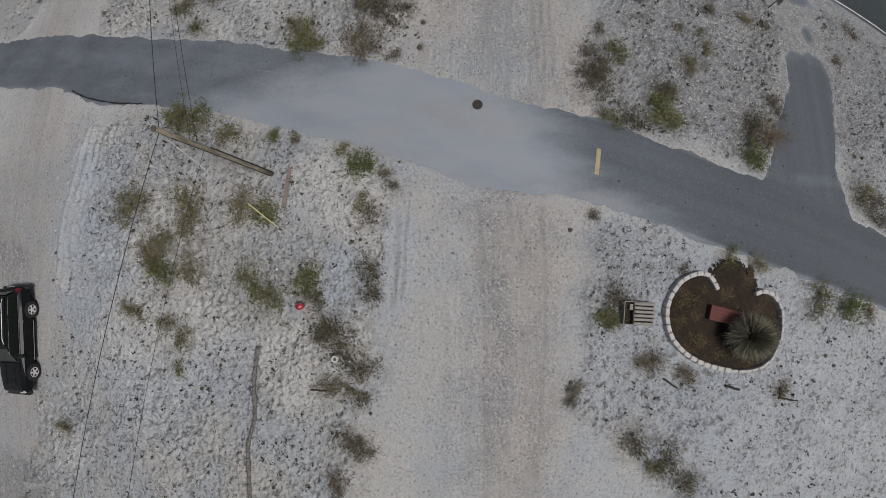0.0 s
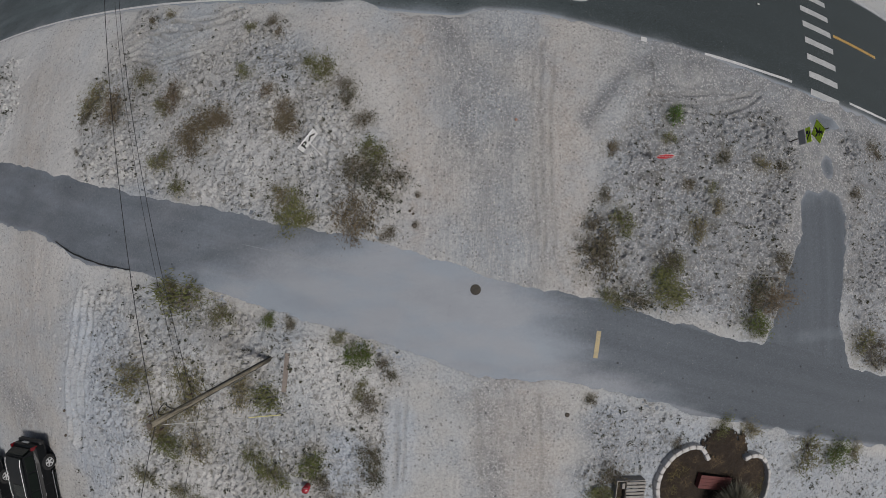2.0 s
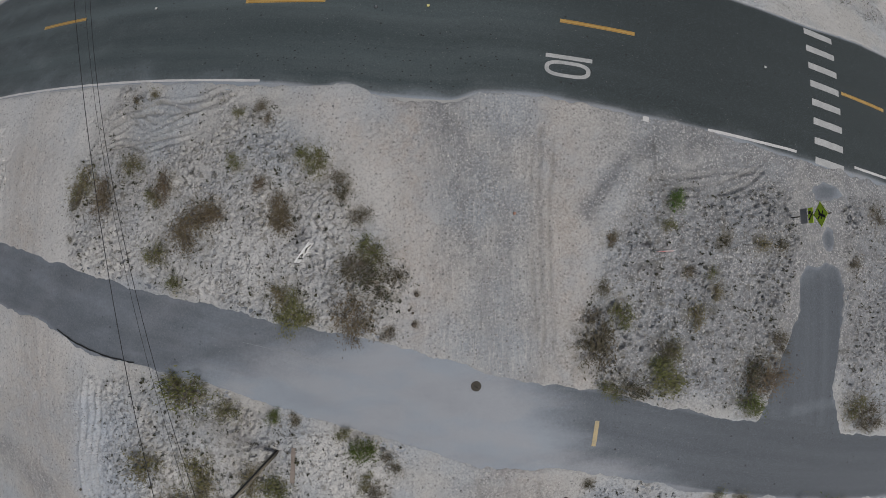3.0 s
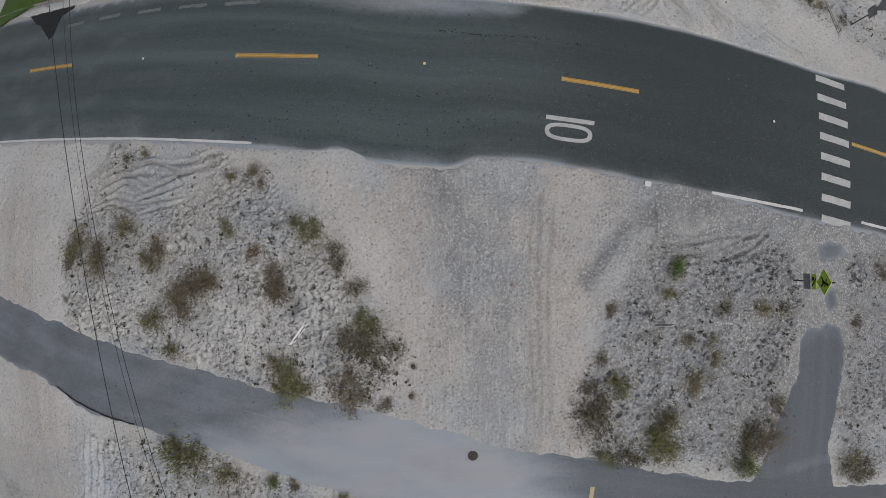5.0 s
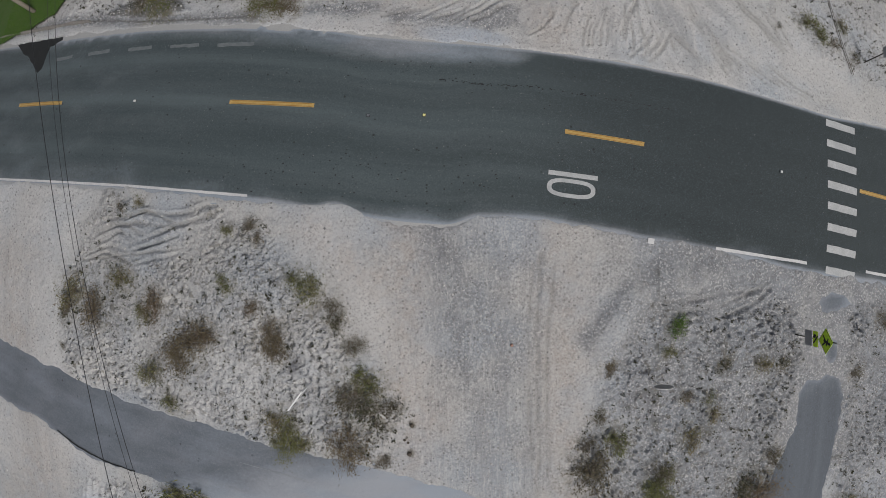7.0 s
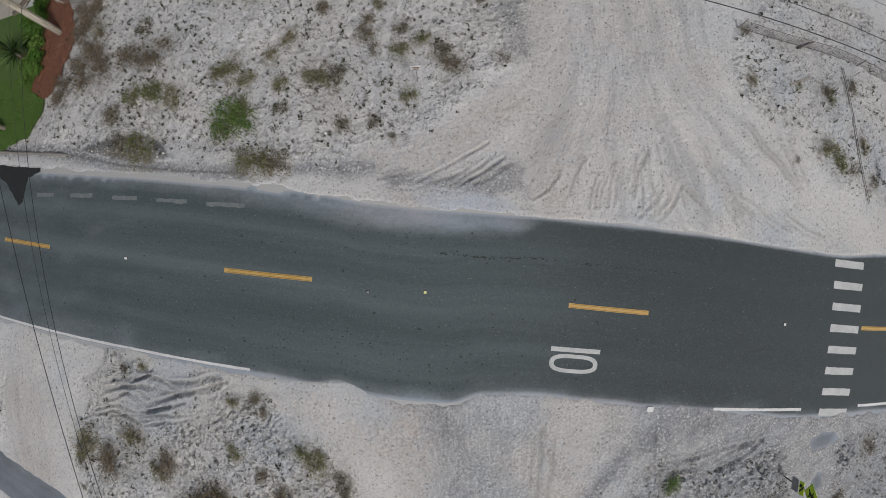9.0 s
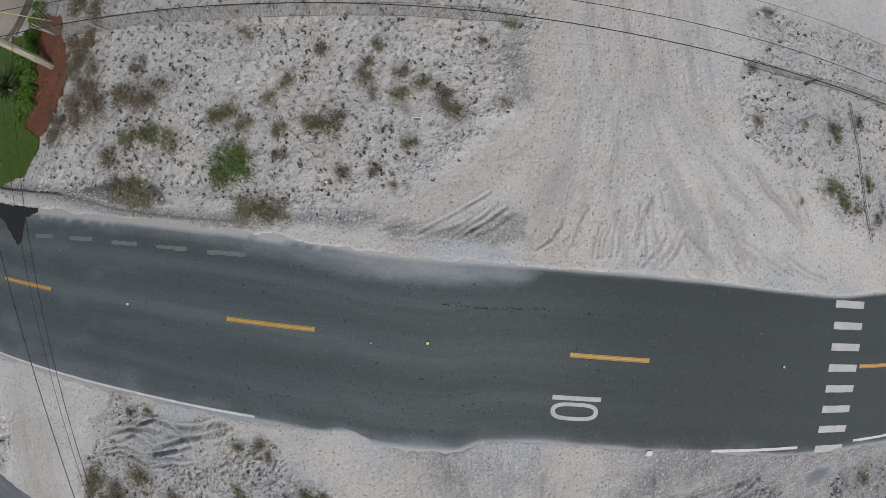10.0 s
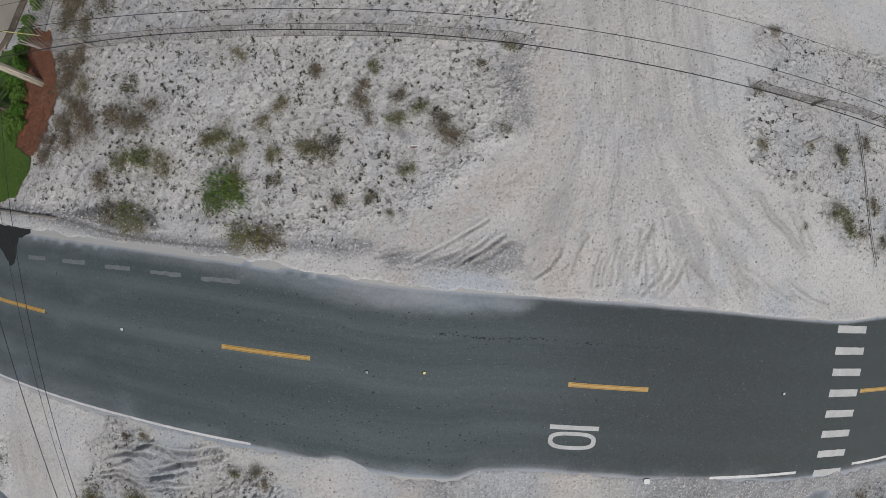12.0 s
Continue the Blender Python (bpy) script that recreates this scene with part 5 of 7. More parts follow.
def shrub_proto(kind, k):
    rng = random.Random(100 * ord(kind) + k)
    mat_, clumps, leaves, length, width, height, extra, label = KINDS[kind]
    v, f, heads = foliage(rng, 1.0, height, clumps, leaves, length, width)
    root = thing("shrub", Matrix.Translation((0, 0, -60)), label, "shrub", "shrubs on the sand")
    raw("foliage", v, f, mat_, root)
    v, f = twigs(rng, heads, extra, 1.0, height, 0.016)
    raw("branchwork", v, f, TWIG, root)
    return root


def plant_shrubs(rows, rng):
    for x, y, r, kind in rows:
        k = rng.randrange(3)
        m = stand(x, y, rng.uniform(0, 360), -0.01, r * 0.98) @ Matrix.Diagonal((rng.uniform(0.95, 1.35), rng.uniform(0.7, 0.95), rng.uniform(0.8, 1.15), 1))
        if (kind, k) not in protos:
            protos[kind, k] = shrub_proto(kind, k)
            protos[kind, k].matrix_basis = m
        else:
            ob = copy_thing(protos[kind, k], Matrix())
            ob.matrix_basis = m


shrub_rng = random.Random(7)
for rows in SHRUBS:
    plant_shrubs(rows, shrub_rng)
plant_shrubs(TUFTS, shrub_rng)


# ---- uncounted small growth, litter and stones ----
def scatter(n, seed, where, xr=(-24, 23), yr=(-22, 25)):
    rng = np.random.default_rng(seed)
    got = []
    while sum(map(len, got)) < n:
        p = np.column_stack([rng.uniform(*xr, 20000), rng.uniform(*yr, 20000)])
        got.append(p[rng.uniform(0, 1, len(p)) < where(p[:, 0], p[:, 1])])
    return np.concatenate(got)[:n]


def small_growth():
    def where(x, y):
        patch = smooth(-0.15, 0.8, vnoise(x, y, 1.6, 51) + 0.6 * vnoise(x, y, 0.45, 52)) * (1 + 0.9 * (inside(x, y, ISLE_NE) > 0) - 0.45 * (inside(x, y, ISLE_N) > 0))
        return roughness(x, y) * open_sand(x, y) * np.clip(0.2 + 0.3 * patch, 0, 1)
    rng = random.Random(21)
    verts, faces = [], []
    P = scatter(5500, 5, where)
    Z = rise(P[:, 0], P[:, 1]) + relief(P[:, 0], P[:, 1])
    for (x, y), z in zip(P, Z):
        s = rng.uniform(0.018, 0.042) * (1.9 if rng.random() < 0.08 else 1)
        for _ in range(rng.choice((3, 4, 5, 6))):
            a, t = rng.uniform(0, 6.283), rng.uniform(0.0, 0.9)
            d = Vector((math.cos(a) * math.cos(t), math.sin(a) * math.cos(t), math.sin(t))) * s * rng.uniform(0.7, 1.4)
            w = Vector((-math.sin(a), math.cos(a), rng.uniform(-0.4, 0.4))) * s * 0.6
            p = Vector((x + rng.gauss(0, 0.5) * s, y + rng.gauss(0, 0.5) * s, z + 0.006 + 0.4 * s * rng.random()))
            b = len(verts)
            verts += [p, p + d * 0.5 + w, p + d, p + d * 0.5 - w]
            faces += [(b, b + 1, b + 2), (b, b + 2, b + 3)]
    # denser little tufts among the sprigs
    T = np.concatenate([scatter(620, 15, lambda x, y: where(x, y) * 0.8),
                        scatter(620, 16, lambda x, y: 0.2 * smooth(0.1, 0.6, inside(x, y, ISLE_N)) * open_sand(x, y) * (0.3 + smooth(-0.2, 0.6, vnoise(x, y, 1.2, 53))), (-16, 5), (13, 25)),
                        scatter(200, 17, lambda x, y: 0.2 * np.maximum(smooth(0.1, 0.6, inside(x, y, ISLE_SW)), smooth(0.1, 0.6, inside(x, y, ISLE_NW))) * smooth(-0.1, 0.5, vnoise(x, y, 1.5, 54)))])
    Z = rise(T[:, 0], T[:, 1]) + relief(T[:, 0], T[:, 1])
    for (x, y), z in zip(T, Z):
        wide = rng.uniform(0.03, 0.085)
        for _ in range(rng.randrange(12, 24)):
            a, t = rng.uniform(0, 6.283), rng.uniform(-0.1, 1.1)
            d = Vector((math.cos(a) * math.cos(t), math.sin(a) * math.cos(t), math.sin(t))) * rng.uniform(0.03, 0.075)
            w = Vector((-math.sin(a), math.cos(a), rng.uniform(-0.4, 0.4))) * 0.014
            p = Vector((x + rng.gauss(0, 0.6) * wide, y + rng.gauss(0, 0.6) * wide, z + rng.uniform(0.0, 0.06)))
            b = len(verts)
            verts += [p, p + d * 0.5 + w, p + d, p + d * 0.5 - w]
            faces += [(b, b + 1, b + 2), (b, b + 2, b + 3)]
    ob = raw("low_growth", verts, faces, SPRIG)
    tagged(ob, "scattered dry sprigs and seedlings on the sand", "weeds", kind="stuff")


def dry_grass():
    """Thin blades and seedlings that thicken towards the shrubs."""
    rng = random.Random(61)
    for kinds, material, label in (("ogG", OLIVE, "thin olive grass growing loosely round the shrubs"), ("bd", BROWN, "thin dry brown grass growing loosely round the shrubs")):
        spots = []
        for x, y, r, kind in sum(SHRUBS, []):
            if kind in kinds and r > 0.2:
                turn, long_ = rng.uniform(0, 6.283), rng.uniform(1.0, 1.7)
                for _ in range(int(150 * r)):
                    a, b = rng.gauss(0, 0.52) * r * long_, rng.gauss(0, 0.52) * r
                    spots.append((x + a * math.cos(turn) - b * math.sin(turn), y + a * math.sin(turn) + b * math.cos(turn)))
        P = np.array(spots)
        P = P[open_sand(P[:, 0], P[:, 1])]
        Z = rise(P[:, 0], P[:, 1]) + relief(P[:, 0], P[:, 1])
        verts, faces = [], []
        for (x, y), z in zip(P, Z):
            for _ in range(rng.choice((1, 2, 3))):
                a, t = rng.uniform(0, 6.283), rng.uniform(0.1, 1.2)
                d = Vector((math.cos(a) * math.cos(t), math.sin(a) * math.cos(t), math.sin(t))) * rng.uniform(0.05, 0.12)
                w = Vector((-math.sin(a), math.cos(a), rng.uniform(-0.4, 0.4))) * rng.uniform(0.006, 0.010)
                p = Vector((x, y, z))
                b = len(verts)
                verts += [p, p + d * 0.5 + w, p + d, p + d * 0.5 - w]
                faces += [(b, b + 1, b + 2), (b, b + 2, b + 3)]
        tagged(raw("dry_grass", verts, faces, material), label, "grass", kind="stuff")


def pebbles():
    def where(x, y):
        return open_sand(x, y) * (0.12 + 0.88 * smooth(0.2, 0.8, dark_ground(x, y)))
    rng = random.Random(22)
    verts, faces = [], []
    P = scatter(32000, 6, where)
    Z = rise(P[:, 0], P[:, 1]) + relief(P[:, 0], P[:, 1])
    for (x, y), z in zip(P, Z):
        s = rng.uniform(0.012, 0.032) * (1.8 if rng.random() < 0.05 else 1)
        b = len(verts)
        for k in range(5):
            a = 1.2566 * k + rng.uniform(-0.3, 0.3)
            verts.append((x + s * math.cos(a) * rng.uniform(0.8, 1.3), y + s * math.sin(a) * rng.uniform(0.8, 1.3), z - 0.004))
        verts.append((x, y, z + s * rng.uniform(0.5, 0.9)))
        faces += [(b + k, b + (k + 1) % 5, b + 5) for k in range(5)]
    ob = raw("pebbles", verts, faces, STONES)
    tagged(ob, "loose small stones and shell bits on the sand", "pebbles", kind="stuff")


STONES = leafy("mixed_small_stones", (0.16, 0.16, 0.165), (0.60, 0.585, 0.57), (0.36, 0.345, 0.335))
small_growth()
dry_grass()
pebbles()


# ---- power poles and cables ----
def power_pole(x, y, lean, height, r0, r1, label, timber=None, conduit=True):
    base = stand(x, y, 0, -0.05)
    root = thing("power_pole", base, label, "pole", "power poles")
    tip = Vector((lean[0], lean[1], height))
    axis = [Vector((0, 0, -0.1)).lerp(tip, k / 6) for k in range(7)]
    part("shaft", tube(axis, [r0 + (r1 - r0) * k / 6 for k in range(7)], 14), timber or WOOD, root, "", True)
    if conduit:
        off = Vector((0.03, r0 * 0.92, 0))
        part("conduit", tube([off + tip * (k / 5) * 0.62 for k in range(6)], 0.028, 6), PLASTIC, root, "dark cable conduit")
        part("ground_wire", tube([Vector((r0 * 0.3, -r0 * 0.98, 0)) + tip * (k / 5) * 0.9 for k in range(6)], 0.012, 5), CABLE, root)
    up = tip.normalized()
    part("top_cap", tube([tip - up * 0.01, tip + up * 0.02], r1 * 1.02, 14), DARKWOOD, root, "dark weathered cut top")
    for s, z in ((1, 0.25), (-1, 0.55), (1, 1.5)):
        c = tip - up * z
        bm = tube([c, c + Vector((0.0, 0.22 * s, 0.05)), c + Vector((0.0, 0.25 * s, 0.2))], [0.012, 0.012, 0.010], 6)
        br = part("bracket", bm, STEEL, root, "galvanised bracket")
        part("insulator", tube([c + Vector((0, 0.25 * s, 0.16 + 0.05 * k)) for k in range(4)], [0.016, 0.028, 0.028, 0.014], 8), PORCELAIN, br, "brown porcelain insulator", True)
    loop = [tip - up * 0.5 + Vector((0.18 * math.sin(a), 0.22 + 0.16 * math.cos(a), 0.12 * math.sin(2 * a))) for a in np.linspace(0, 5.2, 14)]
    part("jumper_wire", tube(loop, 0.012, 5), CABLE, root)
    return base @ tip


pole_a_top = power_pole(-6.42, -8.45, (-0.42, -0.20), 4.85, 0.086, 0.078, "weathered wooden power pole rising from scrubby sand", POLEWOOD)
pole_n_top = power_pole(-16.68, 20.1, (0.0, 0.0), 4.4, 0.165, 0.15, "pale weathered wooden power pole beside a mulch bed", GRAINWOOD, False)
power_pole(-19.6, 15.9, (-0.3, 0.1), 4.4, 0.12, 0.10, "brown wooden power pole at the edge of a lawn", None, False)


def cable(pts, r, label="thin black overhead cable", sag=0.25):
    """pts: x, y and height over the ground, eased into one hanging line."""
    P = np.array(pts, float)
    s = np.r_[0, np.cumsum(np.hypot(*np.diff(P[:, :2], axis=0).T))]
    t = np.linspace(0, s[-1], 44)
    X, Y, H = (np.interp(t, s, P[:, k]) for k in range(3))
    if len(P) > 2:
        for _ in range(30):
            for a in (X, Y, H):
                a[1:-1] = (a[:-2] + 2 * a[1:-1] + a[2:]) / 4
    H = H - sag * np.sin(np.pi * t / t[-1])
    bm = tube([(x, y, gz(x, y) + h) for x, y, h in zip(X, Y, H)], r, 5)
    ob = part("overhead_cable", bm, CABLE)
    tagged(ob, label, "cable", "overhead cables")


cable([(-7.35, -9.42, 4.75), (-15.45, 20.9, 4.5)], 0.009, sag=1.1)
cable([(-7.05, -9.1, 3.6), (-15.3, 20.5, 2.7)], 0.008, sag=0.0)
cable([(-7.15, -9.2, 3.75), (-15.4, 20.5, 3.1)], 0.0055, sag=0.2)
cable([(-7.35, -9.42, 4.75), (-16.4, -38.4, 4.5)], 0.009)
cable([(-7.0, -9.1, 3.3), (-15.0, -38.0, 3.2)], 0.007)
cable([(-17.5, 20.09, 3.4), (-8, 20.68, 2.9), (2, 20.0, 2.6), (12, 17.93, 2.6), (24, 14.4, 2.6)], 0.0145, "thick black overhead cable above a leaning fence", 0.0)
cable([(-17.5, 21.0, 3.7), (-8, 21.2, 3.2), (2, 20.6, 2.9), (12, 18.66, 2.9), (24, 14.8, 2.9)], 0.010, sag=0.0)
cable([(-17.5, 21.6, 4.0), (-8, 22.3, 3.4), (2, 21.9, 3.1), (12, 19.9, 3.1), (24, 16.2, 3.1)], 0.006, sag=0.0)


def guy_wire(top, anchor, share, label):
    root = thing("guy_wire", stand(*anchor), label, "guy wire")
    inv = root.matrix_world.inverted()
    a, t = inv @ Vector((*anchor, gz(*anchor) + 0.02)), inv @ top
    part("wire", tube([a, a.lerp(t, 0.5), t], 0.005, 5), STEEL, root)
    part("strain_rod", tube([a.lerp(t, 0.66), a.lerp(t, 0.93)], 0.009, 6), PALESTEEL, root, "pale strain insulator rod")
    part("guard", tube([a.lerp(t, 0.02), a.lerp(t, share)], 0.018, 8), YELLOWGUARD, root, "bright yellow plastic guard")
    part("anchor_eye", tube([a - Vector((0, 0, 0.1)), a + Vector((0, 0, 0.08))], 0.03, 6), RUST, root)


guy_wire(pole_a_top, (-5.98, -10.53), 0.33, "guy wire with a yellow guard on a wooden pole")
guy_wire(pole_n_top, (-17.3, 22.4), 0.4, "guy wire with a yellow guard behind a hedge")


# ---- parked vehicles ----
def ring_at(y, half, z0, z1, top, r=0.12):
    """A rounded body section at y: half width, sill and shoulder heights, width at the top."""
    pts = []
    for x, z in ((-half + r, z0), (half - r, z0), (half, z0 + r), (half, z1 - r), (top, z1), (-top, z1), (-half, z1 - r), (-half, z0 + r)):
        pts.append((x, y, z))
    return pts


def suv(m, label):
    root = thing("suv", m, label, "car", "parked vehicles")
    secs = [(-2.28, 0.80, 0.42, 0.92, 0.72), (-2.2, 0.88, 0.34, 0.98, 0.78), (-1.5, 0.915, 0.28, 0.98, 0.84), (0.6, 0.915, 0.28, 0.96, 0.84),
            (1.5, 0.905, 0.28, 0.93, 0.78), (2.1, 0.86, 0.32, 0.86, 0.70), (2.3, 0.74, 0.42, 0.74, 0.58)]
    body = part("body", loft([ring_at(*s) for s in secs]), CARPAINT, root)
    bm = boxed(1.42, 1.02, 0.05, Matrix.Translation((0, 1.42, 0.925)) @ Matrix.Rotation(radians(-5), 4, "X"), 0.02)
    hood = part("hood", bm, CARPAINT, root)
    for s in (0.32, -0.32):
        part("hood_crease", boxed(0.04, 0.9, 0.02, Matrix.Translation((s, 1.42, 0.955)) @ Matrix.Rotation(radians(-5), 4, "X"), 0.006), CARPAINT, hood)
    cabin = [[(-w, y, z) for w, y, z in ((0.80, -2.16, 0.95), (0.68, -1.98, 1.52), (0.66, -0.1, 1.56), (0.66, 0.18, 1.52), (0.80, 0.86, 0.95))],
             [(w, y, z) for w, y, z in ((0.80, -2.16, 0.95), (0.68, -1.98, 1.52), (0.66, -0.1, 1.56), (0.66, 0.18, 1.52), (0.80, 0.86, 0.95))]]
    part("cabin", loft(cabin), CARPAINT, root)
    part("roof", boxed(1.26, 2.1, 0.05, Matrix.Translation((0, -0.9, 1.56)), 0.022), CARPAINT, root)
    part("sunroof", boxed(0.8, 0.55, 0.012, Matrix.Translation((0, -0.35, 1.59)), 0.004), GLASS, root, "dark glass sunroof")
    part("windscreen", boxed(1.28, 0.80, 0.02, Matrix.Translation((0, 0.53, 1.255)) @ Matrix.Rotation(radians(-39.5), 4, "X"), 0.008), GLASS, root, "dark windscreen")
    part("rear_window", boxed(1.22, 0.03, 0.42, Matrix.Translation((0, -2.10, 1.25)) @ Matrix.Rotation(radians(-17.5), 4, "X"), 0.008), GLASS, root, "dark rear window")
    for s in (1, -1):
        tilt = Matrix.Rotation(radians(-13.5 * s), 4, "Y")
        for y, ln in ((0.12, 0.72), (-0.72, 0.82), (-1.58, 0.72)):
            part("side_window", boxed(0.02, ln, 0.40, Matrix.Translation((0.748 * s, y, 1.25)) @ tilt, 0.006), GLASS, root, "dark tinted side window")
        part("window_trim", boxed(0.02, 2.5, 0.025, Matrix.Translation((0.815 * s, -0.72, 1.0)), 0.006), CHROME, root, "bright trim under the windows")
        rail = part("roof_rail", tube([(0.57 * s, -1.9, 1.6), (0.57 * s, -1.7, 1.66), (0.57 * s, -0.2, 1.67), (0.57 * s, 0.02, 1.6)], 0.016, 6), ALLOY, root, "silver roof rail")
        part("side_step", boxed(0.06, 1.75, 0.04, Matrix.Translation((0.885 * s, 0.0, 0.30)), 0.015), CHROME, root, "bright side step")
        mir = part("wing_mirror", boxed(0.22, 0.12, 0.16, Matrix.Translation((0.99 * s, 0.62, 1.04)), 0.035), PLASTIC, root)
        part("mirror_glass", boxed(0.15, 0.01, 0.11, Matrix.Translation((0.99 * s, 0.556, 1.04))), GLASS, mir)
        part("tail_light", boxed(0.09, 0.16, 0.34, Matrix.Translation((0.80 * s, -2.2, 0.92)), 0.03), REDLENS, root, "red tail light")
        part("headlight", boxed(0.30, 0.14, 0.14, Matrix.Translation((0.62 * s, 2.17, 0.74)), 0.03), CLEARLENS, root, "clear headlight")
        for y in (0.05, -0.85):
            part("door_handle", boxed(0.03, 0.15, 0.03, Matrix.Translation((0.925 * s, y, 0.86)), 0.008), CHROME, root)
            part("door_seam", boxed(0.012, 0.012, 0.55, Matrix.Translation((0.915 * s, y + 0.5, 0.65))), PLASTIC, root)
        for y in (1.40, -1.32):
            wheel_arch = disc(0.37, 0.05, 28)
            wheel_arch.transform(Matrix.Translation((0.905 * s, y, 0.38)) @ Matrix.Rotation(radians(90), 4, "Y"))
            part("wheel_arch", wheel_arch, PLASTIC, root)
            w = new("wheel")
            w.parent = root
            w.matrix_local = Matrix.Translation((0.84 * s, y, 0.36)) @ Matrix.Rotation(radians(90 * s), 4, "Y")
            prof = [(0.22, -0.11), (0.315, -0.12), (0.335, -0.08), (0.335, 0.08), (0.315, 0.12), (0.22, 0.11)]
            bm = bmesh.new()
            rings = [[bm.verts.new((r * math.cos(a), r * math.sin(a), z)) for r, z in prof] for a in np.linspace(0, 2 * math.pi, 29)[:-1]]
            for a, b in zip(rings, rings[1:] + rings[:1]):
                for k in range(len(prof)):
                    bm.faces.new((a[k], a[(k + 1) % 6], b[(k + 1) % 6], b[k]))
            part("tyre", bm, RUBBER, w, "", True)
            bm = bmesh.new()
            bmesh.ops.create_cone(bm, cap_ends=True, segments=20, radius1=0.07, radius2=0.05, depth=0.06, matrix=Matrix.Translation((0, 0, 0.10)))
            for k in range(5):
                box(bm, 0.17, 0.07, 0.03, Matrix.Rotation(2 * math.pi * k / 5, 4, "Z") @ Matrix.Translation((0.11, 0, 0.095)), 0.008)
            for k in range(20):
                a = 2 * math.pi * k / 20
                box(bm, 0.025, 0.07, 0.05, Matrix.Rotation(a, 4, "Z") @ Matrix.Translation((0.20, 0, 0.09)))
            part("rim", bm, ALLOY, w, "silver five-spoke alloy rim")
    part("rear_bumper", boxed(1.72, 0.22, 0.26, Matrix.Translation((0, -2.28, 0.5)), 0.06), PLASTIC, root)
    part("front_bumper", boxed(1.60, 0.22, 0.26, Matrix.Translation((0, 2.26, 0.48)), 0.06), PLASTIC, root)
    part("number_plate", boxed(0.46, 0.02, 0.14, Matrix.Translation((0, -2.35, 0.78)), 0.004), SIGNWHITE, root)
    part("rear_wiper", boxed(0.5, 0.02, 0.02, Matrix.Translation((0.1, -2.17, 1.1))), PLASTIC, root)
    part("aerial", tube([(0.5, 0.95, 0.95), (0.5, 0.75, 1.5)], 0.006, 5), PLASTIC, root)
    return root


first = suv(stand(-17.82, -14.33, 180.5, 0.0) @ Matrix.Diagonal((0.86, 0.96, 0.62, 1)), "black four-door SUV with silver roof rails, parked on sand")
second = copy_thing(first, Matrix())
second.matrix_basis = stand(-21.1, -15.5, 182, 0.0) @ Matrix.Diagonal((0.86, 0.96, 0.62, 1))
tagged(second, "black SUV with silver wheels, parked beside another one")


# ---- planter, bench, spiky plant and crate ----
def curve_through(pts, step_len, closed=False):
    """Evenly spaced points on a smooth line through pts, with the direction at each."""
    P = [Vector((*p, 0)) for p in pts]
    fine = []
    for i in range(len(P) - 1):
        a, b, c, d = P[max(i - 1, 0)], P[i], P[i + 1], P[min(i + 2, len(P) - 1)]
        for k in range(20):
            t = k / 20
            fine.append(0.5 * (2 * b + (c - a) * t + (2 * a - 5 * b + 4 * c - d) * t * t + (3 * b - a - 3 * c + d) * t ** 3))
    fine.append(P[-1])
    s = np.r_[0, np.cumsum([(q - p).length for p, q in zip(fine, fine[1:])])]
    n = max(2, round(s[-1] / step_len))
    at = np.linspace(0, s[-1], n + 1)
    X, Y = np.interp(at, s, [p.x for p in fine]), np.interp(at, s, [p.y for p in fine])
    return list(zip(X, Y))


def planter():
    root = thing("planter", stand(10.7, -13.7), "oval planter edged with pale scalloped concrete blocks, filled with mulch", "planter")
    inv = root.matrix_world.inverted()
    line = curve_through(PLANTER, 0.30)
    shapes = []
    rng = random.Random(3)
    for k in range(4):
        bm = bmesh.new()
        box(bm, 0.285 + 0.006 * k, 0.175, 0.26, Matrix.Translation((0, 0, 0.08)), 0.045)
        me = bpy.data.meshes.new("block")
        bm.to_mesh(me)
        bm.free()
        me.materials.append(BLOCK)
        shapes.append(me)
    for (ax, ay), (bx, by) in zip(line, line[1:]):
        ob = new("block", shapes[rng.randrange(4)])
        ob.parent = root
        ob.matrix_local = inv @ stand((ax + bx) / 2, (ay + by) / 2, math.degrees(math.atan2(by - ay, bx - ax)) + rng.uniform(-4, 4), rng.uniform(-0.02, 0.015)) @ Matrix.Diagonal((1, 0.62 if ax > 10.6 and ay < -12.9 else 1.0, 1, 1))
    bed = sheet("mulch", np.arange(7.9, 13.4, 0.028), np.arange(-15.7, -11.2, 0.028),
                lambda X, Y: rise(X, Y) + 0.05 + 0.03 * vnoise(X, Y, 0.5, 61) + 0.018 * vnoise(X, Y, 0.14, 62), MULCH,
                keep=lambda X, Y: np.maximum(inside(X, Y, PLANTER) + 0.02, inside(X, Y, SPILL) + 0.16 * vnoise(X, Y, 0.3, 63) + 0.12 * vnoise(X, Y, 0.14, 64) + 0.22 * vnoise(X, Y, 0.07, 65)) > 0)
    bed.parent = root
    bed.matrix_parent_inverse = inv
    bed["label"] = "dark brown mulch"


planter()


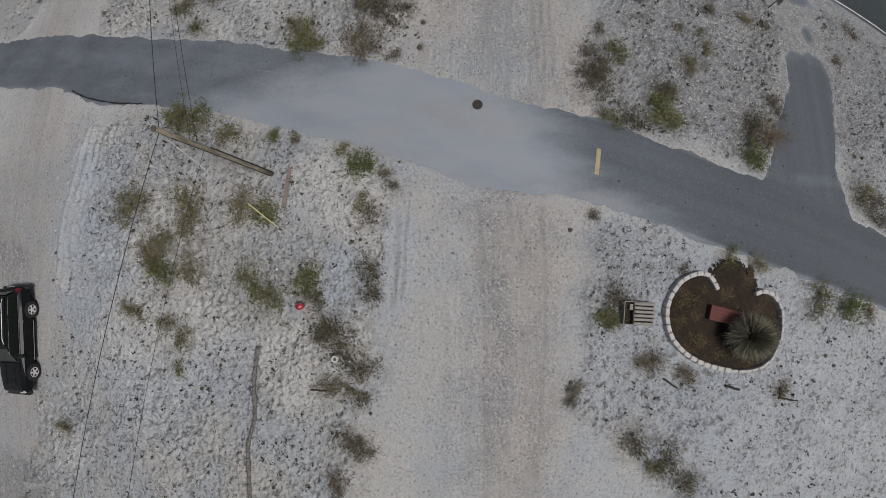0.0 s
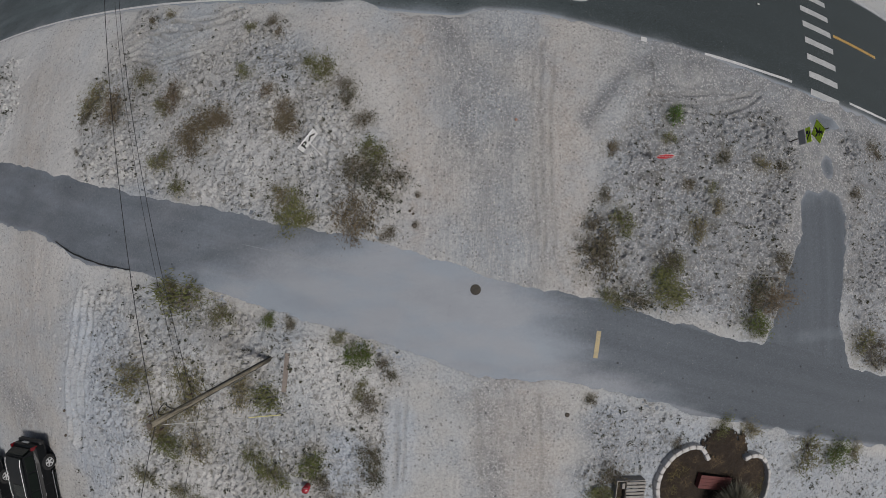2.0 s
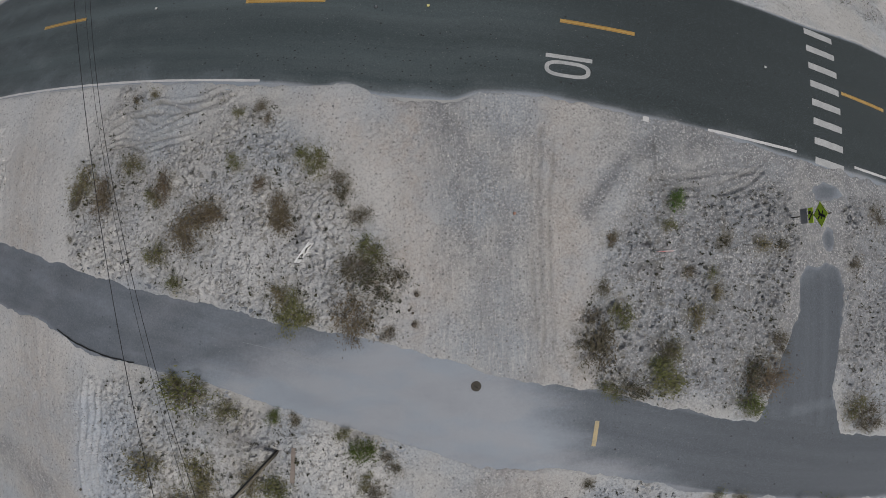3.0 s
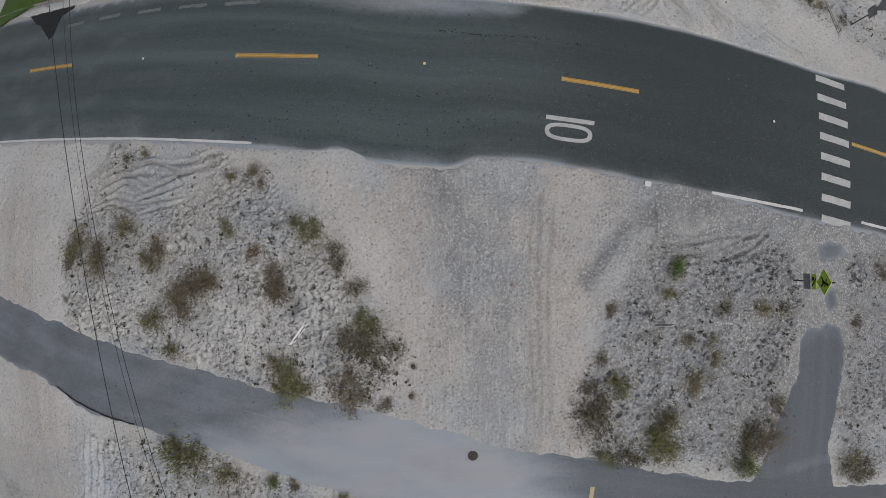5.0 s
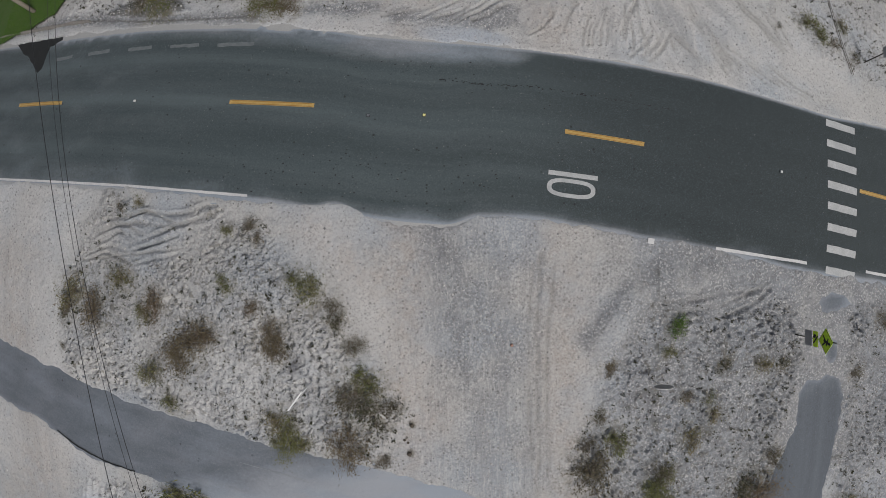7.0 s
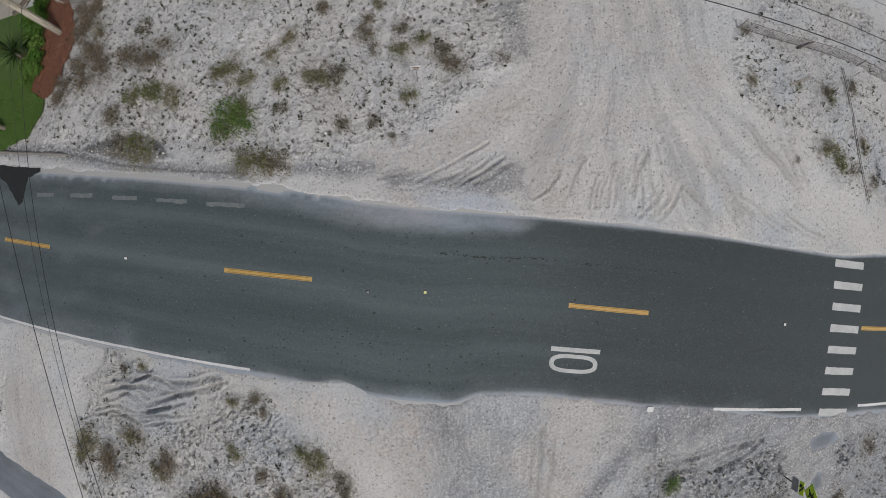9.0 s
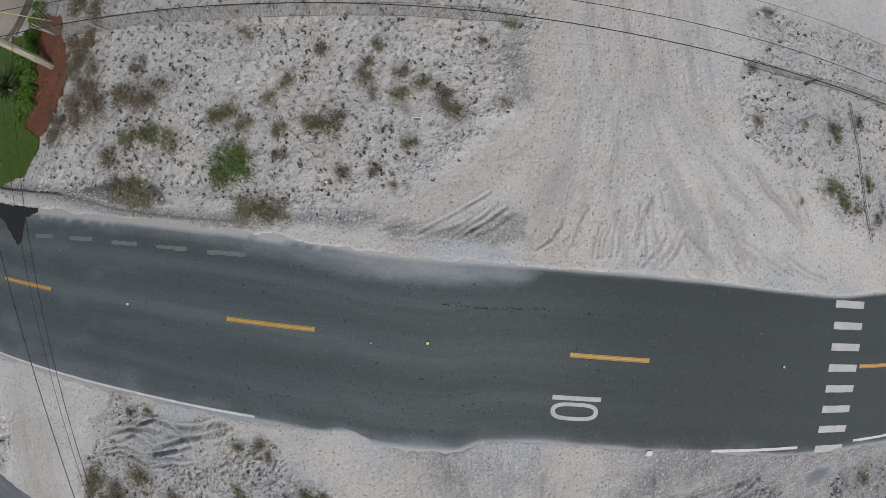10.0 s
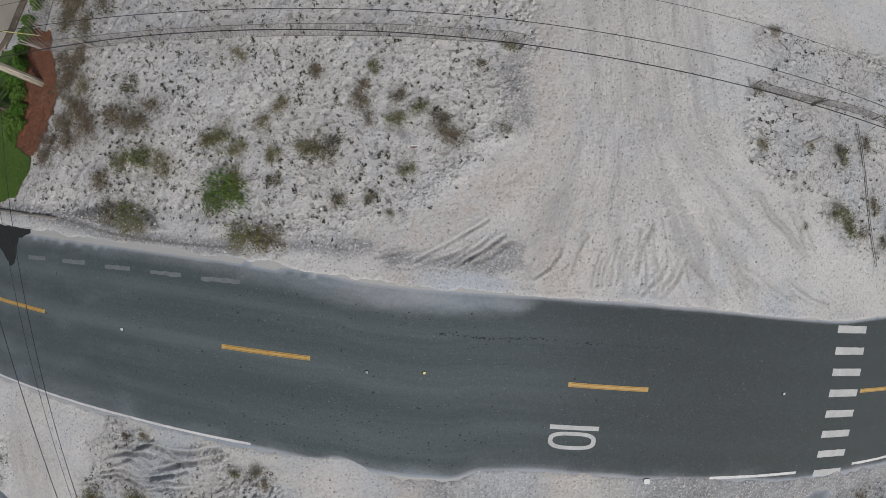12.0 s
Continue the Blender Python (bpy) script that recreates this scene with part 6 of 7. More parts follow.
def spiky_plant(x, y, count, length, lift, label, material=None, low=-0.25, name="yucca", width=0.009):
    root = thing(name, stand(x, y, 0, 0.03), label, "plant")
    rng = random.Random(int(100 * x) + count)
    verts, faces = [], []
    for i in range(count):
        a = rng.uniform(0, 2 * math.pi)
        t = math.asin(rng.uniform(low, 1.0))
        d = Vector((math.cos(a) * math.cos(t), math.sin(a) * math.cos(t), math.sin(t)))
        side = Vector((-math.sin(a), math.cos(a), 0))
        r = rng.uniform(-1.3, 1.3)
        side = side * math.cos(r) + d.cross(side) * math.sin(r)
        ln = length * rng.uniform(0.45, 1.08)
        sag = Vector((0, 0, -0.10 * ln * math.cos(t)))
        p = Vector((0, 0, lift)) + d * 0.10
        b = len(verts)
        w = width * rng.uniform(0.8, 1.2)
        for k, f in ((0.0, 1.0), (0.5, 1.1)):
            c = p + d * ln * k + sag * k * k
            verts += [c - side * w * f, c + side * w * f]
        verts.append(p + d * ln + sag)
        faces += [(b, b + 1, b + 3, b + 2), (b + 2, b + 3, b + 4)]
    raw("leaf_rosette", verts, faces, material or SPIKE, root)
    part("trunk", tube([(0, 0, -0.05), (0, 0, lift * 0.5), (0, 0, lift)], [0.13, 0.11, 0.10], 9), TWIG, root, "", True)
    rng2 = random.Random(5)
    verts, faces = [], []
    for i in range(count // 4):
        a = rng2.uniform(0, 2 * math.pi)
        d = Vector((math.cos(a), math.sin(a), rng2.uniform(-0.9, -0.3)))
        side = Vector((-math.sin(a), math.cos(a), 0)) * 0.012
        p = Vector((0, 0, lift * 0.8)) + d * 0.08
        q = p + d * length * rng2.uniform(0.3, 0.55)
        q.z = max(q.z, 0.02)
        b = len(verts)
        verts += [p - side, p + side, q]
        faces.append((b, b + 1, b + 2))
    raw("dead_leaf_skirt", verts, faces, BROWN, root, "dry hanging leaves")


spiky_plant(11.15, -14.1, 4600, 0.88, 0.60, "large grey-green spiky yucca growing from mulch")


def bench(m):
    root = thing("bench", m, "red stained wooden bench standing on mulch", "bench")
    for k in range(4):
        part("seat_plank", boxed(1.46, 0.135, 0.04, Matrix.Translation((0, -0.21 + 0.142 * k, 0.40)), 0.008), REDWOOD, root)
    for s in (-1, 1):
        for y in (-0.17, 0.19):
            part("leg", boxed(0.07, 0.07, 0.40, Matrix.Translation((0.60 * s, y, 0.20)), 0.008), REDWOOD, root)
        part("end_panel", boxed(0.04, 0.55, 0.36, Matrix.Translation((0.70 * s, 0.0, 0.19)), 0.008), REDWOOD, root)


bench(stand(10.58, -13.46, -12, 0.04) @ Matrix.Diagonal((0.98, 0.98, 0.42, 1)))


def crate(m):
    root = thing("crate", m, "grey slatted wooden crate lying on sand beside a shrub", "crate")
    for k in range(6):
        part("slat", boxed(0.62, 0.075, 0.022, Matrix.Translation((0.1, -0.29 + 0.115 * k, 0.26)) @ Matrix.Rotation(radians(random.uniform(-1, 1)), 4, "Z"), 0.004), GREYWOOD, root)
    for s in (-1, 1):
        part("side_board", boxed(0.92, 0.025, 0.22, Matrix.Translation((-0.05, 0.335 * s, 0.12)), 0.004), GREYWOOD, root)
        part("end_board", boxed(0.025, 0.66, 0.22, Matrix.Translation((-0.05 + 0.45 * s, 0, 0.12)), 0.004), GREYWOOD, root)
    part("inner_board", boxed(0.025, 0.64, 0.24, Matrix.Translation((-0.22, 0, 0.13)), 0.004), DARKWOOD, root)
    part("soil", boxed(0.24, 0.6, 0.10, Matrix.Translation((-0.36, 0, 0.08)), 0.01), MULCH, root, "dark soil")
    part("corner_block", boxed(0.10, 0.18, 0.2, Matrix.Translation((-0.30, 0.18, 0.15)), 0.01), GREYWOOD, root)


crate(stand(7.06, -13.42, -3, 0, 1.22))


# ---- signs ----
def bars(root, board, face, w, h, rows, material, depth=0.004):
    """Plain bars standing for writing on a board; face is its local pose."""
    for z, spans in rows:
        for a, b in spans:
            part("bar", boxed((b - a) * w, depth, h, face @ Matrix.Translation(((a + b - 1) * w / 2, -0.5 * depth - 0.013, z))), material, board)


def post_sign(m, label, post_h, post_r, board_w, board_h, board_z, face_turn, material, rows, ink, bar_h=0.05, tilt=0.0):
    root = thing("sign", m, label, "sign")
    part("post", tube([(0, 0, -0.1), (0, 0, post_h)], post_r, 8), STEEL if post_r < 0.03 else PALEWOOD, root)
    face = pose(0, 0, board_z, tilt, 0, face_turn) @ Matrix.Translation((0, -post_r - 0.012, 0))
    board = part("board", boxed(board_w, 0.022, board_h, face, 0.004), material, root)
    part("board_back", boxed(board_w * 0.98, 0.006, board_h * 0.96, face @ Matrix.Translation((0, 0.015, 0))), DARKWOOD, board, "bare dark back of the board")
    bars(root, board, face, board_w, bar_h, rows, ink)
    return root


def lettering(text, size, m, material, parent):
    """Flat letters of the built-in font as a mesh part, upright on the plane that faces -y."""
    curve = bpy.data.curves.new("letters", "FONT")
    curve.body, curve.size, curve.align_x, curve.align_y, curve.extrude, curve.offset = text, size, "CENTER", "CENTER", 0.002, 0.012 * size
    tmp = bpy.data.objects.new("letters", curve)
    me = bpy.data.meshes.new_from_object(tmp)
    bpy.data.objects.remove(tmp)
    me.transform(m @ Matrix.Rotation(radians(90), 4, "X"))
    me.materials.clear()
    me.materials.append(material)
    ob = new("lettering", me)
    ob.parent = parent
    return ob


def parking_sign():
    root = thing("parking_sign", stand(-4.42, -0.90), "white parking sign with black P on a white post", "sign")
    part("post", tube([(0, 0, -0.1), (0.08, 0, 1.48)], 0.022, 8), SIGNBRIGHT, root)
    face = pose(0.08, 0, 1.42, 0, 0, 52) @ Matrix.Translation((0, -0.036, 0))
    board = part("board", boxed(0.84, 0.05, 0.37, face @ Matrix.Translation((0, 0.014, 0)), 0.004), SIGNBRIGHT, root)
    part("board_back", boxed(0.82, 0.006, 0.33, face @ Matrix.Translation((0, 0.042, -0.01))), GREYWOOD, board)
    part("frame_edge", boxed(0.022, 0.03, 0.38, face @ Matrix.Translation((-0.425, 0, 0))), SIGNBLACK, board)
    lettering("P", 0.47, face @ Matrix.Translation((-0.17, -0.014, 0)), SIGNBLACK, board)
    for a in (40, -40):
        part("arrow_bar", boxed(0.22, 0.006, 0.065, face @ Matrix.Translation((0.17 + (0.07 if a > 0 else -0.07), -0.014, 0.04)) @ Matrix.Rotation(radians(a), 4, "Y")), SIGNBLACK, board)


parking_sign()


def stop_sign():
    root = thing("stop_sign", stand(7.98, -1.18), "red octagonal stop sign with white letters on a short stake", "sign")
    part("post", tube([(0, 0, -0.1), (0.10, 0.02, 0.9)], 0.012, 8), STEEL, root)
    face = pose(0.10, 0.0, 0.72, -3, 0, 0) @ Matrix.Translation((0, -0.03, 0)) @ Matrix.Diagonal((0.85, 1, 0.52, 1))

    def octagon(r, depth, y):
        bm = bmesh.new()
        bmesh.ops.create_cone(bm, cap_ends=True, segments=8, radius1=r, radius2=r, depth=depth, matrix=face @ Matrix.Translation((0, y, 0)) @ Matrix.Rotation(radians(90), 4, "X") @ Matrix.Rotation(radians(22.5), 4, "Z"))
        return bm
    plate = part("plate", octagon(0.44, 0.012, 0), SIGNWHITE, root, "white edge of the plate")
    part("red_field", octagon(0.39, 0.006, -0.009), SIGNRED, plate, "red octagon field")
    part("plate_back", octagon(0.42, 0.004, 0.009), STEEL, plate, "dull dark back")
    lettering("STOP", 0.30, face @ Matrix.Translation((0, -0.014, 0)), SIGNWHITE, plate)


stop_sign()
post_sign(stand(-0.12, 16.42), "small white sign with a dark red band on a thin post", 1.02, 0.018, 0.36, 0.22, 0.94, 0, SIGNWHITE,
          [(0.02, [(0.12, 0.88)]), (-0.06, [(0.2, 0.8)])], REDWOOD, 0.05, 0)


def crossing_sign(m, turn):
    root = thing("crossing_sign", m, "yellow-green diamond crossing sign with an arrow plate on a steel post", "sign")
    part("post", tube([(0, 0, -0.1), (0, 0, 1.42)], 0.024, 8), RUST, root, "dark steel post")
    f = pose(0, 0, 0, 0, 0, turn) @ Matrix.Translation((0, -0.035, 0))
    at = f @ Matrix.Translation((0, 0, 1.10)) @ Matrix.Diagonal((0.98, 1, 0.46, 1))
    d = part("diamond_plate", boxed(0.72, 0.012, 0.72, at @ Matrix.Rotation(radians(45), 4, "Y"), 0.003), SIGNLIME, root, "yellow-green diamond plate")
    for (x, z, w, h, a) in ((0.02, 0.02, 0.10, 0.34, 18), (-0.10, -0.09, 0.07, 0.26, 50), (0.10, -0.12, 0.07, 0.26, -35), (0.03, 0.10, 0.34, 0.06, 25), (0.09, 0.24, 0.11, 0.11, 45)):
        part("bar", boxed(w, 0.006, h, at @ Matrix.Translation((x, -0.012, z)) @ Matrix.Rotation(radians(a), 4, "Y")), SIGNBLACK, d)
    for a in range(4):
        k = Matrix.Rotation(radians(45 + 90 * a), 4, "Y") @ Matrix.Translation((0, 0, 0.335))
        part("border", boxed(0.66, 0.004, 0.014, at @ Matrix.Translation((0, -0.010, 0)) @ k), SIGNBLACK, d)
    q = part("arrow_plate", boxed(0.60, 0.012, 0.17, f @ Matrix.Translation((0, 0, 0.76)), 0.003), SIGNLIME, root, "yellow-green arrow plate")
    part("bar", boxed(0.34, 0.006, 0.04, f @ Matrix.Translation((0.02, -0.011, 0.77)) @ Matrix.Rotation(radians(25), 4, "Y")), SIGNBLACK, q)
    part("bar", boxed(0.14, 0.006, 0.08, f @ Matrix.Translation((-0.11, -0.011, 0.735)) @ Matrix.Rotation(radians(10), 4, "Y")), SIGNBLACK, q)
    part("back_plate", boxed(0.60, 0.012, 0.24, f @ Matrix.Translation((0, 0, 0.52)), 0.003), STEEL, root, "bare grey metal plate")
    return root


crossing_sign(stand(14.4, 0.03), -90)


def backward_sign(m, turn):
    root = thing("crossing_sign", m, "crossing sign seen from its bare grey back on a steel post", "sign")
    part("post", tube([(0, 0, -0.1), (0, 0, 1.75)], 0.028, 8), RUST, root, "dark steel post")
    f = pose(0, 0, 0, 0, 0, turn) @ Matrix.Translation((0, 0.035, 0))
    part("diamond_plate", boxed(0.72, 0.012, 0.72, f @ Matrix.Translation((0, 0, 1.42)) @ Matrix.Rotation(radians(45), 4, "Y"), 0.003), STEEL, root)
    part("arrow_plate", boxed(0.58, 0.012, 0.30, f @ Matrix.Translation((0, 0, 0.85)), 0.003), STEEL, root)


backward_sign(stand(20.1, 11.8), 75)


# ---- fences ----
def mesh_fence(line, height, label, spacing=0.13, posts_every=3.0, lean=0.0, rail=True):
    pts = curve_through(line, spacing)
    root = thing("mesh_fence", stand(*pts[0]), label, "fence", "sagging fences")
    inv = root.matrix_world.inverted()
    rng = random.Random(len(pts))
    me = bpy.data.meshes.new("slat")
    bm = boxed(0.020, 0.008, height, Matrix.Translation((0, 0, height / 2)) @ Matrix.Rotation(radians(24), 4, "Y"))
    bm.to_mesh(me)
    bm.free()
    me.materials.append(GREYWOOD)
    cross = bpy.data.meshes.new("slat")
    bm = boxed(0.006, 0.005, height, Matrix.Translation((0, 0, height / 2)) @ Matrix.Rotation(radians(-28), 4, "Y"))
    bm.to_mesh(cross)
    bm.free()
    cross.materials.append(DARKWOOD)
    run = 0.0
    for i, ((ax, ay), (bx, by)) in enumerate(zip(pts, pts[1:])):
        turn = math.degrees(math.atan2(by - ay, bx - ax))
        w = rng.gauss(0, 1.5)
        for shape in (me, cross):
            ob = new("slat", shape)
            ob.parent = root
            ob.matrix_local = inv @ stand(ax, ay, turn, -0.02) @ pose(0, 0, 0, lean + w, rng.gauss(0, 2), 0)
        run += math.hypot(bx - ax, by - ay)
        if run > posts_every or i == 0:
            run = 0.0
            part("post", tube([(0, 0, -0.1), (0, 0, height * 1.12)], 0.03, 7), GREYWOOD, root).matrix_local = inv @ stand(ax, ay, turn) @ pose(0, 0, 0, lean + rng.gauss(0, 5), rng.gauss(0, 14), 0)
    if rail:
        for z in (0.04, height * 0.94):
            bm = tube([inv @ (stand(x, y, 0) @ Vector((0, -math.sin(radians(lean)) * z, z))) for x, y in pts[::4] + pts[-1:]], 0.008, 5)
            part("rail_wire", bm, DARKWOOD, root)
    return root


mesh_fence([(-16.9, 21.65), (-15.8, 21.5), (-13.5, 21.4), (-10, 21.28), (-5.2, 21.05), (-0.8, 20.75), (1.4, 20.5), (3.5, 20.3), (4.1, 20.1)], 0.72, "sagging grey mesh fence along the sandy lot", 0.15)
mesh_fence([(-17.2, 21.8), (-17.0, 23.2), (-16.6, 26.5)], 0.72, "grey mesh fence beside a clipped hedge", 0.15)
mesh_fence([(13.2, 18.5), (15.1, 18.05), (18.1, 17.5), (20.4, 16.8), (24, 15.6)], 0.42, "leaning dark mesh fence half buried in sand", 0.13, 3.2, 0)
mesh_fence([(18.5, 16.9), (18.6, 15.3), (18.7, 12.8), (19.0, 11.0)], 0.10, "low buried mesh fence in sand", 0.2, 3.5, 0)


SOCKNET = worn("dark_grey_net", (0.10, 0.095, 0.088), (0.26, 0.25, 0.235), 14.0, 24.0, 0.95, 0, 0.8)
NETTING = worn("grey_brown_netting", (0.20, 0.185, 0.165), (0.30, 0.28, 0.255), 9.0, 30.0, 0.95, 0, 0.6)


def silt_tube():
    pts = curve_through([(-6.78, -14.7), (-6.97, -16.0), (-6.95, -17.2), (-7.26, -18.3), (-7.3, -20.2), (-7.6, -23)], 0.12)
    root = thing("silt_sock", stand(*pts[0]), "flattened grey netted silt sock half buried in sand", "silt sock")
    inv = root.matrix_world.inverted()
    part("sock", tube([inv @ Vector((x, y, gz(x, y) + 0.035)) for x, y in pts], [0.078 + 0.015 * math.sin(k * 0.9) for k in range(len(pts))], 8), SOCKNET, root, "", True)
    for x, y in pts[::2]:
        part("net_band", tube([inv @ Vector((x - 0.13, y - 0.02, gz(x, y) + 0.02)), inv @ Vector((x, y, gz(x, y) + 0.128)), inv @ Vector((x + 0.13, y + 0.02, gz(x, y) + 0.02))], 0.011, 4), DARKWOOD, root)


silt_tube()


OLDBOARD = worn("grey_brown_board", (0.24, 0.20, 0.175), (0.31, 0.27, 0.235), 3.0, 40.0, 0.9, 0, 0.3)
CHAR = worn("dark_driftwood", (0.035, 0.028, 0.022), (0.07, 0.055, 0.045), 4.0, 35.0, 0.9, 0, 0.4)


# ---- lengths of wood on the sand ----
def log_piece(a, b, r, material, label, category="log", flat=False):
    m = stand((a[0] + b[0]) / 2, (a[1] + b[1]) / 2, math.degrees(math.atan2(b[1] - a[1], b[0] - a[0])), 0.0)
    n = math.hypot(b[0] - a[0], b[1] - a[1])
    if flat:
        bm = boxed(n, r * 2, 0.04, Matrix.Translation((0, 0, 0.03)), 0.006)
    else:
        bm = tube([(-n / 2, 0, r * 0.7), (-n / 6, r * 0.3, r * 0.8), (n / 5, -r * 0.2, r * 0.75), (n / 2, r * 0.2, r * 0.8)], [r, r * 0.95, r * 0.9, r * 0.8], 8)
    ob = part("plank" if flat else "log", bm, material)
    ob.matrix_world = m
    tagged(ob, label, category)


log_piece((8.08, -15.71), (8.70, -16.1), 0.04, CHAR, "dark weathered stick lying on pitted sand")
log_piece((10.72, -16.01), (11.35, -16.19), 0.05, CHAR, "dark split log lying on pitted sand")
log_piece((13.14, -16.49), (14.12, -16.66), 0.04, CHAR, "long dark log lying on pitted sand")
log_piece((13.2, -16.1), (13.25, -16.5), 0.035, CHAR, "short dark stick lying on pitted sand")
log_piece((-4.8, -16.2), (-4.21, -16.23), 0.028, CHAR, "thin dark stick lying on sand")
log_piece((-5.68, -8.21), (-5.88, -9.67), 0.085, OLDBOARD, "grey-brown worn board lying on sand", "board", True)
log_piece((15.28, 16.06), (16.5, 16.45), 0.055, GREYWOOD, "grey weathered plank lying on sand", "board", True)
log_piece((16.1, 17.7), (16.9, 18.05), 0.04, DARKWOOD, "dark broken fence post on sand")
log_piece((19.2, 16.6), (20.0, 16.95), 0.04, DARKWOOD, "dark broken fence post on sand")


# ---- small things ----
def manhole():
    root = thing("valve_cover", stand(1.26, -5.96, 10, PAVE), "round rusty iron valve cover set in the path", "valve cover")
    part("frame_ring", disc(0.20, 0.03, 28, 0.01), RUST, root)
    bm = disc(0.165, 0.045, 28, 0.006)
    part("lid", bm, RUST, root, "dark iron lid")
    for k in range(5):
        part("rib", boxed(0.24 - 0.035 * abs(k - 2) * 1.4, 0.014, 0.012, Matrix.Translation((0, -0.1 + 0.05 * k, 0.026))), RUST, root)


manhole()


def stud(x, y, material, label):
    root = thing("road_stud", stand(x, y, -8, PAVE + 0.003), label, "road stud", "road studs")
    part("base", boxed(0.13, 0.12, 0.016, Matrix.Translation((0, 0, 0.008)), 0.004), PLASTIC, root)
    part("reflector", boxed(0.10, 0.095, 0.028, Matrix.Translation((0, 0, 0.022)), 0.009), material, root)


stud(-12.09, 10.17, SIGNWHITE, "small white reflective stud on the centre line")
stud(-2.18, 8.85, STEEL, "small scuffed grey stud on the centre line")
stud(-0.10, 8.78, YELLOWGUARD, "small yellow reflective stud on the centre line")
stud(14.10, 6.53, SIGNWHITE, "small white reflective stud on the centre line")


def pipe_stub():
    root = thing("pipe_stub", stand(-3.81, -15.04), "short white plastic pipe standing open among dark shrubs", "pipe")
    bm = bmesh.new()
    prof = [(0.075, 0.0), (0.115, 0.0), (0.115, 0.30), (0.075, 0.30)]
    rings = [[bm.verts.new((r * math.cos(a), r * math.sin(a), z)) for r, z in prof] for a in np.linspace(0, 2 * math.pi, 25)[:-1]]
    for a, b in zip(rings, rings[1:] + rings[:1]):
        for k in range(4):
            bm.faces.new((a[k], a[(k + 1) % 4], b[(k + 1) % 4], b[k]))
    part("pipe_wall", bm, PIPEWHITE, root)
    part("inside", disc(0.074, 0.02, 20), PLASTIC, root, "dark inside of the pipe")


pipe_stub()


def bucket():
    root = thing("bucket", stand(-5.1, -13.24, 20, 0.0), "faded red bucket with white marks lying among shrubs", "bucket")
    part("shell", tube([(0, 0, 0), (0, 0, 0.12), (0, 0, 0.28)], [0.10, 0.12, 0.13], 18), REDPAINT, root, "", True)
    part("rim", tube([(0, 0, 0.265), (0, 0, 0.30)], 0.138, 18, False), REDPAINT, root)
    part("handle", tube([(0.13 * math.cos(a), 0.05 * math.sin(a) + 0.05, 0.30 + 0.02 * math.sin(a)) for a in np.linspace(0, math.pi, 9)], 0.008, 5), STEEL, root)
    part("mark", boxed(0.10, 0.03, 0.006, Matrix.Translation((0.02, -0.03, 0.282)), 0.0), SIGNWHITE, root, "white mark")


bucket()


RUSTSTONE = worn("rust_stained_stone", (0.36, 0.20, 0.15), (0.42, 0.28, 0.22), 8.0, 40.0)


def stone(x, y, r, label="dark stone lying on pale sand", material=None):
    bm = bmesh.new()
    bmesh.ops.create_icosphere(bm, subdivisions=2, radius=r)
    for v in bm.verts:
        v.co *= 1 + 0.3 * noise.noise(v.co / r * 1.1 + Vector((x, y, 0)))
        v.co.z *= 0.6
    ob = part("stone", bm, material or DARKWOOD)
    ob.matrix_world = stand(x, y, 40 * x, r * 0.25)
    tagged(ob, label, "stone", "stones on the sand")


for x, y, r in ((4.61, -10.56, 0.09), (-0.82, -2.55, 0.08), (-0.93, -3.63, 0.09), (-1.1, -3.1, 0.05), (-0.97, -3.2, 0.05), (4.63, -15.9, 0.08), (15.5, -14.9, 0.09), (16.0, -15.3, 0.07), (-2.6, -17.0, 0.07), (-16.2, -10.9, 0.07), (-16.3, -12.0, 0.06)):
    stone(x, y, r)
stone(2.86, 0.33, 0.06, "rust-coloured stone lying on the gravel track", RUSTSTONE)
stone(-3.64, 14.64, 0.055, "white crumpled scrap lying on sand", PIPEWHITE)
stone(-6.1, -11.95, 0.05, "small white stone lying on sand", PIPEWHITE)


def tar_patch():
    pts = [(-20.6, 14.35), (-19.0, 14.15), (-17.0, 13.98), (-16.95, 13.8), (-17.75, 13.55), (-17.9, 13.2), (-18.05, 12.5), (-18.35, 12.38), (-18.6, 12.6), (-19.3, 13.4), (-19.9, 13.7)]
    ob = sheet("tar_patch", np.arange(-20.8, -16.7, 0.022), np.arange(12.2, 14.6, 0.022), lambda X, Y: rise(X, Y) + PAVE + 0.005, TAR, keep=lambda X, Y: inside(X, Y, pts) + 0.04 * vnoise(X, Y, 0.2, 71) > 0)
    ob.parent = road
    ob["label"] = "fresh black tar patch"


tar_patch()


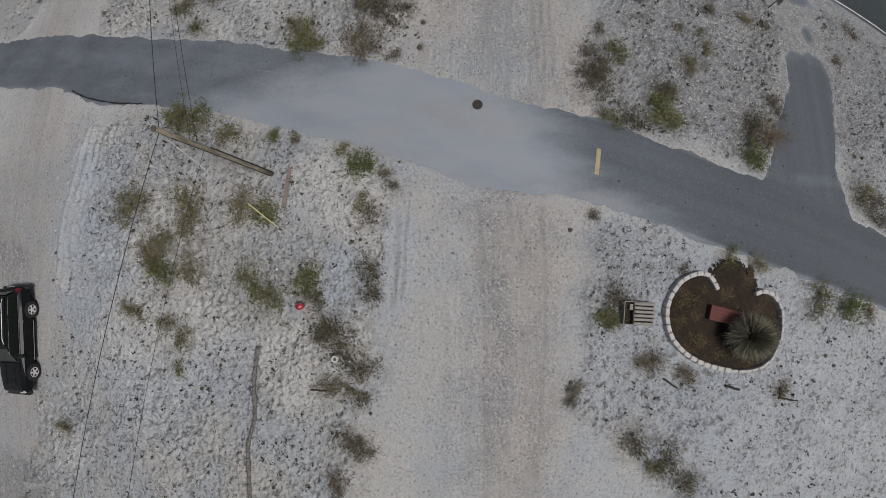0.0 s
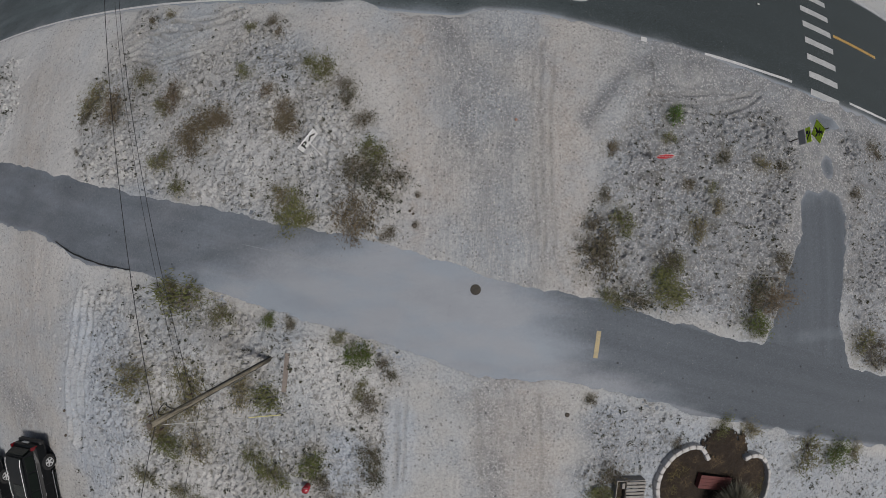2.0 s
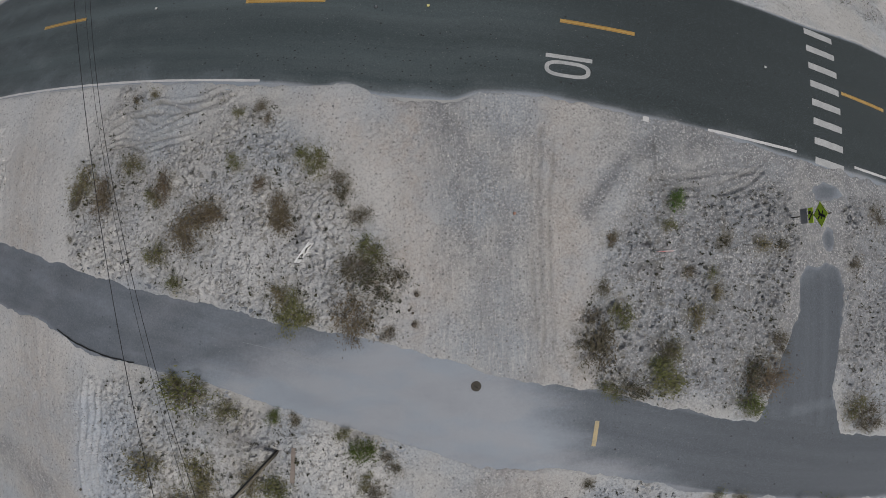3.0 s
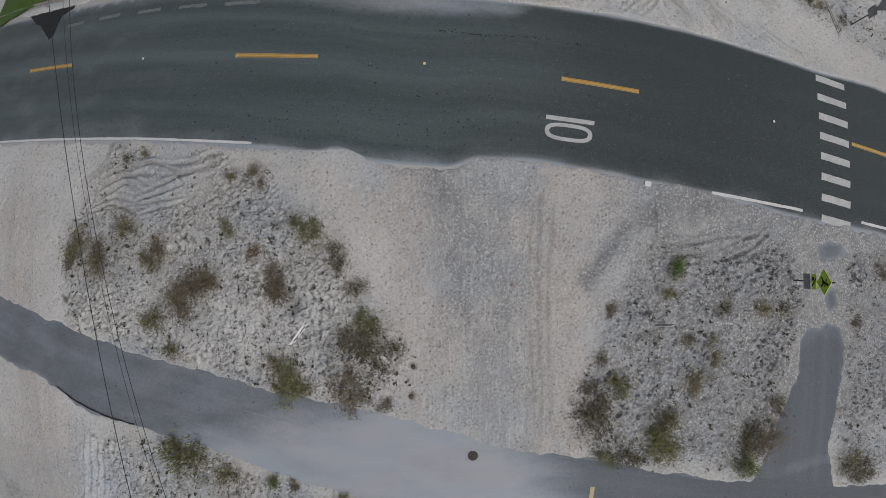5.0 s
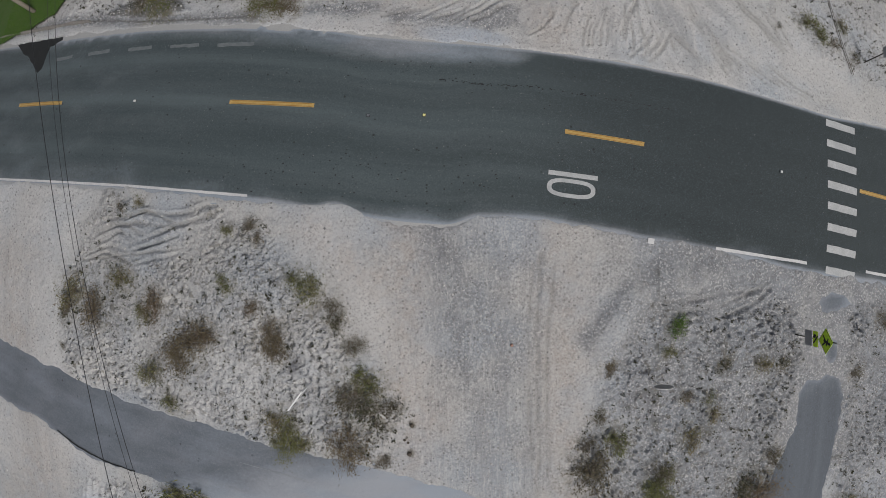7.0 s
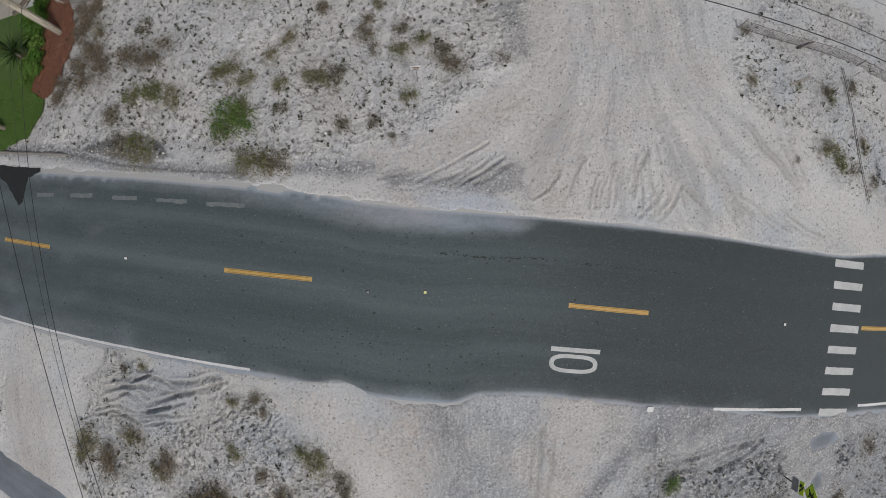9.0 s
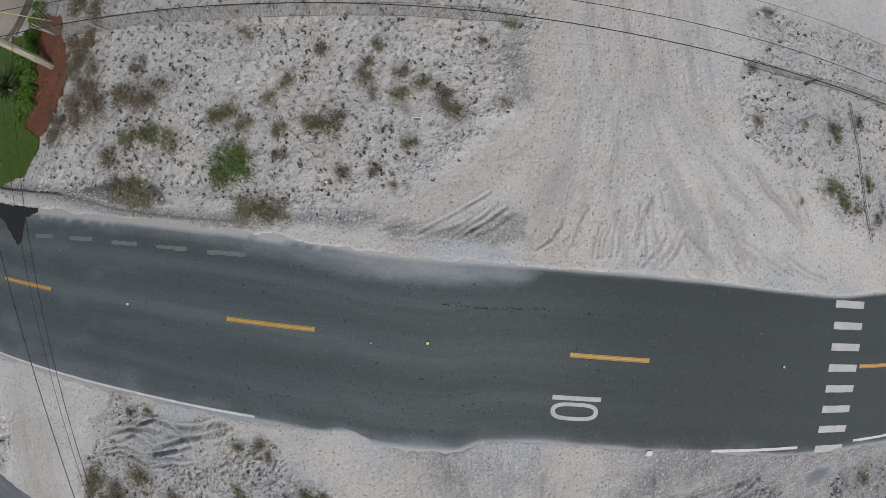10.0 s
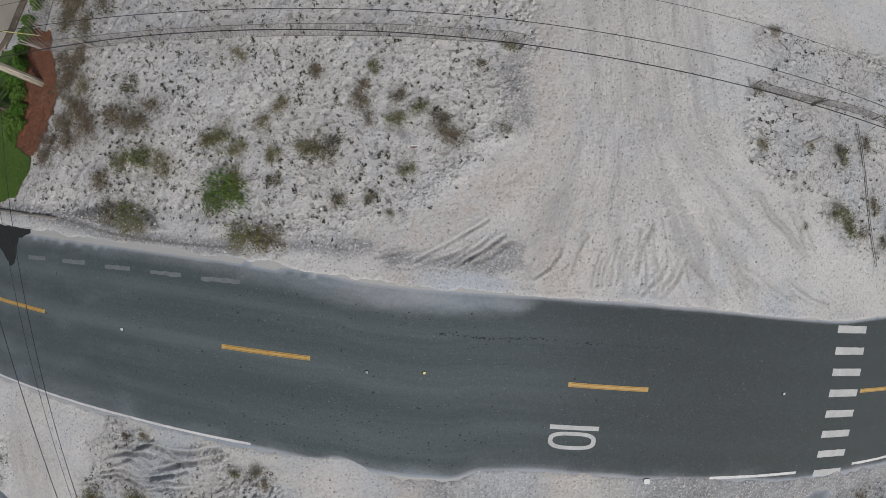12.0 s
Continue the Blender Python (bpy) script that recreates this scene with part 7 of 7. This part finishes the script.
# ---- garden corner beyond the road ----
def garden():
    bed_pts = [(-18.4, 23), (-18.4, 21.9), (-18.4, 20.5), (-18.3, 19.2), (-18.2, 18.2), (-18.5, 17.5), (-18.1, 17.1), (-16.9, 16.95), (-16.2, 18.0), (-15.6, 19.2), (-15.85, 20.3), (-16.2, 21.5), (-16.7, 22.6)]
    bed = sheet("mulch_bed", np.arange(-18.6, -14.9, 0.028), np.arange(16.6, 23.2, 0.028), lambda X, Y: rise(X, Y) + 0.07 + 0.03 * vnoise(X, Y, 0.4, 81) + 0.02 * vnoise(X, Y, 0.13, 82), REDMULCH,
                keep=lambda X, Y: inside(X, Y, bed_pts) + 0.16 * vnoise(X, Y, 0.5, 83) + 0.12 * vnoise(X, Y, 0.2, 84) + 0.06 * vnoise(X, Y, 0.08, 87) > 0)
    tagged(bed, "red-brown mulch bed along a hedge", "mulch", kind="structure")
    lawn_pts = [(-30, 13.9), (-19.4, 14.95), (-17.9, 15.35), (-17.15, 16.25), (-17.0, 17.0), (-18.0, 17.5), (-17.9, 18.0), (-18.0, 22), (-30, 23)]
    lawn = sheet("lawn", np.arange(-24, -17, 0.04), np.arange(14.5, 22, 0.04), lambda X, Y: rise(X, Y) + 0.09 + 0.012 * vnoise(X, Y, 0.5, 85), LAWN,
                 keep=lambda X, Y: inside(X, Y, lawn_pts) + 0.08 * vnoise(X, Y, 0.4, 86) > 0)
    tagged(lawn, "mown green lawn", "lawn", kind="structure")
    rng = random.Random(31)
    P = scatter(9000, 8, lambda x, y: (inside(x, y, lawn_pts) > 0.02) * 1.0, (-22, -17), (14.6, 18.2))
    verts, faces = [], []
    for x, y in P:
        z = gz(x, y) + 0.09
        a, s = rng.uniform(0, 6.283), rng.uniform(0.03, 0.06)
        w = Vector((-math.sin(a), math.cos(a), 0)) * 0.012
        p = Vector((x, y, z))
        b = len(verts)
        verts += [p - w, p + w, p + Vector((math.cos(a) * s, math.sin(a) * s, s * 0.8))]
        faces.append((b, b + 1, b + 2))
    tagged(raw("lawn_blades", verts, faces, LAWN), "short green blades of a mown lawn", "grass", kind="stuff")
    drive = sheet("drive", np.arange(-30, -18.2, 0.25), np.arange(21.8, 32, 0.25), lambda X, Y: rise(X, Y) + 0.10, CONCRETE, keep=lambda X, Y: X < -18.9 - 0.9 * (24.3 - Y) / 2.6)
    tagged(drive, "pale worn concrete drive", "drive", kind="structure")
    line = curve_through([(-20.6, 21.8), (-19.7, 22.6), (-19.0, 24.4), (-18.4, 26)], 0.2)
    me = part("kerb", tube([(x, y, gz(x, y) + 0.10) for x, y in line], 0.12, 6), DARKWOOD)
    tagged(me, "dark kerb along a concrete drive", "kerb", kind="structure")
    line = curve_through([(-26, 15.5), (-19.2, 14.78), (-16.5, 14.55), (-15.4, 14.45)], 0.3)
    me = part("kerb", tube([(x, y, gz(x, y) + 0.03) for x, y in line], [0.07 + 0.015 * math.sin(k) for k in range(len(line))], 7), NETTING)
    tagged(me, "low worn concrete kerb beside the road", "kerb", kind="structure")
    hedge_rng = random.Random(9)
    v, f, heads = foliage(hedge_rng, 0.92, 1.0, 40, 3200, 0.15, 0.06, 0.2, 0.15)
    rows = [(-18.05, 23.1, 0.40), (-18.0, 22.4, 0.44), (-18.15, 21.7, 0.46), (-18.0, 21.0, 0.46), (-18.05, 20.3, 0.44), (-18.6, 20.0, 0.45), (-17.85, 19.6, 0.45), (-17.75, 19.0, 0.45), (-17.7, 18.4, 0.42), (-18.3, 18.6, 0.45), (-18.8, 20.8, 0.5), (-17.7, 23.9, 0.42), (-18.2, 18.0, 0.4), (-17.5, 24.7, 0.42)]
    first_bush = None
    for x, y, r in rows:
        m = stand(x, y, hedge_rng.uniform(0, 360), 0.02) @ Matrix.Diagonal((r, r, r * 1.0, 1))
        if first_bush is None:
            first_bush = thing("hedge_bush", m, "rounded clipped green hedge bush in a garden bed", "hedge", "hedge bushes")
            raw("foliage", v, f, HEDGE, first_bush)
            vv, ff = twigs(hedge_rng, heads, 1, 1.0, 1.0, 0.02)
            raw("branchwork", vv, ff, TWIG, first_bush)
            first_bush.matrix_basis = m
        else:
            copy_thing(first_bush, Matrix()).matrix_basis = m
    spiky_plant(-18.6, 19.1, 190, 0.95, 0.55, "dark green palm with long narrow fronds in a garden bed", PALM, -0.1, "palm", 0.034)


garden()
